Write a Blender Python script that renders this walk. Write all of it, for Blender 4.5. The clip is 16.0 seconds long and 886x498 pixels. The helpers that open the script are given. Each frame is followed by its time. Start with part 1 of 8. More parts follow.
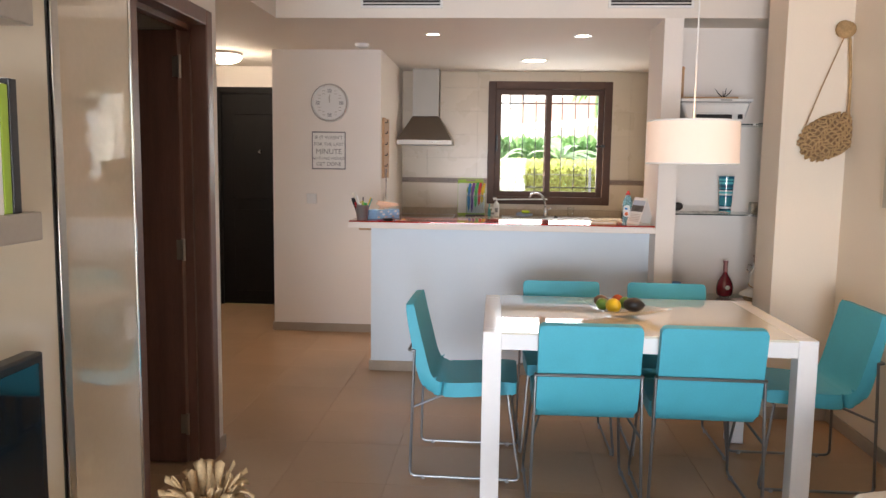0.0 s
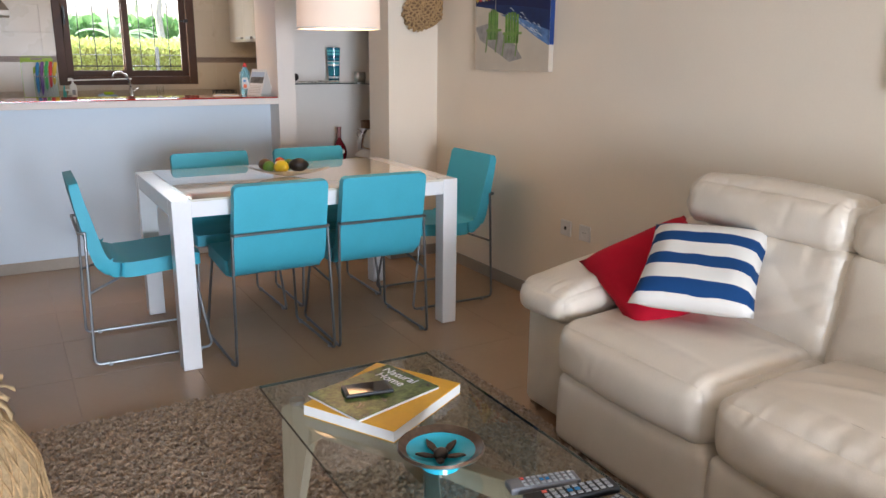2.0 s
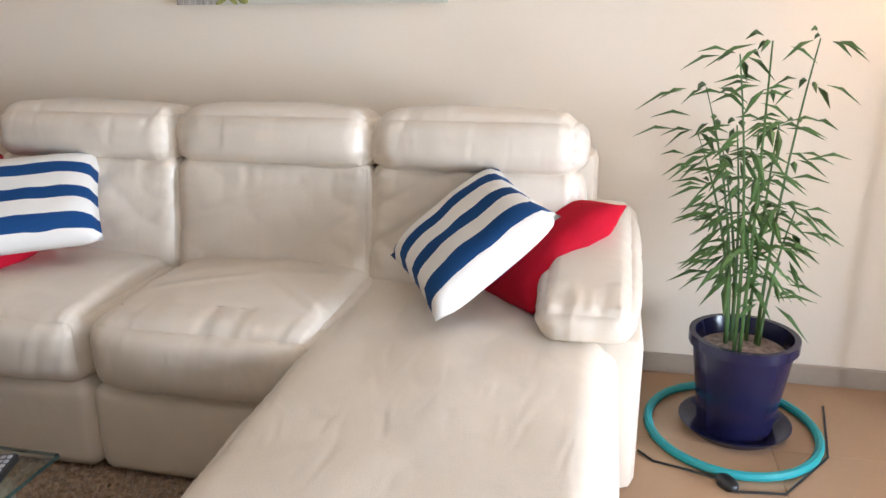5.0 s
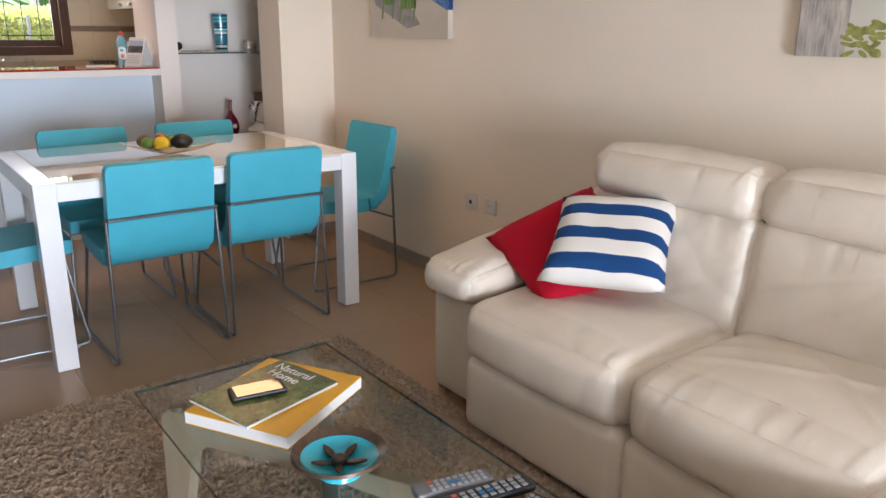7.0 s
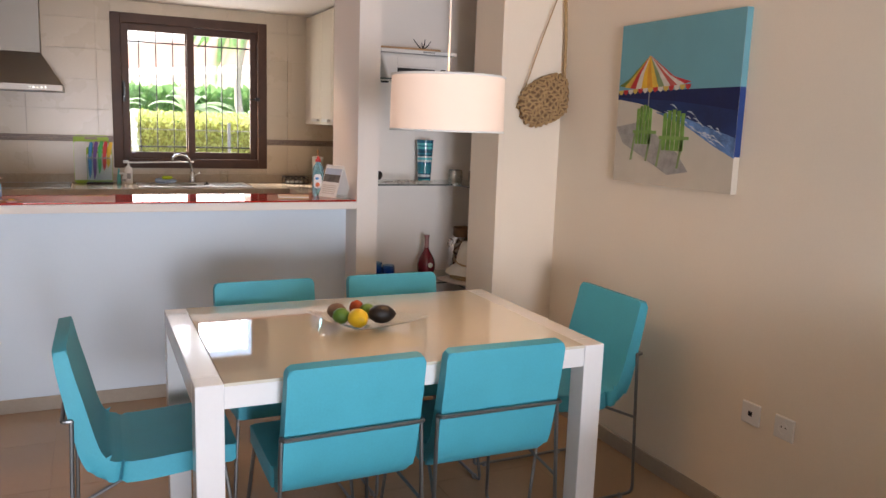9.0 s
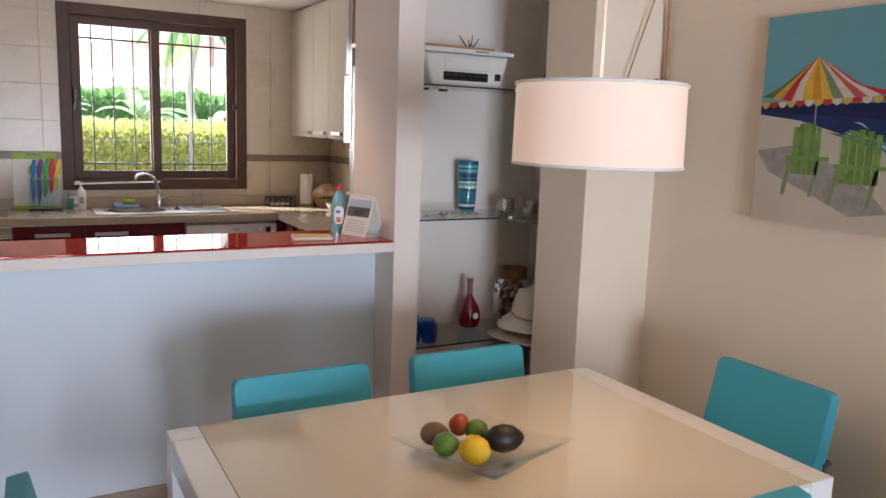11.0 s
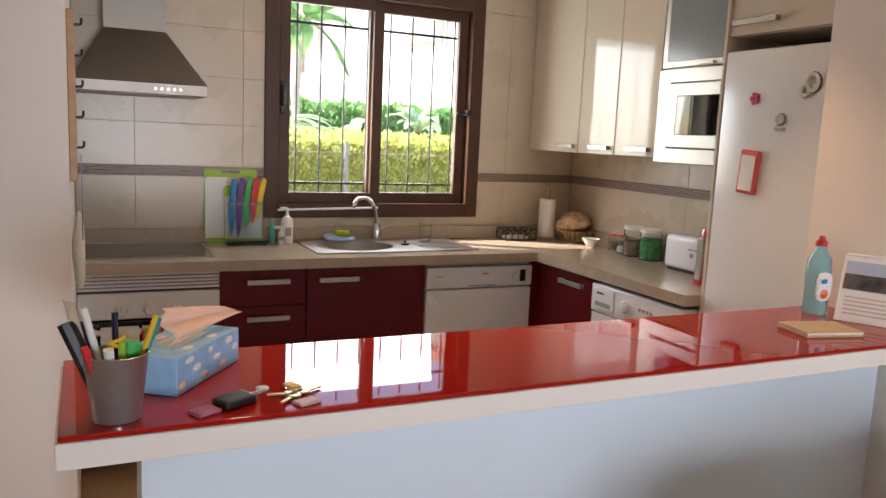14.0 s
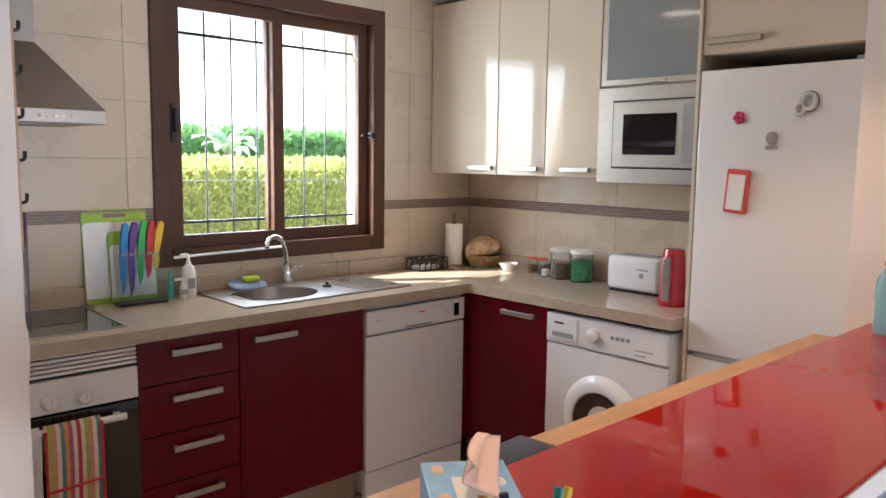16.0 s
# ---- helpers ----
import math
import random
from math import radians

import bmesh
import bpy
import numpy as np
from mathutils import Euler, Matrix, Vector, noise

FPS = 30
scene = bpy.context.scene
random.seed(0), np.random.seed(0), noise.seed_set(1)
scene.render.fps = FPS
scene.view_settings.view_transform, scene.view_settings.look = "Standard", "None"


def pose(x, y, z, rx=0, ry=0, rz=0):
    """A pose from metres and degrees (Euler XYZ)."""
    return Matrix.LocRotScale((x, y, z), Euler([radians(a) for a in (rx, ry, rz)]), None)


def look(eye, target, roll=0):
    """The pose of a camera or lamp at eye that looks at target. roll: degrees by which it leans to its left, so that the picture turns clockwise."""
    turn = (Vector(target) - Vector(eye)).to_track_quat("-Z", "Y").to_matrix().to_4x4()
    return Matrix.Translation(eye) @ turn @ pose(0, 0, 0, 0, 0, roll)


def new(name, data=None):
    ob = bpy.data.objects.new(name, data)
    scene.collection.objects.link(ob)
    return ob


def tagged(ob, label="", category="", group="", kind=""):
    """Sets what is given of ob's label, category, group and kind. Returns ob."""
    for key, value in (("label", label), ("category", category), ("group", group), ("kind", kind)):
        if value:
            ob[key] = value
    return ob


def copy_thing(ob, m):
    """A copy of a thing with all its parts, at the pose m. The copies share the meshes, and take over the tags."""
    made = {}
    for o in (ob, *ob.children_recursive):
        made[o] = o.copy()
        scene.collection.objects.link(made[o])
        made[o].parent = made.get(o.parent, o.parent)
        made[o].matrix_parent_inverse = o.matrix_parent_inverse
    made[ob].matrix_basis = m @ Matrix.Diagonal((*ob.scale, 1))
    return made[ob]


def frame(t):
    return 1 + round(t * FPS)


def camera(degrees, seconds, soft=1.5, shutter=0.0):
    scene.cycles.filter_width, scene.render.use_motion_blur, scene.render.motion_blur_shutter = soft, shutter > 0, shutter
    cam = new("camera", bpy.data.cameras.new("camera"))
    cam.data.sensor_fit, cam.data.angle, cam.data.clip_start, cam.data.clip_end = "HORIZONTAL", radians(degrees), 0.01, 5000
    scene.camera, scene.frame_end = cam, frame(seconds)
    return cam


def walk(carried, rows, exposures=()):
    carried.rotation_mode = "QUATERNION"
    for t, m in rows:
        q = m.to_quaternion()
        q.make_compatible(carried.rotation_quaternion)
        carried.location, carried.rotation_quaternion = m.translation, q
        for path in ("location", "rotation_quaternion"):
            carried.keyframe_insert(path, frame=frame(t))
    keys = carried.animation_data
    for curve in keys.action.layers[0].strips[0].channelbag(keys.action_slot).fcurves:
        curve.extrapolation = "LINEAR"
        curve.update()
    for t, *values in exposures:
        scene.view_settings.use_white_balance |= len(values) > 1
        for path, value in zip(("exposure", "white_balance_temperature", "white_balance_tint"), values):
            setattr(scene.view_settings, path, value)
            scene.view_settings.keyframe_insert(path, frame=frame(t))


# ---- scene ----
cam = camera(60.3, 16.0)
PATH = [
    (0, (1.734, 0.867, 1.426), (1.597, 2.85, 1.204), 0.8),
    (0.3, (1.559, 0.837, 1.425), (1.698, 2.817, 1.184), -0.1),
    (0.5, (1.472, 0.822, 1.425), (1.769, 2.781, 1.155), -0.1),
    (1, (1.364, 0.781, 1.422), (1.916, 2.673, 1.08), 0.7),
    (1.5, (1.26, 0.748, 1.403), (2.02, 2.555, 1.004), 0.3),
    (2, (1.128, 0.792, 1.317), (2.098, 2.471, 0.827), 0.5),
    (2.5, (1.066, 0.781, 1.272), (2.162, 2.355, 0.705), -0.1),
    (3, (1.056, 0.764, 1.227), (2.341, 2.165, 0.606), -1.5),
    (3.5, (1.074, 0.755, 1.221), (2.562, 1.931, 0.587), -1.2),
    (4, (1.131, 0.78, 1.2), (2.811, 1.676, 0.589), -0.7),
    (4.2, (1.138, 0.78, 1.195), (2.875, 1.565, 0.589), -0.5),
    (4.7, (1.142, 0.78, 1.2), (2.973, 1.288, 0.6), -0.4),
    (5.2, (1.142, 0.78, 1.215), (3.004, 1.159, 0.61), -0.4),
    (5.75, (1.138, 0.782, 1.23), (2.929, 1.416, 0.635), -0.4),
    (6.3, (1.13, 0.79, 1.245), (2.644, 1.96, 0.663), -0.4),
    (6.5, (1.129, 0.797, 1.256), (2.517, 2.116, 0.678), -0.3),
    (7, (1.244, 0.924, 1.293), (2.404, 2.455, 0.737), 0.5),
    (7.5, (1.403, 1.148, 1.338), (2.381, 2.826, 0.86), 1.7),
    (8, (1.408, 1.412, 1.395), (2.281, 3.174, 1.028), 1.8),
    (8.5, (1.397, 1.656, 1.438), (2.255, 3.435, 1.123), 1.6),
    (9, (1.454, 1.902, 1.46), (2.288, 3.691, 1.14), 2.0),
    (9.2, (1.45, 2.018, 1.469), (2.302, 3.798, 1.146), 2.3),
    (11.3, (1.372, 3.083, 1.513), (2.383, 4.783, 1.213), 1.7),
    (11.5, (1.331, 3.18, 1.504), (2.374, 4.86, 1.208), 1.7),
    (12, (1.283, 3.429, 1.492), (2.298, 5.123, 1.175), 1.7),
    (12.5, (1.254, 3.74, 1.485), (2.196, 5.477, 1.178), 2.3),
    (13, (1.12, 4.032, 1.486), (2.054, 5.776, 1.194), 2.0),
    (13.5, (0.927, 4.338, 1.498), (1.83, 6.099, 1.208), 1.6),
    (14, (0.813, 4.683, 1.479), (1.661, 6.471, 1.19), 2.6),
    (14.5, (0.702, 4.924, 1.511), (1.609, 6.685, 1.238), 3.3),
    (15, (0.531, 5.084, 1.509), (1.59, 6.763, 1.269), 2.7),
    (15.5, (0.363, 5.234, 1.517), (1.558, 6.821, 1.281), 1.5),
    (16, (0.343, 5.445, 1.505), (1.705, 6.891, 1.271), 0.8),
]
EXPOSURES = [(0, 2.05, 6900, 15), (1.5, 1.98, 6400, 13), (4, 2.0, 6150, 12), (6.5, 2.05, 6200, 13), (7.5, 2.1, 6550, 15), (9, 1.9, 6850, 18), (11.5, 1.85, 6250, 15), (13, 2.05, 6450, 18), (14, 1.9, 6700, 15), (14.5, 1.9, 6750, 15), (16, 2.25, 6000, 13)]
walk(cam, [(t, look(eye, target, roll)) for t, eye, target, roll in PATH], EXPOSURES)

# ---- world, sun, large lights ----
SUN_DIR = Vector((-0.62, 0.40, 0.68)).normalized()
world = bpy.data.worlds.new("world")
scene.world = world
world.use_nodes = True
wn = world.node_tree
sky = wn.nodes.new("ShaderNodeTexSky")
sky.sky_type = "NISHITA"
sky.sun_disc = False
sky.sun_elevation = math.asin(SUN_DIR.z)
sky.sun_rotation = math.atan2(SUN_DIR.x, SUN_DIR.y)
wn.links.new(sky.outputs[0], wn.nodes["Background"].inputs["Color"])
wn.nodes["Background"].inputs["Strength"].default_value = 0.15


def lamp(name, kind, m, power, colour, **props):
    data = bpy.data.lights.new(name, kind)
    data.energy, data.color = power, colour
    if kind == "AREA":
        data.shape, data.size, data.size_y = "RECTANGLE", props["size"], props["size_y"]
    elif kind == "SUN":
        data.angle = props["angle"]
    else:
        data.shadow_soft_size = props.get("radius", 0.03)
        if kind == "SPOT":
            data.spot_size, data.spot_blend = props["cone"], 0.6
    ob = new(name, data)
    ob.matrix_world = m
    return ob


lamp("sun", "SUN", look(SUN_DIR * 30, (0, 0, 0)), 4.5, (1.0, 0.94, 0.85), angle=0.01)
# sky light of the terrace opening behind the walker and of the kitchen window
lamp("terrace_skylight", "AREA", look((1.42, -3.2, 0.85), (1.85, 5.0, 1.0)), 122, (0.80, 0.88, 1.0), size=2.1, size_y=1.5)
lamp("kitchen_skylight", "AREA", look((2.24, 8.84, 1.65), (2.24, 5.0, 1.1)), 6.0, (0.92, 0.96, 1.0), size=0.95, size_y=0.9)

# ---- materials ----


def mat(name, colour, rough=0.5, metal=0.0, vary=0.08, scale=6.0, grain=60.0, bump=0.05, dist=0.002, coat=0.0, spec=0.5, emit=None, trans=0.0, ior=1.45, sheen=0.0, stretch=(1, 1, 1), rand=0.0, alpha=1.0):
    """Procedural surface: base colour with two scales of variation and fine relief."""
    m = bpy.data.materials.new(name)
    m.use_nodes = True
    t = m.node_tree
    b = t.nodes["Principled BSDF"]
    b.inputs["Roughness"].default_value = rough
    b.inputs["Metallic"].default_value = metal
    b.inputs["Coat Weight"].default_value = coat
    b.inputs["Coat Roughness"].default_value = 0.03
    b.inputs["Specular IOR Level"].default_value = spec
    b.inputs["Transmission Weight"].default_value = trans
    b.inputs["IOR"].default_value = ior
    b.inputs["Sheen Weight"].default_value = sheen
    b.inputs["Alpha"].default_value = alpha
    if emit:
        b.inputs["Emission Color"].default_value = (*emit[0], 1)
        b.inputs["Emission Strength"].default_value = emit[1]
    c0 = tuple(max(0, c * (1 - vary)) for c in colour)
    c1 = tuple(min(1, c * (1 + vary)) for c in colour)
    tc = t.nodes.new("ShaderNodeTexCoord")
    mp = t.nodes.new("ShaderNodeMapping")
    mp.inputs["Scale"].default_value = stretch
    t.links.new(tc.outputs["Object"], mp.inputs["Vector"])
    n1 = t.nodes.new("ShaderNodeTexNoise")
    n1.inputs["Scale"].default_value, n1.inputs["Detail"].default_value = scale, 5
    n2 = t.nodes.new("ShaderNodeTexNoise")
    n2.inputs["Scale"].default_value, n2.inputs["Detail"].default_value = grain, 3
    for n in (n1, n2):
        t.links.new(mp.outputs[0], n.inputs["Vector"])
    mx = t.nodes.new("ShaderNodeMix")
    mx.inputs["Factor"].default_value = 0.35
    t.links.new(n1.outputs["Fac"], mx.inputs["A"])
    t.links.new(n2.outputs["Fac"], mx.inputs["B"])
    ramp = t.nodes.new("ShaderNodeValToRGB")
    ramp.color_ramp.elements[0].position, ramp.color_ramp.elements[1].position = 0.3, 0.7
    ramp.color_ramp.elements[0].color, ramp.color_ramp.elements[1].color = (*c0, 1), (*c1, 1)
    t.links.new(mx.outputs["Result"], ramp.inputs["Fac"])
    last = ramp.outputs["Color"]
    if rand:
        oi = t.nodes.new("ShaderNodeObjectInfo")
        hs = t.nodes.new("ShaderNodeHueSaturation")
        mr = t.nodes.new("ShaderNodeMapRange")
        mr.inputs["To Min"].default_value, mr.inputs["To Max"].default_value = 1 - rand, 1 + rand
        t.links.new(oi.outputs["Random"], mr.inputs["Value"])
        t.links.new(mr.outputs["Result"], hs.inputs["Value"])
        t.links.new(last, hs.inputs["Color"])
        last = hs.outputs["Color"]
    t.links.new(last, b.inputs["Base Color"])
    if rough > 0.08:
        rr = t.nodes.new("ShaderNodeMapRange")
        rr.inputs["To Min"].default_value, rr.inputs["To Max"].default_value = rough * 0.85, min(1, rough * 1.15)
        t.links.new(n1.outputs["Fac"], rr.inputs["Value"])
        t.links.new(rr.outputs["Result"], b.inputs["Roughness"])
    if bump:
        bp = t.nodes.new("ShaderNodeBump")
        bp.inputs["Strength"].default_value, bp.inputs["Distance"].default_value = bump, dist
        t.links.new(n2.outputs["Fac"], bp.inputs["Height"])
        t.links.new(bp.outputs["Normal"], b.inputs["Normal"])
    return m


def pane_glass(name, tint, mirror_ior=1.45):
    """Clear pane: see-through with a mirror coat that follows the glancing angle."""
    m = bpy.data.materials.new(name)
    m.use_nodes = True
    t = m.node_tree
    out = t.nodes["Material Output"]
    tr = t.nodes.new("ShaderNodeBsdfTransparent")
    tr.inputs["Color"].default_value = (*tint, 1)
    gl = t.nodes.new("ShaderNodeBsdfGlossy")
    gl.inputs["Roughness"].default_value = 0.01
    fr = t.nodes.new("ShaderNodeFresnel")
    fr.inputs["IOR"].default_value = mirror_ior
    mx = t.nodes.new("ShaderNodeMixShader")
    t.links.new(fr.outputs[0], mx.inputs[0])
    t.links.new(tr.outputs[0], mx.inputs[1])
    t.links.new(gl.outputs[0], mx.inputs[2])
    t.links.new(mx.outputs[0], out.inputs["Surface"])
    return m


def creased(m):
    """Adds the longer soft creases of hide under the fine grain."""
    t = m.node_tree
    fine = next(n for n in t.nodes if n.type == "BUMP")
    tc = next(n for n in t.nodes if n.type == "TEX_COORD")
    mp = t.nodes.new("ShaderNodeMapping")
    mp.inputs["Scale"].default_value = (6.0, 15.0, 7.0)
    t.links.new(tc.outputs["Object"], mp.inputs["Vector"])
    ns = t.nodes.new("ShaderNodeTexNoise")
    ns.noise_type = "RIDGED_MULTIFRACTAL"
    ns.inputs["Scale"].default_value, ns.inputs["Detail"].default_value = 1.0, 2.5
    ns.inputs["Distortion"].default_value = 0.9
    t.links.new(mp.outputs[0], ns.inputs["Vector"])
    bp = t.nodes.new("ShaderNodeBump")
    bp.invert = True
    bp.inputs["Strength"].default_value, bp.inputs["Distance"].default_value = 0.30, 0.008
    t.links.new(ns.outputs["Fac"], bp.inputs["Height"])
    t.links.new(bp.outputs["Normal"], fine.inputs["Normal"])
    return m


def leafy(name, colour, through_share=0.5):
    """Thin leaf: part of the light passes through it."""
    m = mat(name, colour, 0.6, vary=0.35, scale=10)
    t = m.node_tree
    b = t.nodes["Principled BSDF"]
    tl = t.nodes.new("ShaderNodeBsdfTranslucent")
    t.links.new(b.inputs["Base Color"].links[0].from_socket, tl.inputs["Color"])
    mx = t.nodes.new("ShaderNodeMixShader")
    mx.inputs[0].default_value = through_share
    t.links.new(b.outputs[0], mx.inputs[1])
    t.links.new(tl.outputs[0], mx.inputs[2])
    t.links.new(mx.outputs[0], t.nodes["Material Output"].inputs["Surface"])
    return m


# copy of the white paint with blue terrace sky light mixed into its colour
WHITE_SKYLIT = mat("skylit_white_wall_paint", (0.70, 0.79, 0.87), 0.75, vary=0.02, scale=2, grain=120, bump=0.12)
WHITE = mat("white_wall_paint", (0.82, 0.76, 0.70), 0.75, vary=0.02, scale=2, grain=120, bump=0.12)
CREAM = mat("cream_wall_paint", (0.82, 0.725, 0.60), 0.75, vary=0.025, scale=2, grain=120, bump=0.15)
CEIL = mat("ceiling_paint", (0.75, 0.69, 0.62), 0.8, vary=0.02, scale=2, grain=90, bump=0.08)
FLOOR_TILE = mat("beige_floor_tile", (0.42, 0.272, 0.165), 0.24, vary=0.035, scale=3, grain=40, bump=0.02, rand=0.015)
GROUT = mat("floor_grout", (0.37, 0.245, 0.15), 0.7, vary=0.05, scale=20)
SKIRT = mat("beige_skirting_tile", (0.36, 0.30, 0.24), 0.35, vary=0.08, scale=8)
WALL_TILE = mat("cream_wall_tile", (0.53, 0.44, 0.325), 0.28, vary=0.04, scale=4, grain=70, bump=0.02, rand=0.02)
TILE_GROUT = mat("wall_tile_grout", (0.45, 0.38, 0.29), 0.8)
LISTEL = mat("brown_listel_tile", (0.25, 0.18, 0.14), 0.35, vary=0.15, scale=30)
DARKWOOD = mat("wenge_door_wood", (0.17, 0.088, 0.066), 0.36, vary=0.25, scale=3, grain=30, bump=0.06, stretch=(8, 8, 0.6))
ENTRY = mat("black_entry_door", (0.007, 0.006, 0.006), 0.55, vary=0.3, scale=4, stretch=(8, 8, 0.6), spec=0.2)
WINFRAME = mat("brown_aluminium", (0.072, 0.033, 0.018), 0.45, vary=0.2, scale=8, grain=120, bump=0.02, spec=0.3)
BRUSHED = mat("brushed_steel", (0.44, 0.41, 0.37), 0.36, 1.0, vary=0.06, scale=4, grain=200, bump=0.04, stretch=(1, 1, 25))
CHROME = mat("chrome", (0.75, 0.75, 0.75), 0.10, 1.0, vary=0.02, bump=0)
TUBE = mat("satin_grey_tube", (0.22, 0.225, 0.23), 0.42, 1.0, vary=0.05, bump=0)
TURQ = mat("turquoise_leatherette", (0.055, 0.40, 0.51), 0.55, vary=0.08, scale=7, grain=160, bump=0.25, dist=0.0015, sheen=0.03)
LACQ = mat("white_table_lacquer", (0.82, 0.82, 0.82), 0.22, vary=0.02, scale=3, bump=0.01, coat=0.3)
TABLEGLASS = mat("cream_backed_glass", (0.72, 0.69, 0.58), 0.03, vary=0.015, scale=2, bump=0, coat=1.0)
REDGLASS = mat("red_backed_glass", (0.36, 0.010, 0.005), 0.02, vary=0.04, scale=2, bump=0)
REDCAB = mat("dark_red_gloss_laminate", (0.115, 0.002, 0.006), 0.10, vary=0.08, scale=2, bump=0.004, spec=0.28)
CREAMCAB = mat("cream_gloss_laminate", (0.66, 0.585, 0.465), 0.06, vary=0.02, scale=2, bump=0.003, spec=0.5)
COUNTER = mat("beige_stone_worktop", (0.42, 0.34, 0.25), 0.14, vary=0.10, scale=40, grain=200, bump=0.01)
WHITEGOODS = mat("white_enamel", (0.78, 0.77, 0.75), 0.22, vary=0.02, scale=3, bump=0.01, coat=0.3)
PANELGLOSS = mat("beige_gloss_panel", (0.56, 0.47, 0.36), 0.04, vary=0.05, scale=1.5, bump=0.004, coat=1.0)
BLACK = mat("black_plastic", (0.012, 0.012, 0.013), 0.35, vary=0.2, scale=30)
BLACKGLASS = mat("black_glass", (0.008, 0.008, 0.009), 0.03, vary=0.1, bump=0, coat=0.6)
SCREEN = mat("dark_screen", (0.004, 0.010, 0.016), 0.05, vary=0.3, bump=0, coat=0.5)
LEATHER = creased(mat("cream_leather", (0.72, 0.635, 0.525), 0.31, vary=0.06, scale=6, grain=260, bump=0.30, dist=0.0012, coat=0.10))
RED = mat("red_cotton", (0.46, 0.006, 0.022), 0.85, vary=0.12, scale=12, grain=300, bump=0.3, spec=0.2)
WOOD = mat("light_wood", (0.45, 0.26, 0.13), 0.5, vary=0.2, scale=6, grain=40, stretch=(1, 6, 6))
BEECH = mat("pale_table_wood", (0.34, 0.285, 0.195), 0.45, vary=0.12, scale=5, grain=60, bump=0.05, stretch=(6, 6, 0.8))
STRAW = mat("woven_straw", (0.42, 0.27, 0.13), 0.8, vary=0.30, scale=40, grain=160, bump=0.5, dist=0.003)
PALESTRAW = mat("pale_raffia", (0.46, 0.32, 0.17), 0.8, vary=0.28, scale=35, grain=140, bump=0.5, dist=0.003)
CLEAR = pane_glass("clear_glass", (0.97, 0.98, 0.97))
TABLEPANE = pane_glass("table_pane_glass", (0.84, 0.89, 0.85), 1.62)
CLEARPASS = pane_glass("clear_glass_body", (0.96, 0.98, 0.97), 1.0001)
REALGLASS = mat("clear_tumbler_glass", (0.95, 0.97, 0.97), 0.02, vary=0, bump=0, trans=1.0, ior=1.3)
BLUEREAL = mat("blue_tumbler_glass", (0.06, 0.30, 0.80), 0.02, vary=0, bump=0, trans=1.0, ior=1.3)
BLUEPALE = mat("pale_blue_tumbler_glass", (0.35, 0.60, 0.95), 0.02, vary=0, bump=0, trans=1.0, ior=1.3)
FROST = mat("frosted_grey_glass", (0.22, 0.24, 0.25), 0.22, vary=0.12, scale=3, bump=0.0, coat=0.3)
GREENEDGE = mat("glass_edge", (0.030, 0.050, 0.042), 0.08, vary=0.1, bump=0, coat=0.5)
WINEGLASS = mat("dark_red_bottle_glass", (0.17, 0.005, 0.014), 0.04, vary=0.1, bump=0, coat=1.0)
PAPER = mat("white_paper", (0.80, 0.79, 0.76), 0.7, vary=0.03, scale=20)
SHADE = mat("white_lamp_fabric", (0.74, 0.64, 0.55), 0.8, vary=0.03, scale=6, grain=400, bump=0.3, emit=((1.0, 0.66, 0.48), 0.10))
BULB = mat("lit_bulb", (1, 0.9, 0.75), 0.5, vary=0, bump=0, emit=((1.0, 0.72, 0.42), 6.0))
HALLGLOW = mat("lit_opal_glass", (0.9, 0.88, 0.8), 0.3, vary=0, bump=0, emit=((1.0, 0.93, 0.80), 3.0))
SPOTGLOW = mat("lit_downlight", (0.9, 0.85, 0.75), 0.3, vary=0, bump=0, emit=((1.0, 0.80, 0.58), 4.0))


def plain(name, colour, rough=0.5, **k):
    return mat(name, colour, rough, vary=k.pop("vary", 0.08), **k)


GREY = plain("grey_plastic", (0.30, 0.30, 0.30))
LIME = plain("lime_green", (0.33, 0.50, 0.05))
BLUE = plain("bright_blue", (0.02, 0.22, 0.50))
PURPLE = plain("purple_plastic", (0.14, 0.05, 0.26))
GREEN = plain("green_plastic", (0.04, 0.42, 0.10))
YELLOW = plain("yellow_plastic", (0.75, 0.48, 0.03))
SCARLET = plain("scarlet_plastic", (0.60, 0.03, 0.03))
CORAL = plain("coral_red", (0.70, 0.10, 0.08))
SKYBLUE = plain("sky_blue_card", (0.28, 0.52, 0.78), vary=0.18, scale=14)
TEAL = plain("teal_rubber", (0.02, 0.30, 0.32))
NAVY = plain("navy_glaze", (0.012, 0.012, 0.045), 0.2)
OFFWHITE = plain("off_white_cloth", (0.72, 0.69, 0.62), 0.85, grain=250, bump=0.3)
PALEBLUE = plain("pale_blue_cloth", (0.32, 0.42, 0.60), 0.85, grain=200, bump=0.3)
BROWN = plain("brown_pottery", (0.16, 0.09, 0.055), 0.5, vary=0.3, scale=25)
LEAF = plain("bamboo_leaf", (0.07, 0.14, 0.035), 0.5, vary=0.25)
PINK = plain("pale_pink_tissue", (0.80, 0.55, 0.42), 0.85)
PINE = plain("pine_rack_wood", (0.42, 0.24, 0.11), 0.55, vary=0.2)
AVOCADO = plain("avocado_skin", (0.016, 0.012, 0.010), 0.45, grain=90, bump=0.4)
LIMEFRUIT = plain("lime_skin", (0.11, 0.22, 0.03), 0.4, grain=120, bump=0.3)
LEMON = plain("lemon_skin", (0.78, 0.50, 0.02), 0.4, grain=120, bump=0.3)

# ---- mesh helpers ----


def T(x=0, y=0, z=0):
    return Matrix.Translation((x, y, z))


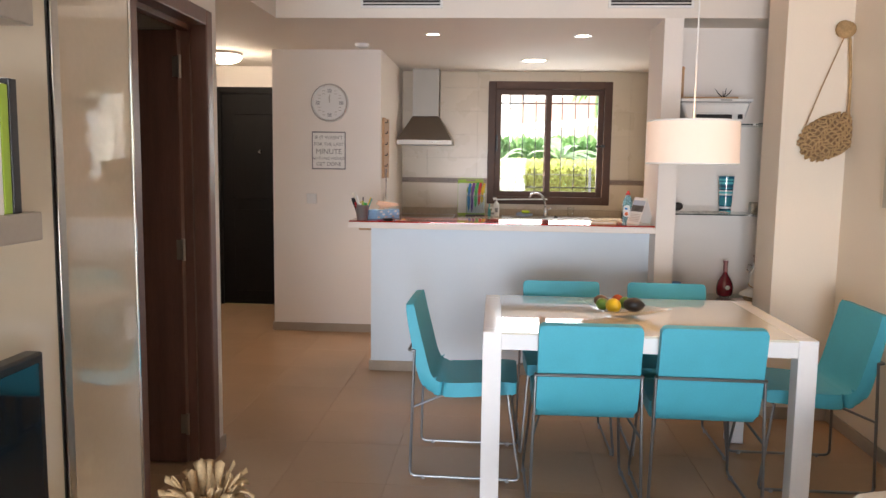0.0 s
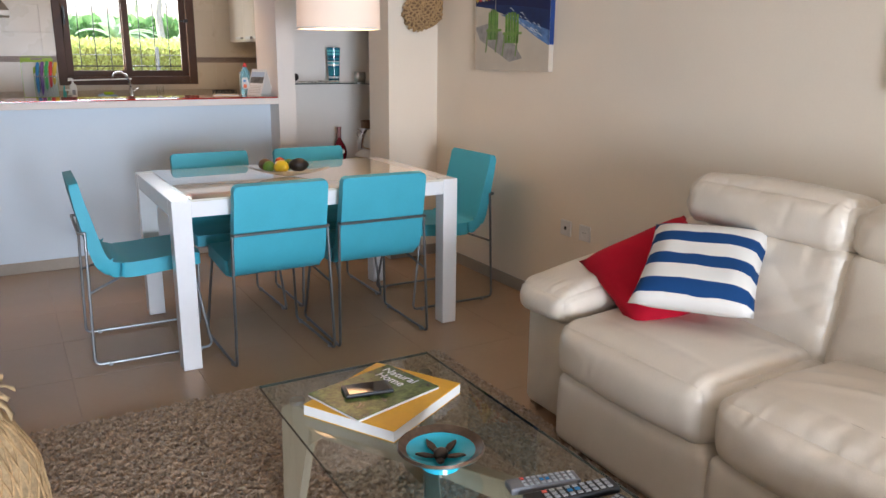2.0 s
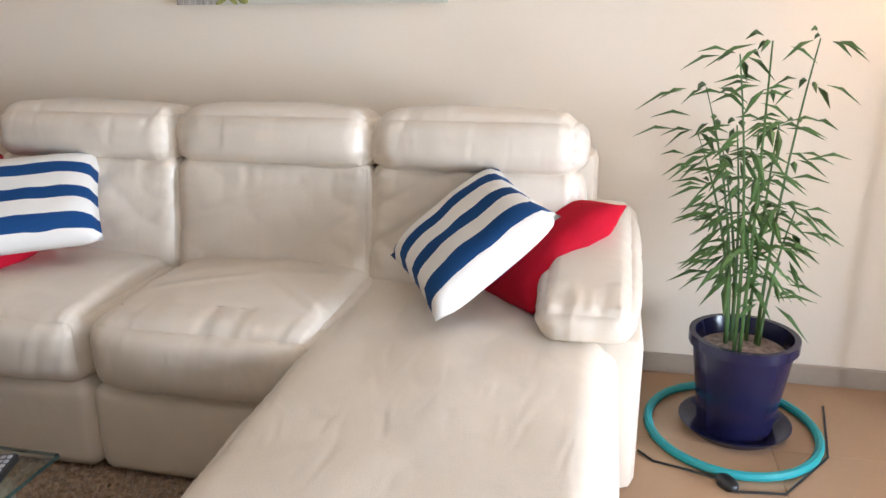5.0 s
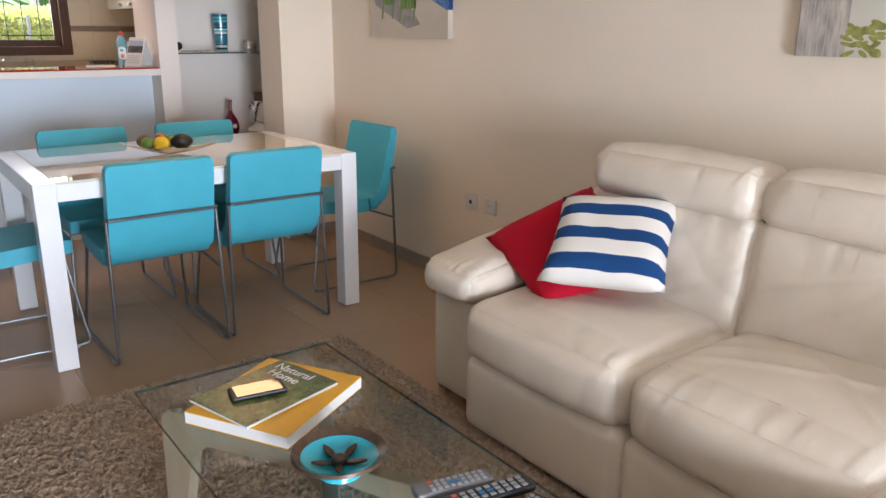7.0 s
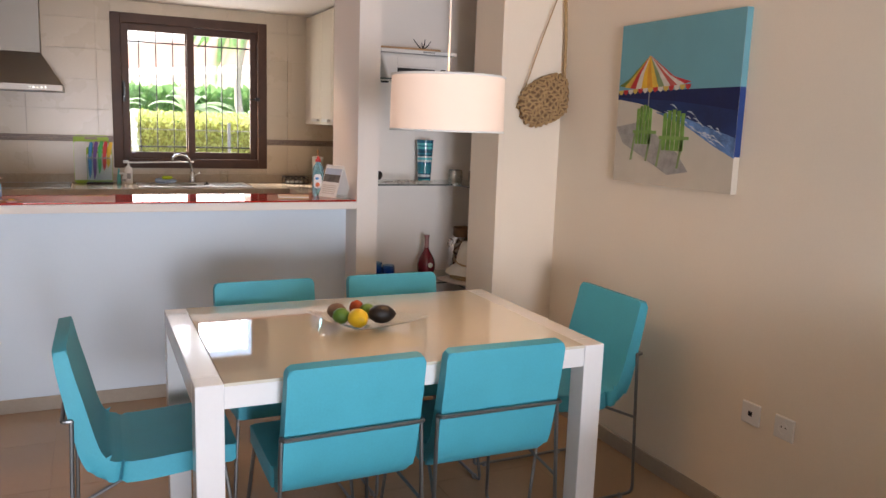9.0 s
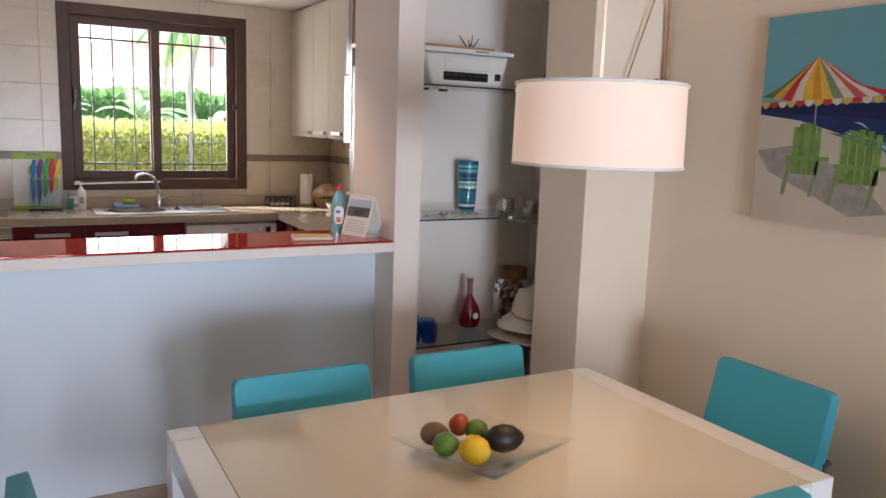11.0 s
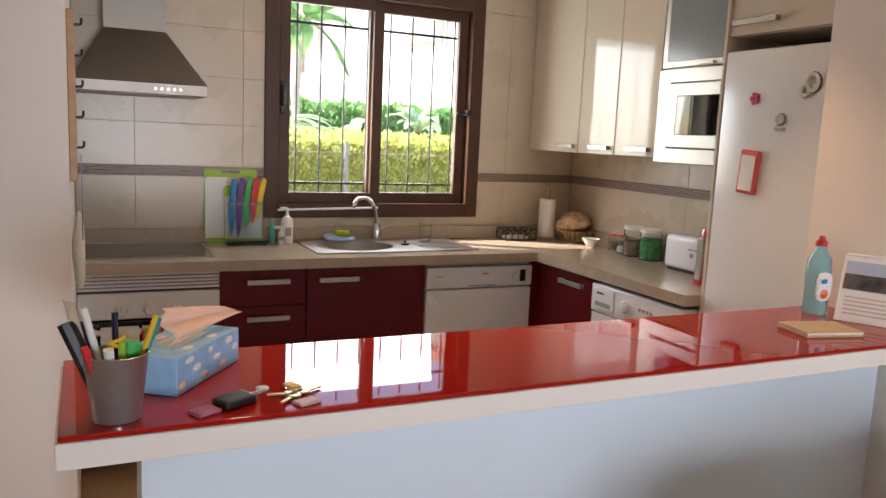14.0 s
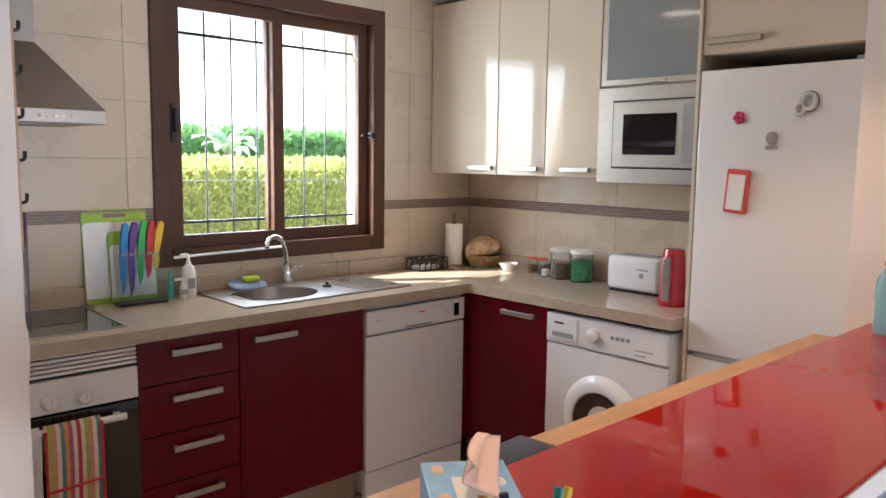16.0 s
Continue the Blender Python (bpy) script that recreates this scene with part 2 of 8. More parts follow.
def box(bm, x0, y0, z0, x1, y1, z1, bevel=0.0, seg=2):
    r = bmesh.ops.create_cube(bm, size=1, matrix=T((x0 + x1) / 2, (y0 + y1) / 2, (z0 + z1) / 2) @ Matrix.Diagonal((abs(x1 - x0), abs(y1 - y0), abs(z1 - z0), 1)))
    vs = r["verts"]
    if bevel:
        es = list({e for v in vs for e in v.link_edges})
        bmesh.ops.bevel(bm, geom=es, offset=bevel, segments=seg, affect="EDGES", profile=0.5)
    return bm


def lathe(bm, profile, x=0, y=0, z=0, n=24, m=None):
    """Turned body from (radius, height) pairs; a zero radius closes an end."""
    m = m or T(x, y, z)
    rings = []
    for r, h in profile:
        if r < 1e-5:
            rings.append([bm.verts.new(m @ Vector((0, 0, h)))])
        else:
            rings.append([bm.verts.new(m @ Vector((r * math.cos(a * 2 * math.pi / n), r * math.sin(a * 2 * math.pi / n), h))) for a in range(n)])
    for a, b in zip(rings, rings[1:]):
        for i in range(n):
            j = (i + 1) % n
            if len(a) == 1 and len(b) == 1:
                continue
            if len(a) == 1:
                bm.faces.new((a[0], b[j], b[i]))
            elif len(b) == 1:
                bm.faces.new((a[i], a[j], b[0]))
            else:
                bm.faces.new((a[i], a[j], b[j], b[i]))
    return bm


def rounded_path(pts, r=0.03, n=5):
    """Polyline with its inner corners rounded."""
    pts = [Vector(p) for p in pts]
    out = [pts[0]]
    for a, b, c in zip(pts, pts[1:], pts[2:]):
        d0, d1 = (a - b), (c - b)
        k = min(r, d0.length * 0.45, d1.length * 0.45)
        p0, p1 = b + d0.normalized() * k, b + d1.normalized() * k
        for i in range(n + 1):
            u = i / n
            out.append(p0 * (1 - u) ** 2 + b * 2 * u * (1 - u) + p1 * u * u)
    out.append(pts[-1])
    return out


def tube(bm, pts, r, n=8, r_end=None, closed=False):
    """Round tube along points."""
    pts = [Vector(p) for p in pts]
    rings = []
    up = Vector((0.13, 0.31, 0.94))
    for i, p in enumerate(pts):
        a, b = pts[max(0, i - 1)], pts[min(len(pts) - 1, i + 1)]
        if closed:
            a, b = pts[i - 1], pts[(i + 1) % len(pts)]
        d = (b - a).normalized()
        u = d.cross(up)
        if u.length < 0.05:
            u = d.cross(Vector((1, 0.2, 0)))
        u.normalize()
        v = d.cross(u).normalized()
        k = r if r_end is None else r + (r_end - r) * i / max(1, len(pts) - 1)
        rings.append([bm.verts.new(p + k * (math.cos(2 * math.pi * j / n) * u + math.sin(2 * math.pi * j / n) * v)) for j in range(n)])
    pairs = list(zip(rings, rings[1:])) + ([(rings[-1], rings[0])] if closed else [])
    for a, b in pairs:
        for j in range(n):
            k = (j + 1) % n
            bm.faces.new((a[j], a[k], b[k], b[j]))
    if not closed:
        bm.faces.new(rings[0][::-1])
        bm.faces.new(rings[-1])
    return bm


def prism(bm, outline, h0, h1, m=None, bevel=0.0):
    """Flat outline in x, y raised from h0 to h1, then moved by m."""
    m = m or Matrix()
    lo = [bm.verts.new(m @ Vector((x, y, h0))) for x, y in outline]
    hi = [bm.verts.new(m @ Vector((x, y, h1))) for x, y in outline]
    fs = [bm.faces.new(lo[::-1]), bm.faces.new(hi)]
    n = len(outline)
    for i in range(n):
        fs.append(bm.faces.new((lo[i], lo[(i + 1) % n], hi[(i + 1) % n], hi[i])))
    if bevel:
        es = list({e for f in fs[:2] for e in f.edges})
        bmesh.ops.bevel(bm, geom=es, offset=bevel, segments=2, affect="EDGES", profile=0.5)
    return bm


def pillow(bm, sx, sy, sz, power=4.0, n=18, m=None, wrinkle=0.0, seed=0.0):
    """Rounded cushion: a squashed superellipsoid with soft folds."""
    m = m or Matrix()

    def sgn(c, e):
        return math.copysign(abs(c) ** e, c)
    e = 2.0 / power
    rows = []
    for i in range(n + 1):
        a = -math.pi / 2 + math.pi * i / n
        row = []
        for j in range(2 * n):
            b = -math.pi + 2 * math.pi * j / (2 * n)
            p = Vector((sx / 2 * sgn(math.cos(a), e) * sgn(math.cos(b), e), sy / 2 * sgn(math.cos(a), e) * sgn(math.sin(b), e), sz / 2 * sgn(math.sin(a), e)))
            if wrinkle:
                q = Vector((p.x * 9 + seed, p.y * 9, p.z * 9 + seed * 2))
                p += wrinkle * noise.noise(q) * p.normalized()
            row.append(bm.verts.new(m @ p))
        rows.append(row)
    for a, b in zip(rows, rows[1:]):
        for j in range(2 * n):
            k = (j + 1) % (2 * n)
            bm.faces.new((a[j], a[k], b[k], b[j]))
    bmesh.ops.remove_doubles(bm, verts=bm.verts, dist=1e-5)
    return bm


def rbox(bm, dx, dy, dz, r, puff=0.01, gather=0.004, m=None, seed=0.0, n=30, shape=None):
    """Upholstered block: rounded edges, puffed faces, with gathers that run in from the seams."""
    m = m or Matrix()
    half = (dx / 2, dy / 2, dz / 2)
    verts = {}

    def vert(u):
        key = tuple(round(c, 5) for c in u)
        if key in verts:
            return verts[key]
        p = Vector([u[i] * half[i] for i in range(3)])
        q = Vector([max(-half[i] + r, min(half[i] - r, p[i])) for i in range(3)])
        d = p - q
        d = d.normalized() if d.length > 1e-9 else Vector((0, 0, 1))
        w = [max(0.0, 1 - abs(c) ** 2.4) for c in u]
        bulge = puff * (w[1] * w[2] * abs(d.x) + w[0] * w[2] * abs(d.y) + w[0] * w[1] * abs(d.z))
        g = 0.0
        for i in range(3):
            # distance from the edge on axis i; folds follow the two other axes
            e = half[i] - abs(p[i])
            others = [p[j] for j in range(3) if j != i]
            s = noise.noise(Vector((others[0] * 26 + seed, others[1] * 26 - seed, 3.7 * i)))
            g += (abs(s) * 2 - 0.5) * math.exp(-(e / 0.05) ** 2) * (1 - abs(d[i]))
        low = noise.noise(Vector((p.x * 5 + seed, p.y * 5, p.z * 5 + 2 * seed)))
        v = q + d * (r + bulge - gather * g + gather * 1.1 * low)
        if shape:
            v = shape(v, d)
        verts[key] = bm.verts.new(m @ v)
        return verts[key]

    def ease(i, k):
        t = -1 + 2 * i / k
        return math.sin(t * math.pi / 2) * 0.45 + t * 0.55
    cells = [max(6, int(n * (h / max(half)) ** 0.6)) for h in half]
    for ax in range(3):
        j, k = [i for i in range(3) if i != ax]
        for sg in (-1, 1):
            def at(a, b):
                u = [0, 0, 0]
                u[ax], u[j], u[k] = sg, ease(a, cells[j]), ease(b, cells[k])
                return vert(u)
            for a in range(cells[j]):
                for b in range(cells[k]):
                    bm.faces.new((at(a, b), at(a + 1, b), at(a + 1, b + 1), at(a, b + 1)))
    return bm


def part(name, bm, material, parent=None, label="", smooth=False):
    me = bpy.data.meshes.new(name)
    bmesh.ops.recalc_face_normals(bm, faces=bm.faces)
    bm.to_mesh(me)
    bm.free()
    for mm in material if isinstance(material, (list, tuple)) else (material,):
        me.materials.append(mm)
    if smooth:
        me.shade_smooth()
        if smooth != "all":
            me.set_sharp_from_angle(angle=radians(40))
    ob = new(name, me)
    ob.parent = parent
    if label:
        ob["label"] = label
    return ob


def B():
    return bmesh.new()


def slab_pane(name, dims, front, glass, parent, label=""):
    """A glass sheet whose front face carries the mirror coat, its other faces being clear."""
    ob = part(name, box(B(), *dims), (CLEARPASS, glass), parent, label)
    for f in ob.data.polygons:
        f.material_index = int(f.normal.dot(front) > 0.9)
    ob.visible_shadow = False
    return ob


def bx(name, material, parent, x0, y0, z0, x1, y1, z1, bevel=0.0, label=""):
    return part(name, box(B(), x0, y0, z0, x1, y1, z1, bevel), material, parent, label)


def thing(name, label, category, m=None, group=""):
    ob = new(name)
    ob.empty_display_size = 0.1
    ob.matrix_basis = m or Matrix()
    return tagged(ob, label, category, group)


def setting(ob, label, category):
    return tagged(ob, label, category, kind="structure")


def words(name, text, size, material, parent, m, depth=0.001, align="CENTER"):
    """Lettering in the built-in font, turned into a mesh."""
    cu = bpy.data.curves.new(name, "FONT")
    cu.body, cu.size, cu.extrude, cu.align_x, cu.align_y = text, size, depth, align, "CENTER"
    tmp = new(name, cu)
    me = bpy.data.meshes.new_from_object(tmp)
    bpy.data.objects.remove(tmp)
    me.materials.clear()
    me.materials.append(material)
    ob = new(name, me)
    ob.parent = parent
    ob.matrix_basis = m
    return ob

# ---- the large structure ----
WALL_E = 3.64      # inner face of the long living room wall
CLOCK_Y = 7.15     # face of the wall with the clock
KITCH_N = 8.573    # inner face of the window wall (tiles)
KITCH_E = 3.50
LOW = 2.34         # lowered ceiling
HIGH = 2.62        # living room ceiling
SOUTH = -1.3


def wall(name, material, boxes, label):
    bm = B()
    for b in boxes:
        box(bm, *b)
    return setting(part(name, bm, material), label, "wall")


floor = setting(bx("floor", GROUT, None, -1.3, SOUTH - 0.2, -0.12, 4.1, 8.8, -0.004), "beige stone-look floor tiles with thin joints", "floor")
wall_east = wall("wall_east", CREAM, [(WALL_E, SOUTH, 0, WALL_E + 0.2, 5.235, HIGH)], "cream painted long wall behind the sofa")
wall("wall_pillar", CREAM, [(3.289, 5.235, 0, 4.0, 5.53, HIGH)], "cream painted pillar between the niche and the long wall")
wall("wall_niche_side", WHITE, [(3.69, 5.53, 0, 4.0, 6.25, HIGH)], "white side wall of the shelf niche")
wall("wall_niche_back", WHITE, [(2.868, 6.14, 0, 3.69, 6.25, LOW)], "white back wall of the shelf niche")
wall("wall_partition", WHITE, [(2.75, 5.795, 0, 2.868, 6.25, LOW)], "white end wall between the breakfast bar and the niche")
wall("wall_kitchen_east", TILE_GROUT, [(KITCH_E + 0.008, 6.25, 0, 4.0, 8.581, LOW)], "cream tiled kitchen wall behind the wall cabinets")
wall_north = wall("wall_north", TILE_GROUT, [
    (0.2, 8.581, 0, 1.66, 8.85, LOW), (2.82, 8.581, 0, 4.0, 8.85, LOW),
    (1.66, 8.581, 0, 2.82, 8.85, 1.06), (1.66, 8.581, 2.22, 2.82, 8.85, LOW)], "cream tiled kitchen wall round the window")
wall("wall_clock", WHITE, [(-0.13, CLOCK_Y, 0, 0.774, 8.581, LOW)], "white painted wall with the clock")
wall("wall_bar", WHITE_SKYLIT, [(0.89, 5.985, 0, 2.75, 6.12, 1.0)], "white painted low wall under the breakfast bar")
wall("wall_hall_end", WHITE, [(-1.2, 8.25, 2.14, -0.13, 8.45, LOW), (-1.2, 8.25, 0, -1.02, 8.45, 2.14)], "white hall wall round the entry door")
wall("wall_hall_west", WHITE, [(-1.3, 4.3, 0, -1.18, 8.45, LOW)], "white hall wall")
wall_west = wall("wall_west", WHITE, [
    (0.28, 4.31, 0, 0.40, 4.46, HIGH), (0.28, 3.62, 2.04, 0.40, 4.31, HIGH),
    (0.28, SOUTH, 0, 0.40, 3.62, HIGH)], "white wall with the dark wooden door")
wall("wall_bedroom", WHITE, [(-1.3, 2.4, 0, -1.18, 4.3, HIGH), (-1.18, 2.3, 0, 0.28, 2.4, HIGH), (-1.18, 4.32, 0, 0.28, 4.44, HIGH)], "white walls of the room behind the open door")
wall_south = wall("wall_south", WHITE, [
    (0.28, SOUTH - 0.2, 0, 0.60, SOUTH, HIGH), (2.45, SOUTH - 0.2, 0, 3.84, SOUTH, HIGH), (0.60, SOUTH - 0.2, 2.25, 2.45, SOUTH, HIGH)], "white wall round the terrace opening")

ceil = setting(bx("ceiling_living", CEIL, None, 0.28, SOUTH - 0.2, HIGH, 4.0, 5.795, HIGH + 0.15), "white plaster ceiling of the living room", "ceiling")
setting(bx("ceiling_bedroom", CEIL, None, -1.3, 2.3, HIGH, 0.28, 4.44, HIGH + 0.15), "white plaster ceiling of the side room", "ceiling")
bm = box(B(), 0.30, 5.795, LOW, 4.0, 8.85, HIGH + 0.15)
box(bm, -1.3, 4.46, LOW, 0.30, 8.85, HIGH + 0.15)
setting(part("ceiling_lowered", bm, CEIL), "lowered white ceiling over the kitchen and hall", "ceiling")


def skirting(name, x0, y0, x1, y1):
    return setting(bx(name, SKIRT, None, x0, y0, 0, x1, y1, 0.07, 0.003), "beige tile skirting along the wall", "baseboard")


skirting("baseboard_east", WALL_E - 0.012, SOUTH, WALL_E, 5.223)
skirting("baseboard_pillar", 3.289, 5.223, WALL_E, 5.235)
skirting("baseboard_bar", 0.878, 5.973, 2.75, 5.985)
skirting("baseboard_bar_end", 0.878, 5.985, 0.89, 6.12)
skirting("baseboard_clock", -0.13, CLOCK_Y - 0.012, 0.774, CLOCK_Y)
skirting("baseboard_clock_side", -0.142, CLOCK_Y - 0.012, -0.13, 8.25)
skirting("baseboard_west", 0.40, 4.37, 0.412, 4.46)
skirting("baseboard_west_end", 0.28, 4.46, 0.412, 4.472)

# ---- windows and doors ----


def kitchen_window():
    w = setting(thing("window_1", "", ""), "brown aluminium sliding kitchen window, closed", "window")
    x0, x1, z0, z1, y = 1.635, 2.85, 1.035, 2.245, 8.575
    bm = B()
    f = 0.075
    for b in ((x0, y - 0.02, z0, x0 + f, y + 0.08, z1), (x1 - f, y - 0.02, z0, x1, y + 0.08, z1),
              (x0 + f, y - 0.02, z1 - f, x1 - f, y + 0.08, z1), (x0 + f, y - 0.02, z0, x1 - f, y + 0.08, z0 + f)):
        box(bm, *b, 0.004)
    part("window_frame", bm, WINFRAME, w)
    for a, b, yy in ((x0 + f, 2.262, y + 0.0), (2.196, x1 - f, y + 0.036)):
        bm = B()
        s, t0, t1 = 0.055, z0 + f, z1 - f
        for q in ((a, yy, t0, a + s, yy + 0.032, t1), (b - s, yy, t0, b, yy + 0.032, t1), (a + s, yy, t1 - s, b - s, yy + 0.032, t1), (a + s, yy, t0, b - s, yy + 0.032, t0 + s)):
            box(bm, *q, 0.003)
        sash = part("sash", bm, WINFRAME, w)
        slab_pane("pane", (a + s, yy + 0.013, t0 + s, b - s, yy + 0.017, t1 - s), Vector((0, -1, 0)), CLEAR, sash)
    bm = box(B(), 1.712, y - 0.022, 1.56, 1.735, y + 0.004, 1.72, 0.004)
    box(bm, 1.716, y - 0.05, 1.60, 1.731, y - 0.018, 1.70, 0.005)
    part("handle", bm, BLACK, w, "black pull handle")
    bm = box(B(), 2.752, y - 0.03, 1.605, 2.79, y + 0.0, 1.635, 0.004)
    box(bm, 2.70, y - 0.026, 1.612, 2.76, y - 0.016, 1.624, 0.002)
    part("latch", bm, BLACK, w)
    # window grille outside
    g = tagged(thing("window_grille", "", ""), "dark iron bars outside the kitchen window", "grille")
    n = 9
    for i in range(n):
        gx = 1.72 + i * (2.78 - 1.72) / (n - 1)
        part("bar", tube(B(), [(gx, 8.80, 1.10), (gx, 8.80, 2.16)], 0.0048, 6), BLACK, g)
    for zz in (1.20, 2.05):
        part("rail", box(B(), 1.66, 8.793, zz - 0.006, 2.82, 8.807, zz + 0.006), BLACK, g)
    r = tagged(part("roller_rod", tube(B(), [(1.70, 8.535, 1.078), (2.24, 8.535, 1.090)], 0.006, 8), PAPER), "thin white rod across the window's lower frame", "rod")
    return w


kitchen_window()
sill = setting(part("window_sill", box(B(), 1.66, 8.66, 1.03, 2.82, 8.90, 1.062, 0.004), WHITE), "white outer window sill", "sill")


def terrace_window():
    w = setting(thing("window_2", "", ""), "wide brown aluminium terrace door with clear glass", "window")
    y = SOUTH - 0.12
    bm = B()
    for b in ((0.60, y, 0, 0.67, y + 0.08, 2.25), (2.38, y, 0, 2.45, y + 0.08, 2.25), (0.67, y, 2.18, 2.38, y + 0.08, 2.25), (0.67, y, 0, 2.38, y + 0.08, 0.05), (1.57, y, 0.05, 1.63, y + 0.08, 2.18)):
        box(bm, *b, 0.003)
    part("window_frame", bm, WINFRAME, w)
    for a, b in ((0.67, 1.57), (1.63, 2.38)):
        slab_pane("pane", (a, y + 0.036, 0.05, b, y + 0.044, 2.18), Vector((0, 1, 0)), CLEAR, w)


terrace_window()


def entry_door():
    d = setting(thing("door_1", "", ""), "black panelled entry door, closed", "door")
    x0, x1, y = -1.02, -0.13, 8.25
    bx("leaf", ENTRY, d, x0 + 0.05, y + 0.01, 0.005, x1, y + 0.05, 2.08, 0.003)
    bm = box(B(), x0, y - 0.012, 0, x0 + 0.05, y + 0.1, 2.14, 0.003)
    box(bm, x0 + 0.05, y - 0.012, 2.08, x1, y + 0.1, 2.14, 0.003)
    part("door_frame", bm, ENTRY, d)
    for z0, z1 in ((0.14, 0.95), (1.05, 1.88)):
        bx("panel", ENTRY, d, x0 + 0.17, y + 0.002, z0, x1 - 0.14, y + 0.012, z1, 0.005)
    part("peephole", lathe(B(), [(0.0, 0.0), (0.012, 0.0), (0.018, 0.006), (0.018, 0.012)], m=T(-0.58, y + 0.002, 1.52) @ pose(0, 0, 0, 90)), CHROME, d)
    bm = tube(B(), rounded_path([(-0.20, y + 0.01, 1.05), (-0.20, y - 0.05, 1.05), (-0.32, y - 0.05, 1.05)], 0.02), 0.009)
    part("door_handle", bm, CHROME, d, "chrome lever handle")
    tagged(part("green_note", box(B(), -0.42, y - 0.005, 1.545, -0.33, y, 1.615, 0.001), LIME), "lime green paper note stuck on the entry door", "note")


entry_door()


def room_door():
    """Dark door, swung open into the side room."""
    d = setting(thing("door_2", "", ""), "dark brown wooden door, standing open", "door")
    bm = B()
    for b in ((0.262, 3.56, 0, 0.418, 3.63, 2.10), (0.262, 4.30, 0, 0.418, 4.37, 2.10), (0.262, 3.63, 2.03, 0.418, 4.30, 2.10)):
        box(bm, *b, 0.006)
    part("door_frame", bm, DARKWOOD, d)
    bm = box(B(), 0.30, 4.275, 0, 0.345, 4.30, 2.03, 0.002)
    box(bm, 0.30, 3.63, 2.005, 0.345, 4.275, 2.03, 0.002)
    part("door_stop", bm, DARKWOOD, d)
    leaf = part("leaf", box(B(), -0.36, 4.233, 0.012, 0.308, 4.272, 2.0, 0.003), DARKWOOD, d)
    for z in (0.20, 1.02, 1.84):
        bm = tube(B(), [(0.318, 4.228, z - 0.05), (0.318, 4.228, z + 0.05)], 0.008, 8)
        box(bm, 0.285, 4.2285, z - 0.045, 0.314, 4.2325, z + 0.045)
        part("hinge", bm, BRUSHED, leaf, "steel hinge")


room_door()

# ---- ceiling fittings ----
for i, (x, y) in enumerate(((1.26, 6.40), (2.32, 6.45), (2.04, 7.75))):
    big = i == 2
    r = 0.10 if big else 0.045
    d = thing("downlight", "recessed ceiling downlight, switched on", "light", T(x, y, LOW), "kitchen downlights")
    part("ring", lathe(B(), [(r, 0.001), (r + 0.018, 0.0), (r + 0.016, -0.006), (r, -0.004)], n=28), WHITEGOODS, d, smooth=True)
    part("lens", lathe(B(), [(r, -0.002), (0, -0.003)], n=28), SPOTGLOW, d)
    lamp("downlight_beam", "SPOT", look((x, y, LOW - 0.03), (x, y, 0)), 1.3 if big else 7.0, (1.0, 0.66, 0.38), radius=0.6 * r, cone=2.0 if big else 1.5)
d = thing("hall_ceiling_light", "round opal glass ceiling light, switched on", "light", T(-0.6, 7.35, LOW))
part("base", lathe(B(), [(0, 0), (0.15, 0), (0.15, -0.02), (0.14, -0.025)], n=32), BRUSHED, d, smooth=True)
part("shade", lathe(B(), [(0.14, -0.02), (0.145, -0.035), (0.12, -0.07), (0.06, -0.09), (0, -0.095)], n=32), HALLGLOW, d, smooth=True)
lamp("hall_light_bulb", "POINT", T(-0.6, 7.35, LOW - 0.14), 3.2, (1.0, 0.9, 0.75), radius=0.08)
tagged(part("smoke_detector", lathe(B(), [(0, -0.03), (0.03, -0.03), (0.05, -0.02), (0.055, 0)], 0.67, 6.85, LOW, 24), WHITEGOODS, smooth=True), "small round white smoke detector on the ceiling", "detector")
for x0 in (0.85, 2.40):
    g = thing("air_vent", "white slotted air conditioning vent in the soffit", "vent", T(x0, 5.795, 2.40), "soffit vents")
    bm = B()
    for b in ((0, -0.012, 0, 0.52, 0, 0.015), (0, -0.012, 0.105, 0.52, 0, 0.12), (0, -0.012, 0.015, 0.015, 0, 0.105), (0.505, -0.012, 0.015, 0.52, 0, 0.105)):
        box(bm, *b, 0.002)
    part("frame", bm, WHITEGOODS, g)
    bx("backing", BLACK, g, 0.015, -0.003, 0.015, 0.505, -0.0005, 0.105)
    for k in range(4):
        part("slat", box(B(), 0.015, -0.012, 0.026 + 0.022 * k, 0.505, -0.004, 0.032 + 0.022 * k), WHITEGOODS, g)

# ---- breakfast bar ----
t = thing("breakfast_bar_top", "white breakfast bar slab topped with glossy red glass", "worktop")
bx("slab", WHITE, t, 0.768, 5.797, 1.0, 2.75, 6.18, 1.04, 0.003)
bx("back_edge", WOOD, t, 0.768, 6.18, 0.955, 2.75, 6.335, 0.99, 0.003, "pale wooden rear edge")
bx("glass_sheet", REDGLASS, t, 0.772, 5.80, 1.0405, 2.748, 6.18, 1.0485, 0.0015, "red back-painted glass")

# ---- dining table ----


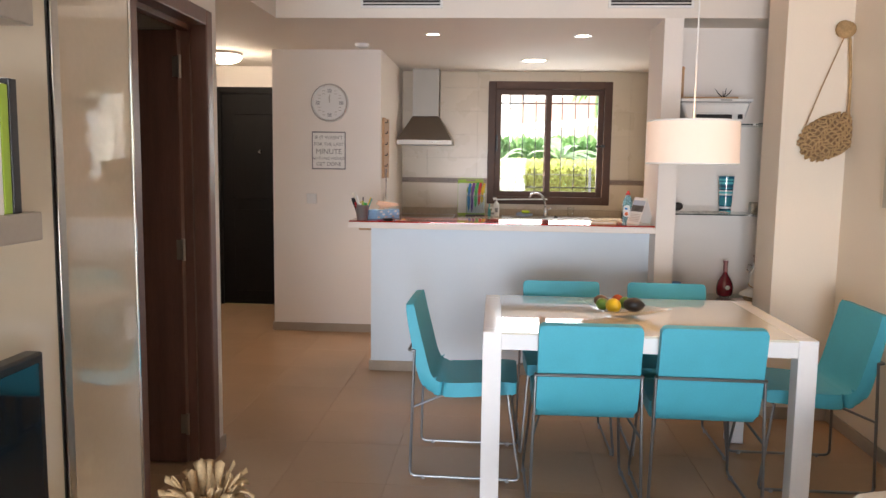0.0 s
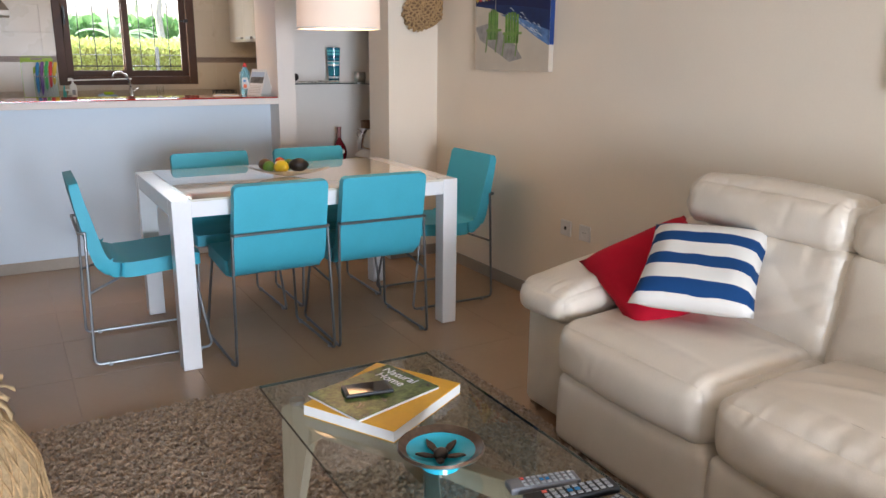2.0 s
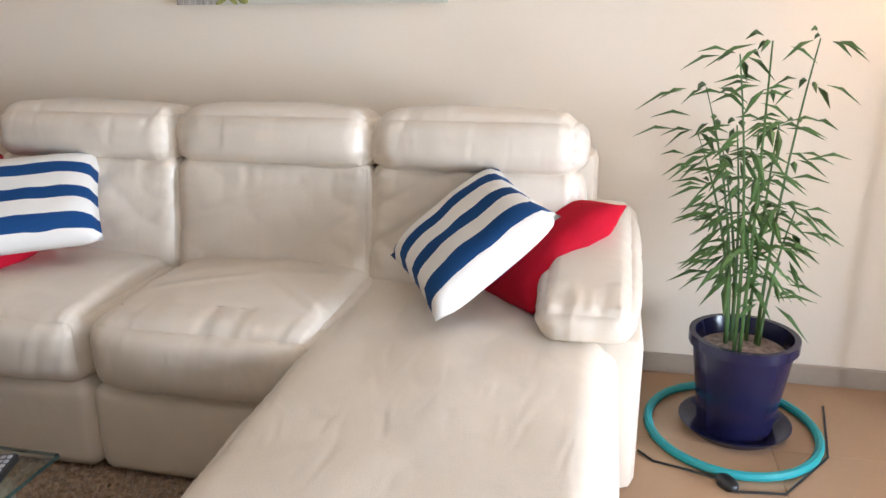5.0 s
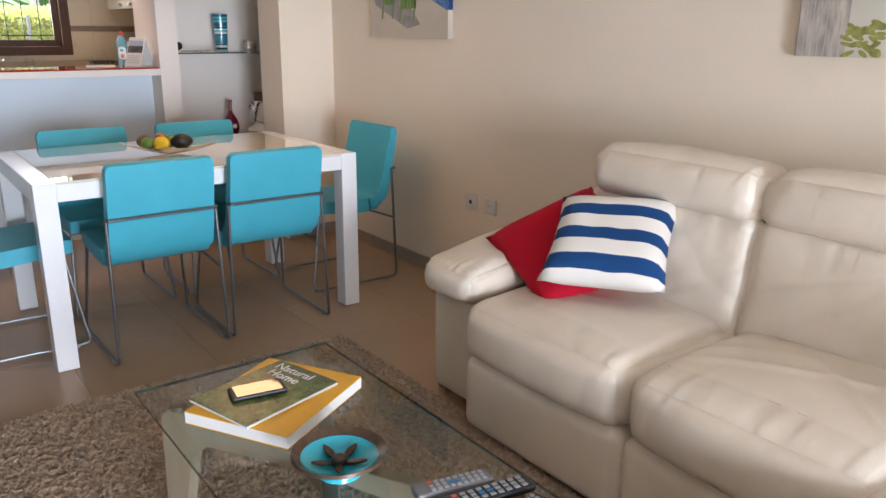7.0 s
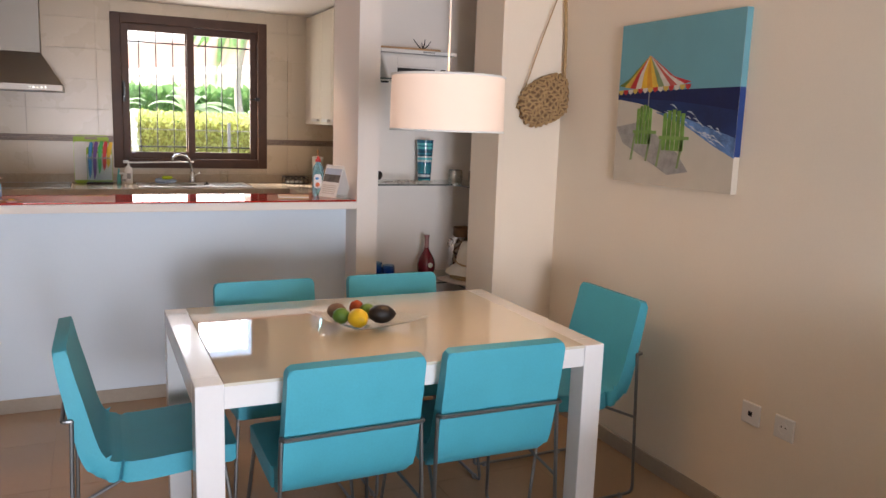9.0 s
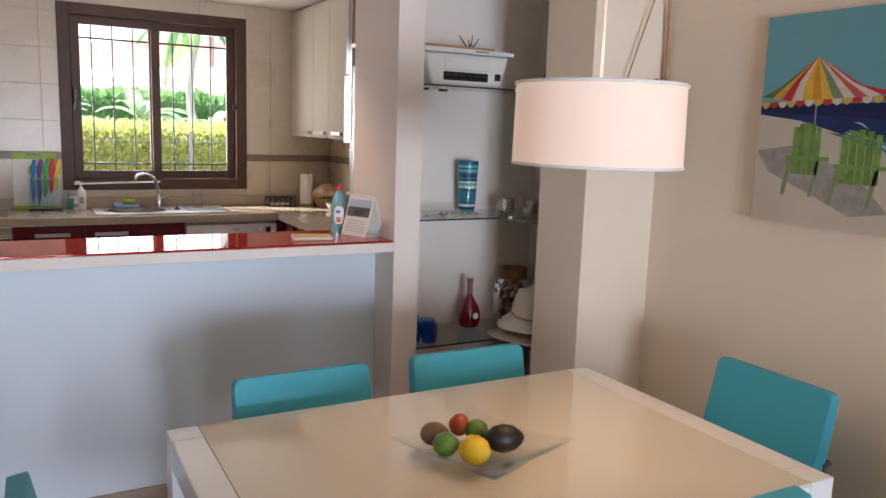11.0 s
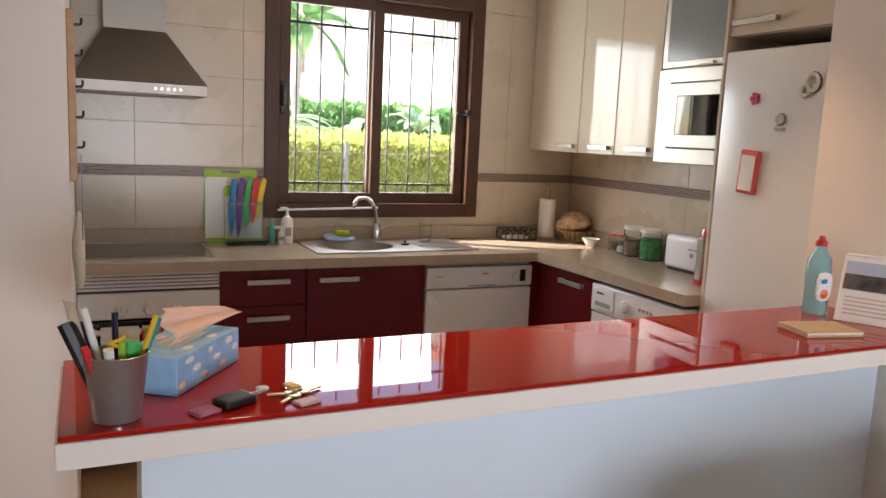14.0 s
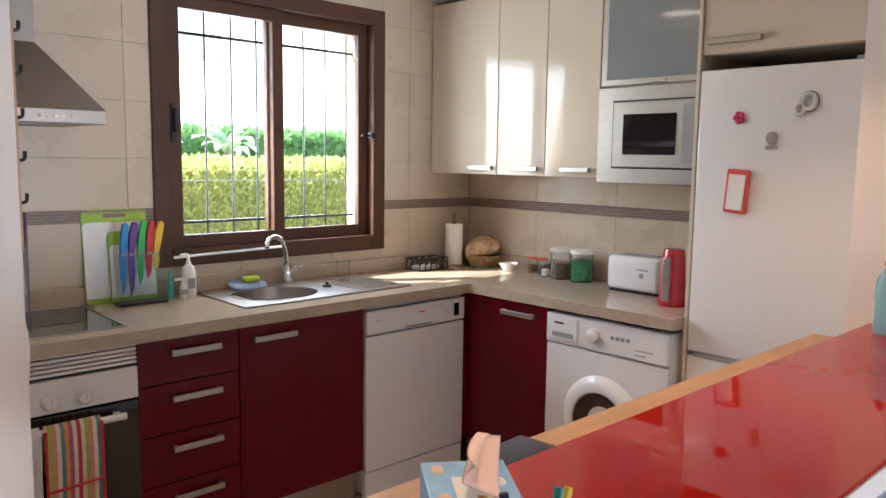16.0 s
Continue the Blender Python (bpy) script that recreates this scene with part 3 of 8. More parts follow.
def dining_table():
    t = thing("dining_table", "white lacquered dining table with cream glass top", "table", T(2.364, 4.417, 0))
    hx, hy, h, lw = 0.674, 0.455, 0.74, 0.078
    for sx in (-1, 1):
        for sy in (-1, 1):
            x0, y0 = sx * hx, sy * hy
            bx("leg", LACQ, t, min(x0, x0 - sx * lw), min(y0, y0 - sy * lw), 0.002, max(x0, x0 - sx * lw), max(y0, y0 - sy * lw), h - 0.001, 0.003)
        a, b = sorted((sx * hx, sx * (hx - lw)))
        bx("end_rail", LACQ, t, a, -hy + lw, h - 0.075, b, hy - lw, h - 0.001, 0.003)
    for sy in (-1, 1):
        a, b = sorted((sy * (hy - 0.004), sy * (hy - 0.03)))
        bx("apron", LACQ, t, -hx + lw, a, h - 0.075, hx - lw, b, h - 0.01, 0.002)
    bx("glass_top", TABLEGLASS, t, -hx + lw, -hy + 0.002, h - 0.0095, hx - lw, hy - 0.002, h, 0.001, "cream back-painted glass")
    return t


dining_table()


def dining_chair():
    c = thing("dining_chair", "turquoise leatherette dining chair on grey steel sled frame", "chair", group="chairs round the table")
    mid = [(-0.262, 0.800), (-0.248, 0.72), (-0.228, 0.63), (-0.208, 0.54), (-0.189, 0.472), (-0.160, 0.430), (-0.11, 0.414), (-0.04, 0.412), (0.06, 0.420), (0.16, 0.428), (0.225, 0.428)]
    th = [0.038, 0.044, 0.050, 0.054, 0.058, 0.064, 0.066, 0.066, 0.064, 0.060, 0.054]

    # finer stations along the bent shell
    key = np.linspace(0, 10, 11)
    fine = np.linspace(0, 10, 41)

    def eased(vals):
        d = np.gradient(np.array(vals))
        out = []
        for f in fine:
            i = min(9, int(f))
            u = f - i
            a, b = vals[i], vals[i + 1]
            out.append((2 * u ** 3 - 3 * u ** 2 + 1) * a + (u ** 3 - 2 * u ** 2 + u) * d[i] + (3 * u ** 2 - 2 * u ** 3) * b + (u ** 3 - u ** 2) * d[i + 1])
        return out
    mid = list(zip(eased([p[0] for p in mid]), eased([p[1] for p in mid])))
    th = list(np.interp(fine, key, th))

    def shell(i0, i1, name):
        bm = B()
        up, lo = [], []
        for i in range(i0, i1 + 1):
            y, z = mid[i]
            a, b = mid[max(0, i - 1)], mid[min(len(mid) - 1, i + 1)]
            d = Vector((b[0] - a[0], b[1] - a[1])).normalized()
            nrm = Vector((-d.y, d.x))
            up.append((y + nrm.x * th[i] / 2, z + nrm.y * th[i] / 2))
            lo.append((y - nrm.x * th[i] / 2, z - nrm.y * th[i] / 2))
        outline = up + lo[::-1]
        m = Matrix(((0, 0, 1, 0), (1, 0, 0, 0), (0, 1, 0, 0), (0, 0, 0, 1)))
        w = 0.205
        prism(bm, outline, -w, w, m, 0.018)
        return part(name, bm, TURQ, c, smooth=True)
    shell(0, 24, "backrest")
    shell(24, 40, "seat")
    r = 0.0065
    bar = rounded_path([(-0.212, -0.235, 0.59), (-0.212, -0.262, 0.592), (0.212, -0.262, 0.592), (0.212, -0.235, 0.59)], 0.012, 3)
    part("back_bar", tube(B(), bar, r), TUBE, c)
    for s in (-1, 1):
        pts = rounded_path([(s * 0.212, -0.237, 0.592), (s * 0.226, -0.252, 0.012), (s * 0.226, 0.245, 0.012), (s * 0.196, 0.185, 0.392)], 0.03)
        part("sled_leg", tube(B(), pts, r), TUBE, c)
        for y in (-0.19, 0.19):
            part("glide", lathe(B(), [(0, 0), (0.008, 0), (0.0105, 0.004), (0.0105, 0.016)], s * 0.226, y, 0.0, 10), GREY, c, "clear plastic floor glide")
        part("side_strut", tube(B(), [(s * 0.219, -0.245, 0.33), (s * 0.18, -0.10, 0.385)], 0.0055), TUBE, c)
    part("cross_tube", tube(B(), [(-0.197, 0.185, 0.390), (0.197, 0.185, 0.390)], 0.006), TUBE, c)
    return c


CH = dining_chair()
CH.matrix_basis = pose(2.115, 4.13, 0, 0, 0, 1)
for x, y, a in ((2.604, 4.135, -1), (1.622, 4.415, -91), (3.162, 4.43, 90), (2.10, 4.755, 181), (2.655, 4.76, 179)):
    copy_thing(CH, pose(x, y, 0, 0, 0, a))

# ---- fruit bowl ----
t = thing("fruit_bowl", "wavy square clear glass fruit bowl on the dining table", "bowl", T(2.33, 4.39, 0.74))
bm = B()
N = 17
for off in (0.0, 0.004):
    grid = []
    for i in range(N):
        row = []
        for j in range(N):
            u, v = (i / (N - 1) - 0.5) * 2, (j / (N - 1) - 0.5) * 2
            e = max(abs(u), abs(v))
            cr = abs(u * v)
            z = 0.004 + 0.034 * e ** 2.2 + 0.014 * cr ** 2 + off
            row.append(bm.verts.new((u * 0.15 * (0.9 + 0.15 * cr), v * 0.15 * (0.9 + 0.15 * cr), z)))
        grid.append(row)
    for i in range(N - 1):
        for j in range(N - 1):
            bm.faces.new((grid[i][j], grid[i + 1][j], grid[i + 1][j + 1], grid[i][j + 1]))
t2 = part("dish", bm, CLEAR, t, smooth="all")
t.matrix_basis = pose(2.33, 4.39, 0.741, 0, 0, 20)


def fruit(name, mt, x, y, z, r, sx, label, rz=0):
    ob = part(name, lathe(B(), [(0, -r), (r * 0.5, -r * 0.87), (r * 0.87, -r * 0.5), (r, 0), (r * 0.87, r * 0.5), (r * 0.45, r * 0.9), (r * 0.12, r * 1.05), (0, r * 1.08)], n=16), mt, smooth="all")
    ob.matrix_basis = pose(x, y, z, 90, 0, rz) @ Matrix.Diagonal((1, 1, sx, 1))
    tagged(ob, label, "fruit")


fruit("lemon", LEMON, 2.275, 4.335, 0.795, 0.034, 1.15, "yellow lemon in the glass bowl", 20)
fruit("lime", LIMEFRUIT, 2.235, 4.40, 0.790, 0.029, 1.05, "green lime in the glass bowl", 70)
fruit("lime", LIMEFRUIT, 2.345, 4.44, 0.790, 0.029, 1.05, "green lime in the glass bowl", 10)
fruit("avocado", AVOCADO, 2.37, 4.36, 0.797, 0.034, 1.4, "dark brown avocado in the glass bowl", 75)
fruit("kiwi", BROWN, 2.235, 4.455, 0.795, 0.029, 1.2, "brown kiwi fruit in the glass bowl", 60)
fruit("tomato", plain("tomato_skin", (0.42, 0.07, 0.02), 0.25), 2.315, 4.475, 0.797, 0.028, 0.9, "ripe red tomato on top of the fruit", 30)

# ---- pendant lamp ----
p = thing("pendant_lamp", "white fabric drum pendant lamp over the dining table", "lamp", T(2.60, 4.365, 1.44))
R = 0.20
part("shade", lathe(B(), [(R, 0.0), (R * 0.985, 0.19), (R * 0.97, 0.19), (R * 0.985, 0.0), (R, 0.0)], n=48), SHADE, p, smooth=True)
for z in (0.002, 0.188):
    ring = [(R * 0.992 * math.cos(a * math.pi / 24), R * 0.992 * math.sin(a * math.pi / 24), z) for a in range(48)]
    part("hoop", tube(B(), ring, 0.004, 6, closed=True), PAPER, p)
part("cord", tube(B(), [(0, 0, 0.16), (0, 0, HIGH - 1.44)], 0.0035, 6), PAPER, p)
part("socket", lathe(B(), [(0, 0.17), (0.018, 0.17), (0.02, 0.11), (0, 0.11)], n=14), PAPER, p, smooth=True)
for k in range(3):
    a = k * 2.094
    part("spoke", tube(B(), [(0.018 * math.cos(a), 0.018 * math.sin(a), 0.165), (R * 0.97 * math.cos(a), R * 0.97 * math.sin(a), 0.186)], 0.002, 5), PAPER, p)
part("bulb", lathe(B(), [(0, 0.045), (0.02, 0.05), (0.03, 0.075), (0.02, 0.1), (0.012, 0.115), (0, 0.115)], n=16), BULB, p, smooth="all")
part("diffuser", lathe(B(), [(0, 0.014), (R * 0.96, 0.012), (R * 0.96, 0.008), (0, 0.010)], n=40), mat("lit_diffuser", (0.9, 0.8, 0.7), 0.6, vary=0.02, bump=0, emit=((1.0, 0.58, 0.28), 2.0)), p, "glowing warm white diffuser disc", smooth=True)
part("canopy", lathe(B(), [(0, HIGH - 1.44), (0.05, HIGH - 1.44), (0.05, HIGH - 1.46), (0.01, HIGH - 1.48), (0, HIGH - 1.48)], n=20), PAPER, p, smooth=True)
lamp("pendant_bulb_light", "POINT", T(2.60, 4.365, 1.505), 0.5, (1.0, 0.72, 0.45), radius=0.03)

# ---- sofa ----


SEAM = mat("tan_seam", (0.42, 0.34, 0.26), 0.6, vary=0.1)


def pleat(y, seed):
    """Tight uneven pleats along a seam."""
    return abs(noise.noise(Vector((y * 21 + seed, seed, 0)))) + 0.4 * abs(noise.noise(Vector((y * 43, seed * 2, 1))))


def sofa():
    s = thing("corner_sofa", "cream leather three-seat recliner sofa with chaise longue", "sofa", T(0, 0, 0))
    part("base_frame", box(B(), 2.80, 1.43, 0.04, 3.50, 2.72, 0.30, 0.02), LEATHER, s, smooth=True)
    # footrest fronts below the seats
    for y0, y1 in ((2.06, 2.70), (1.43, 2.05)):
        part("footrest_panel", rbox(B(), 0.16, y1 - y0, 0.25, 0.035, 0.012, 0.0025, T(2.757, (y0 + y1) / 2, 0.155), y0 * 7), LEATHER, s, smooth="all")
    # seats: a flat top that rolls over a seam into a pleated front
    for y0, y1, sd in ((2.065, 2.71, 3.1), (1.43, 2.05, 8.4)):
        def roll(v, d, sd=sd):
            k = max(0.0, min(1.0, (-0.19 - v.x) / 0.04)) * max(0.0, min(1.0, (v.z + 0.10) / 0.05))
            v = v - d * 0.0035 * k * pleat(v.y + 0.25 * v.z, sd)
            groove = math.exp(-((v.x + 0.21) / 0.014) ** 2) * max(0.0, d.z)
            v.z -= 0.0015 * groove
            fold = math.exp(-((v.y * 0.6 + v.x - 0.10) / 0.03) ** 2) + math.exp(-((v.y * 0.8 - v.x + 0.05) / 0.022) ** 2) + math.exp(-((v.y * 0.45 + v.x + 0.03) / 0.02) ** 2)
            v.z += 0.007 * fold * max(0.0, d.z) * max(0.0, noise.noise(Vector((v.x * 4, v.y * 4, sd))) + 0.3)
            return v
        m = T(2.995, (y0 + y1) / 2, 0.365)
        part("seat_cushion", rbox(B(), 0.65, y1 - y0, 0.205, 0.065, 0.034, 0.003, m, sd, 100, roll), LEATHER, s, smooth="all")
        bm = tube(B(), [(2.785, y0 + 0.05 + (y1 - y0 - 0.10) * i / 16, 0.4665 + 0.0195 * (1 - abs(0.9 * (i - 8) / 8) ** 2.4)) for i in range(17)], 0.0013, 5)
        part("seam", bm, SEAM, s)
    # chaise
    part("chaise_cushion", rbox(B(), 1.31, 0.735, 0.325, 0.075, 0.016, 0.006, T(2.665, 1.1025, 0.2825), 5.5, 80), LEATHER, s, smooth="all")
    part("chaise_base", box(B(), 2.06, 0.765, 0.035, 3.40, 1.40, 0.14, 0.02), LEATHER, s, smooth=True)
    # backs, and above them plump headrests, each with gathers along its seams
    for y0, y1, sd in ((2.062, 2.685, 1.7), (1.444, 2.058, 4.2), (0.848, 1.440, 9.9)):
        w, c = y1 - y0, (y0 + y1) / 2

        def creases(v, d, sd=sd, w=w):
            f = noise.noise(Vector((v.y * 3 + v.z * 6, v.z * 9 - v.y * 5, sd)))
            slant = noise.noise(Vector((v.y * 5 + v.z * 8, v.y * 1.5 - v.z * 2, sd * 2)))
            tug = math.exp(-((abs(slant) - 0.02) / 0.05) ** 2)
            rim = math.exp(-((0.155 - v.z) / 0.045) ** 2) * pleat(v.y, sd)
            return v + d * (0.008 * (abs(f) ** 0.6 - 0.4) - 0.004 * tug - 0.006 * rim) * max(0.0, -d.x)

        def folds(v, d, sd=sd, w=w):
            f = abs(noise.noise(Vector((v.y * 9 + v.z * 1.5, v.z * 2, sd * 3))))
            g = abs(noise.noise(Vector((v.y * 22, v.z * 2.5, sd * 5))))
            rise = max(0.0, min(1.0, v.z / 0.08 + 0.5))
            ends = max(0.0, 1 - (w / 2 - abs(v.y)) / 0.07)
            v = v - d * (0.003 * math.exp(-(f / 0.08) ** 2) + 0.0012 * math.exp(-(g / 0.1) ** 2)) * rise
            return v - d * 0.010 * ends * abs(noise.noise(Vector((v.z * 30, v.x * 30, sd))))
        m = T(3.302, c, 0.572) @ pose(0, 0, 0, 0, 11, 0)
        part("back_cushion", rbox(B(), 0.25, w + 0.006, 0.40, 0.05, 0.028, 0.006, m, sd, 70, creases), LEATHER, s, smooth="all")
        m = T(3.328, c, 0.826) @ pose(0, 0, 0, 0, 6, 0)
        part("headrest", rbox(B(), 0.255, w + 0.008, 0.178, 0.070, 0.022, 0.004, m, sd * 2, 70, folds), LEATHER, s, smooth="all")
    part("back_shell", box(B(), 3.40, 0.80, 0.04, 3.585, 2.80, 0.80, 0.04), LEATHER, s, smooth=True)
    # added dark strips deep between the cushions stand in for shade in the gaps
    shade_mat = plain("gap_shade_dark", (0.03, 0.025, 0.02), 0.9)
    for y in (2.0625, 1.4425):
        bx("gap_lining", shade_mat, s, 3.265, y - 0.004, 0.44, 3.40, y + 0.004, 0.70)
    bx("gap_lining", shade_mat, s, 2.775, 2.045, 0.10, 3.20, 2.070, 0.42)
    # arms
    for yc, x0, sd in ((2.848, 2.73, 2.2), (0.748, 2.81, 6.6)):
        hi = yc > 2
        y0, y1 = (2.735, 2.985) if hi else (0.665, 0.80)
        part("arm_panel", box(B(), x0 + 0.03, y0, 0.04, 3.52, y1, 0.46, 0.03), LEATHER, s, smooth=True)

        def front(v, d, sd=sd, h=(3.46 - x0) / 2):
            k = math.exp(-((v.x + h - 0.05) / 0.05) ** 2)
            return v - d * 0.010 * k * pleat(v.y + 0.6 * v.z, sd)
        m = T((x0 + 3.46) / 2 - 0.02, yc + (0.01 if hi else 0.055), 0.522 if hi else 0.552) @ pose(0, 0, 0, 0, -9 if hi else -11, 0)
        part("arm_pad", rbox(B(), 3.46 - x0, 0.285 if hi else 0.235, 0.135 if hi else 0.10, 0.062 if hi else 0.048, 0.014, 0.005, m, sd, 80, front), LEATHER, s, smooth="all")
    for x, y in ((2.80, 2.955), (3.45, 2.95), (3.45, 0.70), (2.12, 0.80), (2.12, 1.36)):
        part("foot", box(B(), x - 0.02, y - 0.02, 0, x + 0.02, y + 0.02, 0.045, 0.004), CHROME, s)
    return s


sofa()


def stripes():
    m = bpy.data.materials.new("blue_white_stripes")
    m.use_nodes = True
    t = m.node_tree
    b = t.nodes["Principled BSDF"]
    b.inputs["Roughness"].default_value = 0.85
    b.inputs["Specular IOR Level"].default_value = 0.2
    tc = t.nodes.new("ShaderNodeTexCoord")
    sp = t.nodes.new("ShaderNodeSeparateXYZ")
    t.links.new(tc.outputs["Object"], sp.inputs[0])
    ns = t.nodes.new("ShaderNodeTexNoise")
    ns.inputs["Scale"].default_value = 9
    t.links.new(tc.outputs["Object"], ns.inputs["Vector"])
    ad = t.nodes.new("ShaderNodeMath")
    ad.operation = "MULTIPLY_ADD"
    ad.inputs[1].default_value = 0.012
    t.links.new(ns.outputs["Fac"], ad.inputs[0])
    t.links.new(sp.outputs["Y"], ad.inputs[2])
    mu = t.nodes.new("ShaderNodeMath")
    mu.operation = "MULTIPLY_ADD"
    mu.inputs[1].default_value, mu.inputs[2].default_value = 9.6, 0.47
    t.links.new(ad.outputs[0], mu.inputs[0])
    fr = t.nodes.new("ShaderNodeMath")
    fr.operation = "FRACT"
    t.links.new(mu.outputs[0], fr.inputs[0])
    rp = t.nodes.new("ShaderNodeValToRGB")
    rp.color_ramp.interpolation = "CONSTANT"
    rp.color_ramp.elements[0].color, rp.color_ramp.elements[1].color = (0.010, 0.055, 0.17, 1), (0.76, 0.72, 0.66, 1)
    rp.color_ramp.elements[1].position = 0.46
    t.links.new(fr.outputs[0], rp.inputs["Fac"])
    t.links.new(rp.outputs[0], b.inputs["Base Color"])
    n2 = t.nodes.new("ShaderNodeTexNoise")
    n2.inputs["Scale"].default_value = 350
    t.links.new(tc.outputs["Object"], n2.inputs["Vector"])
    bp = t.nodes.new("ShaderNodeBump")
    bp.inputs["Strength"].default_value, bp.inputs["Distance"].default_value = 0.3, 0.001
    t.links.new(n2.outputs["Fac"], bp.inputs["Height"])
    t.links.new(bp.outputs["Normal"], b.inputs["Normal"])
    return m


STRIPE = stripes()


def scatter_cushion(name, material, m, size, label, seed):
    """Square cushion with pinched corners."""
    bm = B()
    n = 18
    half = size / 2
    for side in (-1, 1):
        g = []
        for i in range(n + 1):
            row = []
            for j in range(n + 1):
                u, v = -1 + 2 * i / n, -1 + 2 * j / n
                pull = 1 - 0.07 * (1 - u * u) * abs(v) ** 3
                pull2 = 1 - 0.07 * (1 - v * v) * abs(u) ** 3
                h = 0.068 * max(0, (1 - u ** 4) * (1 - v ** 4)) ** 0.55
                h += 0.012 * noise.noise(Vector((u * 2.2 + seed, v * 2.2, side))) * (1 - u * u) * (1 - v * v)
                row.append(bm.verts.new((u * half * pull2, v * half * pull, side * h)))
            g.append(row)
        for i in range(n):
            for j in range(n):
                bm.faces.new((g[i][j], g[i + 1][j], g[i + 1][j + 1], g[i][j + 1]))
    bmesh.ops.remove_doubles(bm, verts=bm.verts, dist=1e-4)
    ob = part(name, bm, material, smooth="all")
    ob.matrix_basis = m
    return tagged(ob, label, "cushion", group="scatter cushions")


def facing(centre, normal, up):
    """Pose with local z along normal and local y near up."""
    z = Vector(normal).normalized()
    y = Vector(up)
    y = (y - z * y.dot(z)).normalized()
    x = y.cross(z)
    return T(*centre) @ Matrix((x, y, z)).transposed().to_4x4()


scatter_cushion("striped_cushion", STRIPE, facing((3.015, 2.412, 0.670), (-0.464, -0.237, 0.853), (0.727, 0.449, 0.52)), 0.375, "blue and white striped cotton cushion against the arm", 1.0)
scatter_cushion("red_cushion", RED, facing((3.045, 2.605, 0.602), (-0.464, -0.237, 0.853), (0.188, 0.913, 0.356)), 0.425, "plain red cotton cushion behind a striped one", 2.0)
scatter_cushion("striped_cushion", STRIPE, facing((2.985, 1.112, 0.645), (-0.404, 0.468, 0.786), (0.845, 0.52, 0.12)), 0.385, "blue and white striped cotton cushion on the chaise", 3.0)
scatter_cushion("red_cushion", RED, facing((3.19, 0.955, 0.555), (-0.291, 0.531, 0.796), (0.601, -0.546, 0.583)), 0.40, "plain red cotton cushion leaning on the sofa arm", 4.0)

# ---- rug ----


def rug():
    bm = B()
    rnd = random.Random(4)
    x0, x1, y0, y1 = 1.09, 2.75, 1.15, 3.63
    nx, ny = 220, 330
    vs = []
    for i in range(nx + 1):
        row = []
        for j in range(ny + 1):
            e = min(i, nx - i, j, ny - j)
            z = 0.003 if e == 0 else 0.012 + 0.016 * rnd.random()
            jx, jy = rnd.uniform(-0.004, 0.004), rnd.uniform(-0.004, 0.004)
            row.append(bm.verts.new((x0 + (x1 - x0) * i / nx + jx, y0 + (y1 - y0) * j / ny + jy, z)))
        vs.append(row)
    for i in range(nx):
        for j in range(ny):
            bm.faces.new((vs[i][j], vs[i + 1][j], vs[i + 1][j + 1], vs[i][j + 1]))
    m = mat("shaggy_rug_wool", (0.33, 0.228, 0.145), 0.95, vary=0.5, scale=70, grain=260, bump=0.6, dist=0.006, sheen=0.3)
    ob = part("rug", bm, m)
    return tagged(ob, "shaggy greyish beige rug under the coffee table", "rug")


rug()

# ---- coffee table ----


def coffee_table():
    t = thing("coffee_table", "low glass coffee table on pale wooden legs", "table", T(1.955, 2.28, 0.02))
    hx, hy, h = 0.272, 0.513, 0.372
    g = slab_pane("glass_top", (-hx, -hy, h, hx, hy, h + 0.010), Vector((0, 0, 1)), TABLEPANE, t, "clear glass sheet")
    bm = B()
    for b in ((-hx - 0.0006, -hy, h + 0.001, -hx - 0.0001, hy, h + 0.009), (hx + 0.0001, -hy, h + 0.001, hx + 0.0006, hy, h + 0.009), (-hx, -hy - 0.0006, h + 0.001, hx, -hy - 0.0001, h + 0.009), (-hx, hy + 0.0001, h + 0.001, hx, hy + 0.0006, h + 0.009)):
        box(bm, *b)
    part("glass_edge", bm, GREENEDGE, g, "green polished glass edge")
    for sx in (-1, 1):
        for sy in (-1, 1):
            ang = math.atan2(sy * 0.40, sx * 0.20)
            L = math.hypot(0.20, 0.40)
            m = pose(0, 0, 0, 0, 0, math.degrees(ang)) @ Matrix(((1, 0, 0, 0), (0, 0, -1, 0), (0, 1, 0, 0), (0, 0, 0, 1)))
            prof = [(0.02, 0.305), (0.02, 0.345), (L + 0.02, 0.362), (L + 0.045, 0.34), (L + 0.055, 0.0), (L + 0.005, 0.0), (L - 0.045, 0.25), (L - 0.10, 0.295)]
            bm = prism(B(), prof, -0.018, 0.018, m, 0.004)
            leg = part("leg", bm, BEECH, t)
            part("pad", lathe(B(), [(0, 0.358), (0.02, 0.358), (0.02, 0.3715), (0, 0.3715)], L * math.cos(ang), L * math.sin(ang), 0, 16), BRUSHED, leg, "round metal glass pad")
    bx("hub", BEECH, t, -0.05, -0.05, 0.30, 0.05, 0.05, 0.346, 0.006)
    return t


coffee_table()
CT = 0.4025


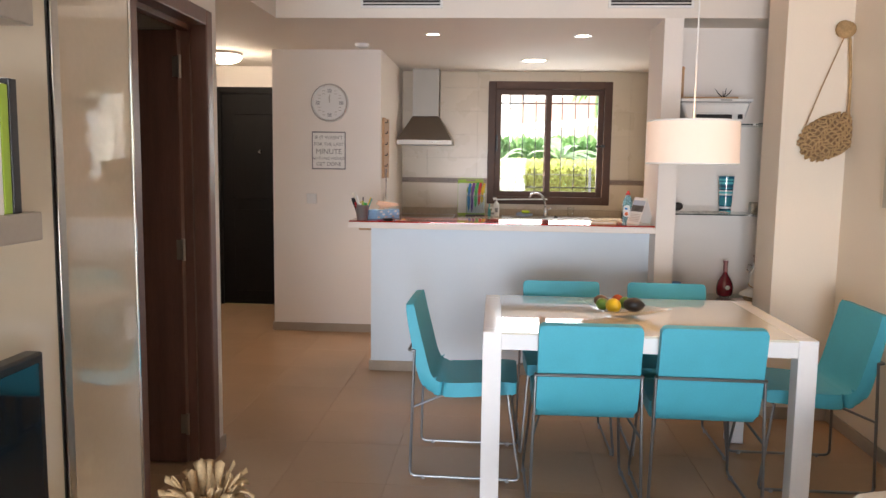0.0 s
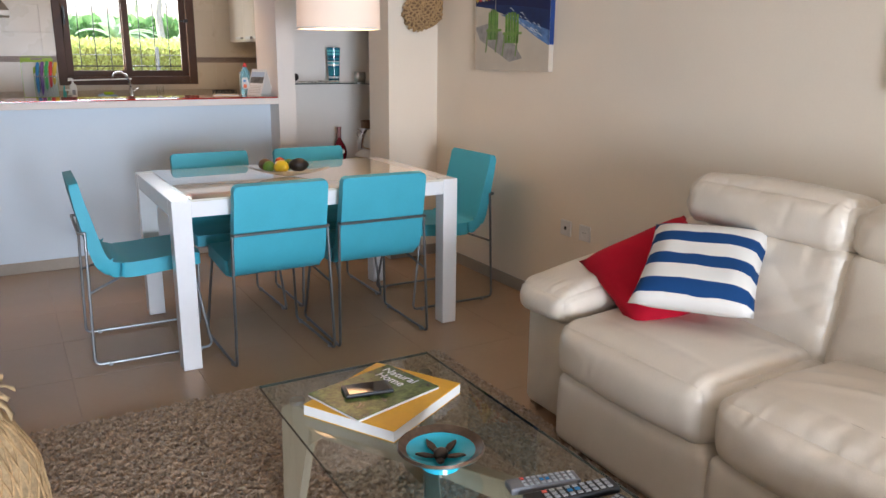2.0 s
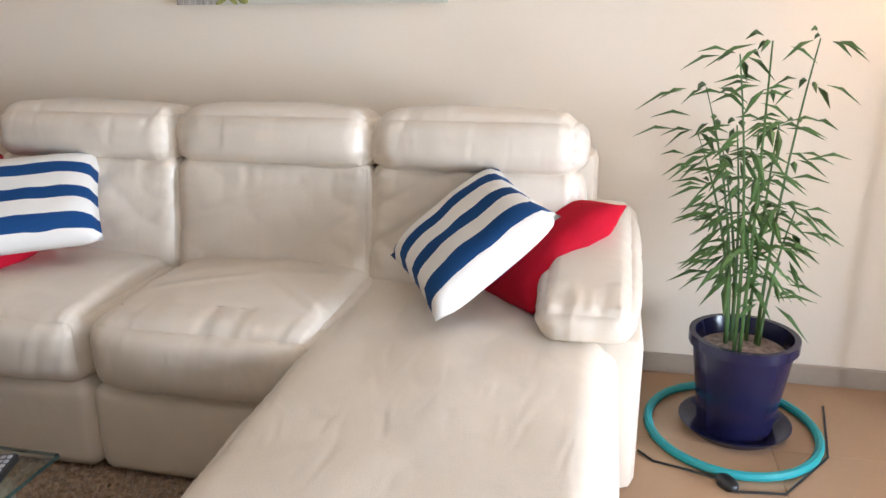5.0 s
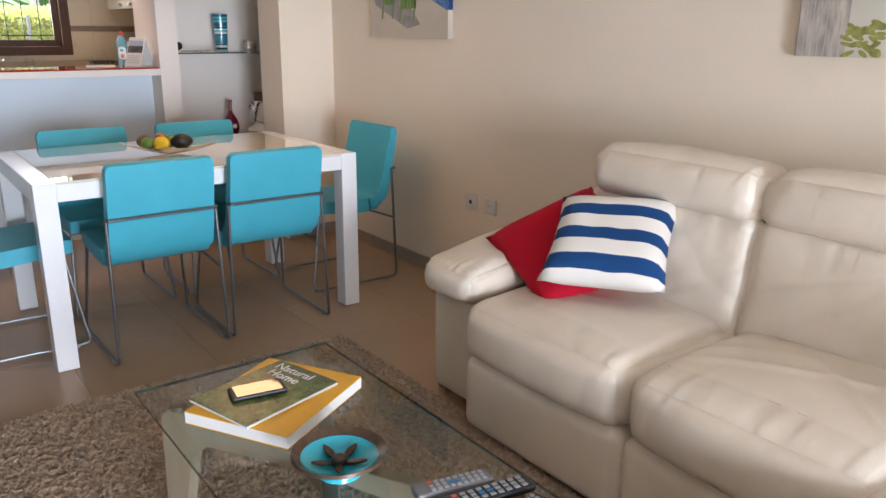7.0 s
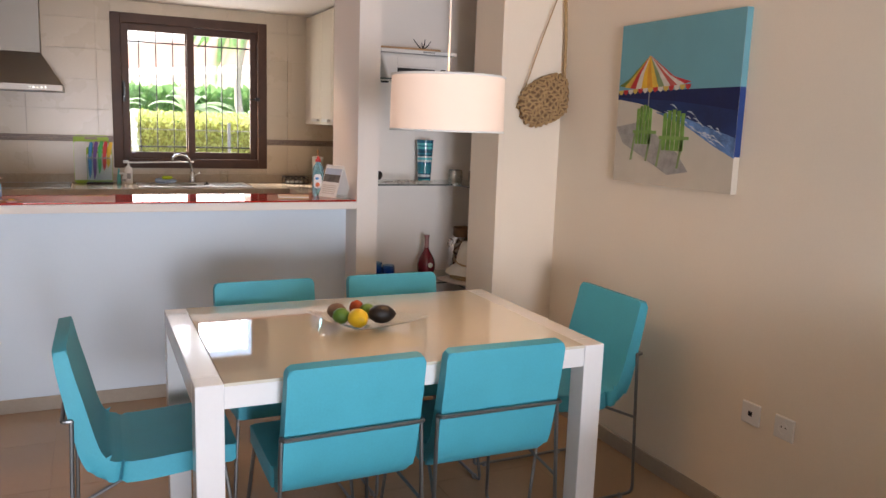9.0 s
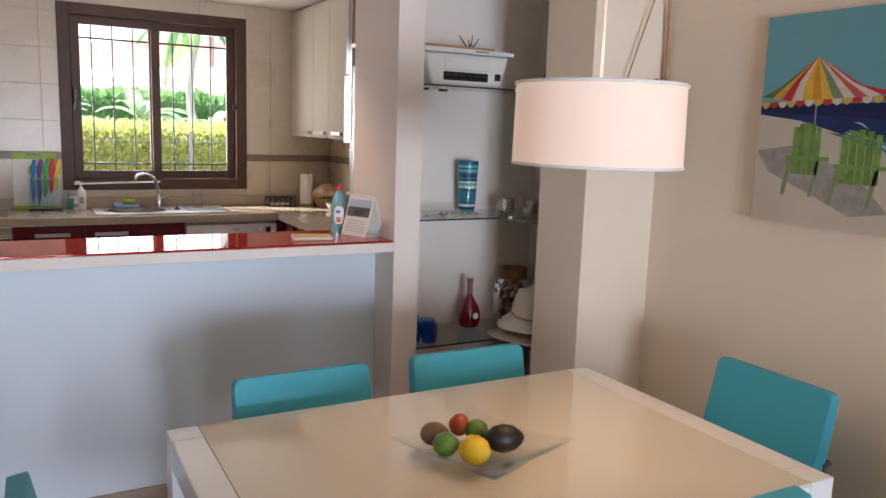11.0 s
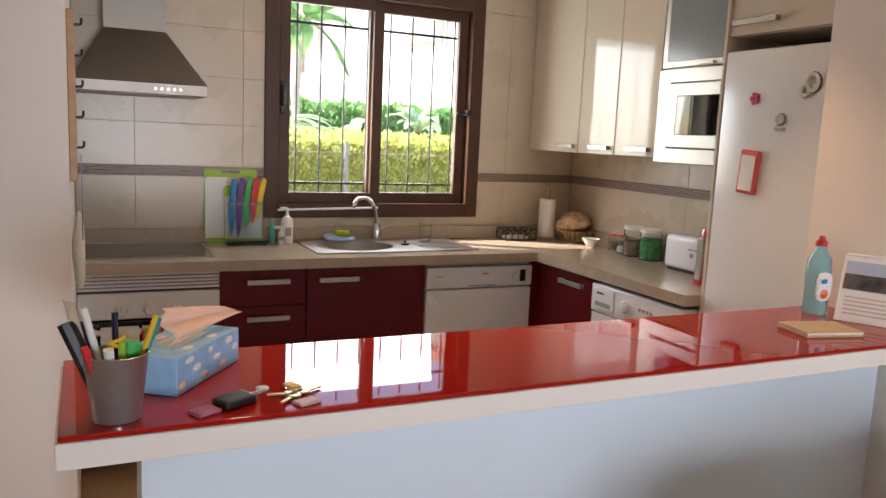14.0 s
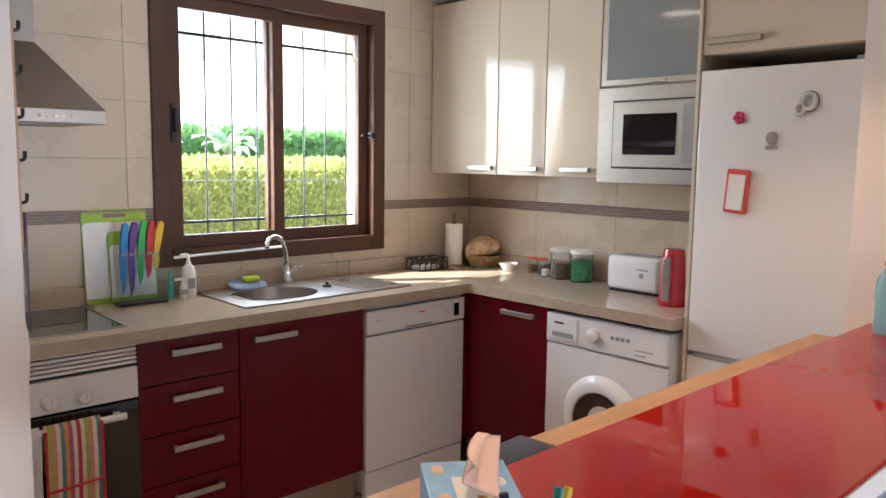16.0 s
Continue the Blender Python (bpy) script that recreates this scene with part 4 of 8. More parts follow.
def magazine():
    b = thing("yellow_book", "thick yellow hardback book on the coffee table", "book", pose(1.944, 2.513, CT, 0, 0, 29.6))
    bx("cover", plain("yellow_cover", (0.80, 0.42, 0.02), 0.35), b, -0.165, -0.142, 0, 0.165, 0.142, 0.0025, 0.001)
    bx("cover", plain("yellow_cover_top", (0.80, 0.42, 0.02), 0.35), b, -0.165, -0.142, 0.0295, 0.165, 0.142, 0.032, 0.001)
    bx("page_block", PAPER, b, -0.1645, -0.1415, 0.0025, 0.1645, 0.1415, 0.0295)
    cover = mat("green_landscape_print", (0.085, 0.12, 0.03), 0.25, vary=0.95, scale=34, grain=110, bump=0)
    g = thing("magazine", "glossy magazine with a green landscape cover", "magazine", pose(1.92, 2.527, CT + 0.0322, 0, 0, 15.7))
    bx("page_block", PAPER, g, -0.14, -0.103, 0, 0.14, 0.103, 0.0045, 0.001)
    bx("loose_pages", PAPER, g, -0.144, -0.110, 0.0046, 0.138, 0.100, 0.008, 0.001)
    bx("cover", cover, g, -0.142, -0.105, 0.0081, 0.142, 0.105, 0.0095)
    for k, w in enumerate(("Natural", "Home")):
        words("title", w, 0.042, PAPER, g, pose(0.112 - 0.036 * k, 0.02, 0.0105, 0, 0, -90), 0.0004)
    ph = thing("mobile_phone", "black smartphone lying on the magazine", "phone", pose(1.90, 2.527, CT + 0.0425, 0, 0, -100))
    bx("case", BLACK, ph, -0.034, -0.066, 0, 0.034, 0.066, 0.011, 0.005)
    bx("screen", BLACKGLASS, ph, -0.030, -0.055, 0.0111, 0.030, 0.055, 0.0118, 0.0002)


magazine()

BRONZE = plain("dark_bronze", (0.09, 0.065, 0.05), 0.35, metal=0.7, vary=0.3, scale=40)
b = thing("ceramic_dish", "turquoise glazed ceramic dish with brown leaf relief", "dish", T(1.92, 2.165, CT))
part("bowl", lathe(B(), [(0, 0), (0.045, 0), (0.042, 0.01), (0.085, 0.035), (0.10, 0.046), (0.097, 0.05), (0.078, 0.038), (0.035, 0.016), (0, 0.014)], n=36), plain("turquoise_glaze", (0.03, 0.46, 0.60), 0.12, coat=0.6), b, smooth=True)
part("rim", lathe(B(), [(0.083, 0.0362), (0.101, 0.047), (0.098, 0.053), (0.080, 0.042), (0.083, 0.0362)], n=36), plain("bronze_rim", (0.14, 0.09, 0.06), 0.3, metal=0.6, vary=0.3, scale=30), b, smooth=True)
for k in range(5):
    a = 0.4 + k * 1.2566
    out = [(0.010, 0), (0.024, 0.007), (0.042, 0.010), (0.056, 0.005), (0.064, 0.0), (0.056, -0.005), (0.040, -0.009), (0.024, -0.007)]
    bm = B()
    m = pose(0, 0, 0.017, 0, -16, math.degrees(a))
    prism(bm, out, 0.0, 0.006, m, 0.002)
    part("leaf_relief", bm, BRONZE, b)
part("knob", pillow(B(), 0.036, 0.03, 0.03, 2.2, 8, T(0, 0, 0.028)), BRONZE, b, smooth="all")


def remote(x, y, rz, z, size, dark, label):
    body = BLACK if dark else plain("grey_remote", (0.16, 0.16, 0.17), 0.4)
    r = thing("remote_control", label, "remote", pose(x, y, z, 0, 0, rz), "remote controls on the coffee table")
    w, L = size
    bx("body", body, r, -w / 2, -L / 2, 0, w / 2, L / 2, 0.017, 0.005)
    key = plain("pale_keys", (0.36, 0.38, 0.40)) if not dark else plain("grey_keys", (0.34, 0.35, 0.37))
    for i in range(9):
        for j in range(3):
            yy = L * 0.40 - i * L * 0.085
            mt = CORAL if (i, j) == (8, 0) else (BLUE if 4 <= i <= 5 and j == 1 else key)
            part("key", box(B(), (j - 1) * w * 0.27 - w * 0.09, yy - L * 0.025, 0.017, (j - 1) * w * 0.27 + w * 0.09, yy + L * 0.025, 0.019), mt, r)


remote(2.072, 1.978, -104, CT, (0.045, 0.165), False, "grey television remote control with pale keys")
remote(2.10, 1.913, -100, CT, (0.047, 0.215), True, "long black television remote control")
remote(2.105, 1.818, -74, CT, (0.042, 0.17), True, "slim black remote control")
for x, y in ((1.998, 1.873), (1.779, 1.889)):
    pts = []
    for k in range(120):
        a = k * 0.42
        rr = 0.004 + 0.042 * k / 120
        pts.append((rr * math.cos(a), rr * math.sin(a), 0.004))
    ob = part("coaster", tube(B(), pts, 0.0036, 5), STRAW)
    ob.matrix_basis = T(x, y, CT)
    tagged(ob, "round coiled straw coaster on the coffee table", "coaster", "coasters")

# ---- kitchen ----
CTOP = 0.915


def handle(parent, x0, x1, y, z, axis="x"):
    """Flat brushed bar handle standing off its door."""
    bm = B()
    if axis == "x":
        box(bm, x0, y - 0.026, z - 0.011, x1, y - 0.018, z + 0.011, 0.002)
        for x in (x0 + 0.005, x1 - 0.017):
            box(bm, x, y - 0.02, z - 0.009, x + 0.012, y + 0.001, z + 0.009)
    else:
        box(bm, y - 0.026, x0, z - 0.011, y - 0.018, x1, z + 0.011, 0.002)
        for x in (x0 + 0.005, x1 - 0.017):
            box(bm, y - 0.02, x, z - 0.009, y + 0.001, x + 0.012, z + 0.009)
    return part("handle", bm, BRUSHED, parent, "brushed steel bar handle")


FY = 8.025   # front plane of the sink run
FX = 2.945   # front plane of the side run

# worktops
t = thing("kitchen_worktop", "beige polished stone kitchen worktop, L-shaped", "worktop")
for b in ((0.776, 7.985, 1.90, 8.572), (2.60, 7.985, 3.499, 8.572), (1.90, 7.985, 2.60, 8.13), (1.90, 8.50, 2.60, 8.572), (2.915, 6.904, 3.499, 7.985)):
    part("slab", box(B(), b[0], b[1], CTOP - 0.045, b[2], b[3], CTOP), COUNTER, t)
bm = box(B(), 0.776, 8.555, CTOP, 3.499, 8.572, CTOP + 0.07, 0.003)
box(bm, 3.482, 6.904, CTOP, 3.499, 8.555, CTOP + 0.07, 0.003)
part("upstand", bm, COUNTER, t)


def oven():
    o = thing("built_in_oven", "built-in white oven with black glass door", "oven")
    x0, x1 = 0.776, 1.335
    bx("body", BLACK, o, x0, FY + 0.02, 0.10, x1, 8.50, 0.865)
    for k in range(5):
        bx("vent_slat", WHITEGOODS, o, x0, FY, 0.795 + k * 0.015, x1, FY + 0.018, 0.806 + k * 0.015, 0.003)
    bx("control_panel", WHITEGOODS, o, x0, FY - 0.004, 0.675, x1, FY + 0.02, 0.785, 0.003)
    for x in (0.94, 1.05, 1.155):
        k = part("knob", lathe(B(), [(0, 0.030), (0.018, 0.030), (0.021, 0.026), (0.024, 0.004), (0.028, 0.0)], m=T(x, FY - 0.004, 0.715) @ pose(0, 0, 0, 90), n=18), WHITEGOODS, o, smooth=True)
        part("marks", box(B(), x - 0.001, FY - 0.0352, 0.713, x + 0.001, FY - 0.0335, 0.734), GREY, k)
    d = part("oven_door", box(B(), x0, FY - 0.006, 0.26, x1, FY + 0.02, 0.668, 0.003), BLACKGLASS, o, "black glass oven door")
    bm = tube(B(), [(x0 + 0.04, FY - 0.045, 0.632), (x1 - 0.06, FY - 0.045, 0.632)], 0.012, 8)
    for x in (x0 + 0.06, x1 - 0.08):
        box(bm, x - 0.01, FY - 0.045, 0.624, x + 0.01, FY - 0.005, 0.640)
    part("door_handle", bm, WHITEGOODS, d)
    bx("lower_drawer", WHITEGOODS, o, x0, FY - 0.002, 0.12, x1, FY + 0.02, 0.252, 0.003)
    part("badge", box(B(), 1.02, FY - 0.0075, 0.285, 1.075, FY - 0.0055, 0.30), GREY, d)
    h = thing("ceramic_hob", "black ceramic glass hob set in the worktop", "hob")
    bx("glass", BLACKGLASS, h, 0.793, 8.075, CTOP, 1.318, 8.535, CTOP + 0.004, 0.001)
    for b in ((0.788, 8.07, 1.323, 8.075), (0.788, 8.535, 1.323, 8.54), (1.318, 8.075, 1.323, 8.535)):
        bx("trim", BRUSHED, h, b[0], b[1], CTOP, b[2], b[3], CTOP + 0.006)


oven()


def towel(name, x0, x1, top, bottom, label, material, seed):
    """Cloth folded over the oven handle."""
    y = FY - 0.045
    bm = B()
    for off in (0.0, 0.004):
        prof = []
        for i in range(16):
            prof.append((y - 0.017 - off - 0.004 * math.sin(i * 0.5 + seed), bottom + (top - bottom) * i / 15))
        prof += [(y - 0.010 - off * 0.5, top + 0.012), (y, top + 0.016 + off), (y + 0.012, top + 0.010)]
        for i in range(6):
            prof.append((y + 0.018 + off, top - 0.03 * i))
        cols = []
        for k in range(9):
            x = x0 + (x1 - x0) * k / 8
            cols.append([bm.verts.new((x + 0.004 * noise.noise(Vector((z * 6, k, seed))), py + 0.005 * noise.noise(Vector((k * 0.6, z * 5, seed))), z)) for py, z in prof])
        for a, b in zip(cols, cols[1:]):
            for i in range(len(prof) - 1):
                bm.faces.new((a[i], a[i + 1], b[i + 1], b[i]))
    ob = part(name, bm, material, smooth="all")
    return tagged(ob, label, "towel")


def rainbow():
    m = bpy.data.materials.new("rainbow_stripe_cotton")
    m.use_nodes = True
    t = m.node_tree
    b = t.nodes["Principled BSDF"]
    b.inputs["Roughness"].default_value = 0.9
    tc = t.nodes.new("ShaderNodeTexCoord")
    sp = t.nodes.new("ShaderNodeSeparateXYZ")
    t.links.new(tc.outputs["Object"], sp.inputs[0])
    mu = t.nodes.new("ShaderNodeMath")
    mu.operation = "MULTIPLY"
    mu.inputs[1].default_value = 9.0
    t.links.new(sp.outputs["X"], mu.inputs[0])
    fr = t.nodes.new("ShaderNodeMath")
    fr.operation = "FRACT"
    t.links.new(mu.outputs[0], fr.inputs[0])
    rp = t.nodes.new("ShaderNodeValToRGB")
    rp.color_ramp.interpolation = "CONSTANT"
    cols = [(0.45, 0.05, 0.06), (0.70, 0.60, 0.45), (0.35, 0.42, 0.08), (0.65, 0.25, 0.20), (0.72, 0.65, 0.50), (0.10, 0.25, 0.28), (0.70, 0.30, 0.08), (0.40, 0.10, 0.20), (0.70, 0.62, 0.48)]
    el = rp.color_ramp.elements
    el[0].color = (*cols[0], 1)
    el[1].position, el[1].color = 1 / len(cols), (*cols[1], 1)
    for i in range(2, len(cols)):
        e = el.new(i / len(cols))
        e.color = (*cols[i], 1)
    t.links.new(fr.outputs[0], rp.inputs["Fac"])
    t.links.new(rp.outputs[0], b.inputs["Base Color"])
    vo = t.nodes.new("ShaderNodeTexVoronoi")
    vo.inputs["Scale"].default_value = 28
    t.links.new(tc.outputs["Object"], vo.inputs["Vector"])
    bp = t.nodes.new("ShaderNodeBump")
    bp.inputs["Strength"].default_value, bp.inputs["Distance"].default_value = 0.7, 0.006
    t.links.new(vo.outputs["Distance"], bp.inputs["Height"])
    t.links.new(bp.outputs["Normal"], b.inputs["Normal"])
    return m


towel("tea_towel", 0.86, 1.005, 0.635, 0.33, "white cotton tea towel hung over the oven handle", OFFWHITE, 1.0)
towel("oven_glove", 1.02, 1.19, 0.635, 0.24, "quilted striped oven glove hung over the oven handle", rainbow(), 2.5)
bm = B()
for xx in (1.0185, 1.1885):
    tube(bm, [(xx, FY - 0.068, 0.24), (xx, FY - 0.068, 0.64)], 0.005, 6)
tube(bm, [(1.018, FY - 0.069, 0.242), (1.19, FY - 0.069, 0.242)], 0.005, 6)
tube(bm, [(1.018, FY - 0.070, 0.44), (1.19, FY - 0.070, 0.45)], 0.005, 6)
part("binding", bm, SCARLET, bpy.data.objects["oven_glove"], "red edge binding")
part("motif", pillow(B(), 0.04, 0.004, 0.028, 2.2, 8, T(0.95, FY - 0.069, 0.545)), AVOCADO, bpy.data.objects["tea_towel"], "small dark embroidered motif")


def base_unit(name, label, x0, x1, drawers):
    u = thing(name, label, "cabinet")
    bx("body", BLACK, u, x0 + 0.004, FY + 0.02, 0.13, x1 - 0.004, 8.54, 0.868)
    bx("plinth", BRUSHED, u, x0, FY + 0.05, 0, x1, FY + 0.065, 0.128)
    if drawers:
        zs = [0.135, 0.33, 0.515, 0.70, 0.866]
        for a, b in zip(zs, zs[1:]):
            d = part("drawer_front", box(B(), x0 + 0.002, FY, a + 0.002, x1 - 0.002, FY + 0.019, b - 0.002, 0.0015), REDCAB, u)
            handle(d, x0 + 0.115, x0 + 0.305, FY, b - 0.055)
    else:
        d = part("door_panel", box(B(), x0 + 0.002, FY, 0.137, x1 - 0.002, FY + 0.019, 0.864, 0.0015), REDCAB, u)
        handle(d, x0 + 0.055, x0 + 0.245, FY, 0.81)
    return u


base_unit("drawer_unit", "dark red gloss drawer unit with steel handles", 1.335, 1.72, True)
base_unit("sink_unit", "dark red gloss sink cabinet with one wide door", 1.72, 2.31, False)


def dishwasher():
    d = thing("dishwasher", "white free-standing dishwasher under the worktop", "dishwasher")
    x0, x1 = 2.314, 2.908
    bx("body", WHITEGOODS, d, x0, FY + 0.02, 0.02, x1, 8.54, 0.866)
    bx("door_panel", WHITEGOODS, d, x0, FY - 0.012, 0.125, x1, FY + 0.02, 0.735, 0.006)
    c = part("control_panel", box(B(), x0, FY - 0.016, 0.742, x1, FY + 0.02, 0.848, 0.006), WHITEGOODS, d)
    part("recess", box(B(), x0 + 0.22, FY - 0.0168, 0.749, x0 + 0.38, FY - 0.0155, 0.756, 0.002), GREY, c)
    part("knob", lathe(B(), [(0, 0.014), (0.013, 0.014), (0.016, 0.0)], m=T(2.80, FY - 0.016, 0.80) @ pose(0, 0, 0, 90), n=16), WHITEGOODS, c, smooth=True)
    part("display", box(B(), 2.835, FY - 0.018, 0.765, 2.868, FY - 0.015, 0.825, 0.002), BLACKGLASS, c)
    part("logo_bar", box(B(), 2.615, FY - 0.0172, 0.809, 2.65, FY - 0.0155, 0.815), SCARLET, c)
    part("marks", box(B(), 2.36, FY - 0.0175, 0.80, 2.40, FY - 0.0155, 0.803), GREY, c)
    bx("kick_plate", WHITEGOODS, d, x0, FY - 0.006, 0.0, x1, FY + 0.02, 0.118, 0.004)
    bx("top_rim", GREY, d, x0, FY, 0.852, x1, FY + 0.02, 0.866)


dishwasher()


def corner_unit():
    u = thing("corner_cabinet", "dark red gloss corner base cabinet", "cabinet")
    bx("body", BLACK, u, FX + 0.02, 7.53, 0.13, 3.48, 8.54, 0.868)
    bx("corner_post", REDCAB, u, 2.912, FY - 0.001, 0.137, FX + 0.019, FY + 0.019, 0.866)
    d = part("door_panel", box(B(), FX, 7.53, 0.137, FX + 0.019, 8.02, 0.864, 0.0015), REDCAB, u)
    handle(d, 7.60, 7.79, FX, 0.81, "y")
    bx("plinth", BRUSHED, u, FX + 0.05, 7.53, 0, FX + 0.065, 8.07, 0.128)


corner_unit()


def washing_machine():
    w = thing("washing_machine", "white front-loading washing machine under the worktop", "washing machine")
    y0, y1 = 6.925, 7.525
    x = FX - 0.005
    bx("body", WHITEGOODS, w, x + 0.012, y0, 0.015, 3.48, y1, 0.85, 0.008)
    bx("front_panel", WHITEGOODS, w, x, y0, 0.10, x + 0.012, y1, 0.715, 0.004)
    c = part("control_panel", box(B(), x - 0.008, y0, 0.72, x + 0.012, y1, 0.85, 0.008), WHITEGOODS, w)
    part("detergent_drawer", box(B(), x - 0.014, y1 - 0.17, 0.738, x - 0.007, y1 - 0.015, 0.835, 0.004), WHITEGOODS, c)
    part("drawer_grip", box(B(), x - 0.0165, y1 - 0.15, 0.752, x - 0.0135, y1 - 0.04, 0.772, 0.002), GREY, c)
    part("knob", lathe(B(), [(0, 0.022), (0.022, 0.022), (0.027, 0.018), (0.029, 0.0)], m=T(x - 0.008, y1 - 0.25, 0.785) @ pose(0, 0, 0, 0, -90), n=24), WHITEGOODS, c, smooth=True)
    for k in range(4):
        part("button", box(B(), x - 0.0105, y1 - 0.35 - k * 0.025, 0.785, x - 0.0075, y1 - 0.335 - k * 0.025, 0.80, 0.001), GREY, c)
    for k in range(2):
        part("marks", box(B(), x - 0.0095, y1 - 0.50 - 0.03 * k, 0.74 + 0.02 * k, x - 0.0075, y1 - 0.45, 0.744 + 0.02 * k), GREY, c)
    part("logo_bar", box(B(), x - 0.0155, y1 - 0.10, 0.808, x - 0.0135, y1 - 0.05, 0.816), BLACK, c)
    m = T(x, (y0 + y1) / 2, 0.42) @ pose(0, 0, 0, 0, -90)
    d = part("door_ring", lathe(B(), [(0.125, 0.012), (0.135, 0.03), (0.165, 0.032), (0.19, 0.018), (0.20, 0.0)], m=m, n=40), WHITEGOODS, w, "round white porthole ring", smooth=True)
    part("porthole_glass", lathe(B(), [(0.128, 0.014), (0.10, 0.0), (0.05, -0.02), (0, -0.03)], m=m @ T(0, 0, 0.012), n=36), BLACKGLASS, d, "dark porthole glass", smooth="all")


washing_machine()


def fridge():
    f = thing("fridge_freezer", "tall white fridge freezer beside the bar", "fridge")
    x, y0, y1 = 2.990, 6.275, 6.885
    bx("cabinet", WHITEGOODS, f, x + 0.055, y0, 0.02, 3.49, y1, 1.84, 0.006)
    for z0, z1, nm in ((0.79, 1.84, "fridge_door"), (0.06, 0.775, "freezer_door")):
        part(nm, box(B(), x, y0, z0, x + 0.052, y1, z1, 0.008, 3), WHITEGOODS, f, smooth=True)
    bx("grip", GREY, f, x - 0.004, y1 - 0.24, 0.772, x + 0.02, y1 - 0.03, 0.788, 0.003)
    bx("hinge_cap", GREY, f, x + 0.004, y0 + 0.02, 1.84, x + 0.05, y0 + 0.08, 1.852, 0.003)
    bx("plinth", GREY, f, x + 0.03, y0, 0.0, x + 0.055, y1, 0.058)
    fx = x - 0.0005
    mg = thing("fridge_magnet", "small pink flower-shaped magnet on the fridge door", "magnet", T(fx, 6.727, 1.666))
    for k in range(5):
        part("petal", pillow(B(), 0.007, 0.02, 0.02, 2.5, 6, T(-0.004, 0.013 * math.cos(k * 1.257), 0.013 * math.sin(k * 1.257))), plain("magenta", (0.55, 0.03, 0.14)), mg, smooth="all")
    mg = thing("fridge_magnet", "cream letter-shaped magnet with dark outline on the fridge door", "magnet", T(fx, 6.488, 1.70))
    for (yy, zz, r) in ((0.0, 0.012, 0.022), (0.028, -0.012, 0.015)):
        ring = [(-0.006, yy + r * math.cos(a * 0.3927), zz + r * 1.2 * math.sin(a * 0.3927)) for a in range(16)]
        part("outline", tube(B(), ring, 0.0075, 6, closed=True), OFFWHITE, mg)
        ring = [(-0.004, yy + r * 1.35 * math.cos(a * 0.3927), zz + r * 1.5 * math.sin(a * 0.3927)) for a in range(16)]
        part("edge", tube(B(), ring, 0.003, 5, closed=True), BLACK, mg)
    mg = thing("fridge_magnet", "round metal souvenir magnet on the fridge door", "magnet", T(fx, 6.607, 1.585))
    part("disc", lathe(B(), [(0, 0.007), (0.018, 0.007), (0.022, 0.003), (0.022, 0)], m=pose(0, 0, 0.008, 0, -90), n=18), BRUSHED, mg, smooth=True)
    part("foot_bar", box(B(), -0.006, -0.022, -0.03, 0, 0.022, -0.018, 0.002), BRUSHED, mg)
    n = thing("shopping_list_pad", "red magnetic holder with white shopping list pad", "notepad", T(fx, 6.718, 1.405) @ pose(0, 0, 0, 4, 0, 0))
    bx("holder", CORAL, n, -0.016, -0.042, -0.078, 0, 0.042, 0.078, 0.005)
    bx("paper_pad", PAPER, n, -0.0195, -0.031, -0.066, -0.0155, 0.031, 0.060, 0.001)


fridge()


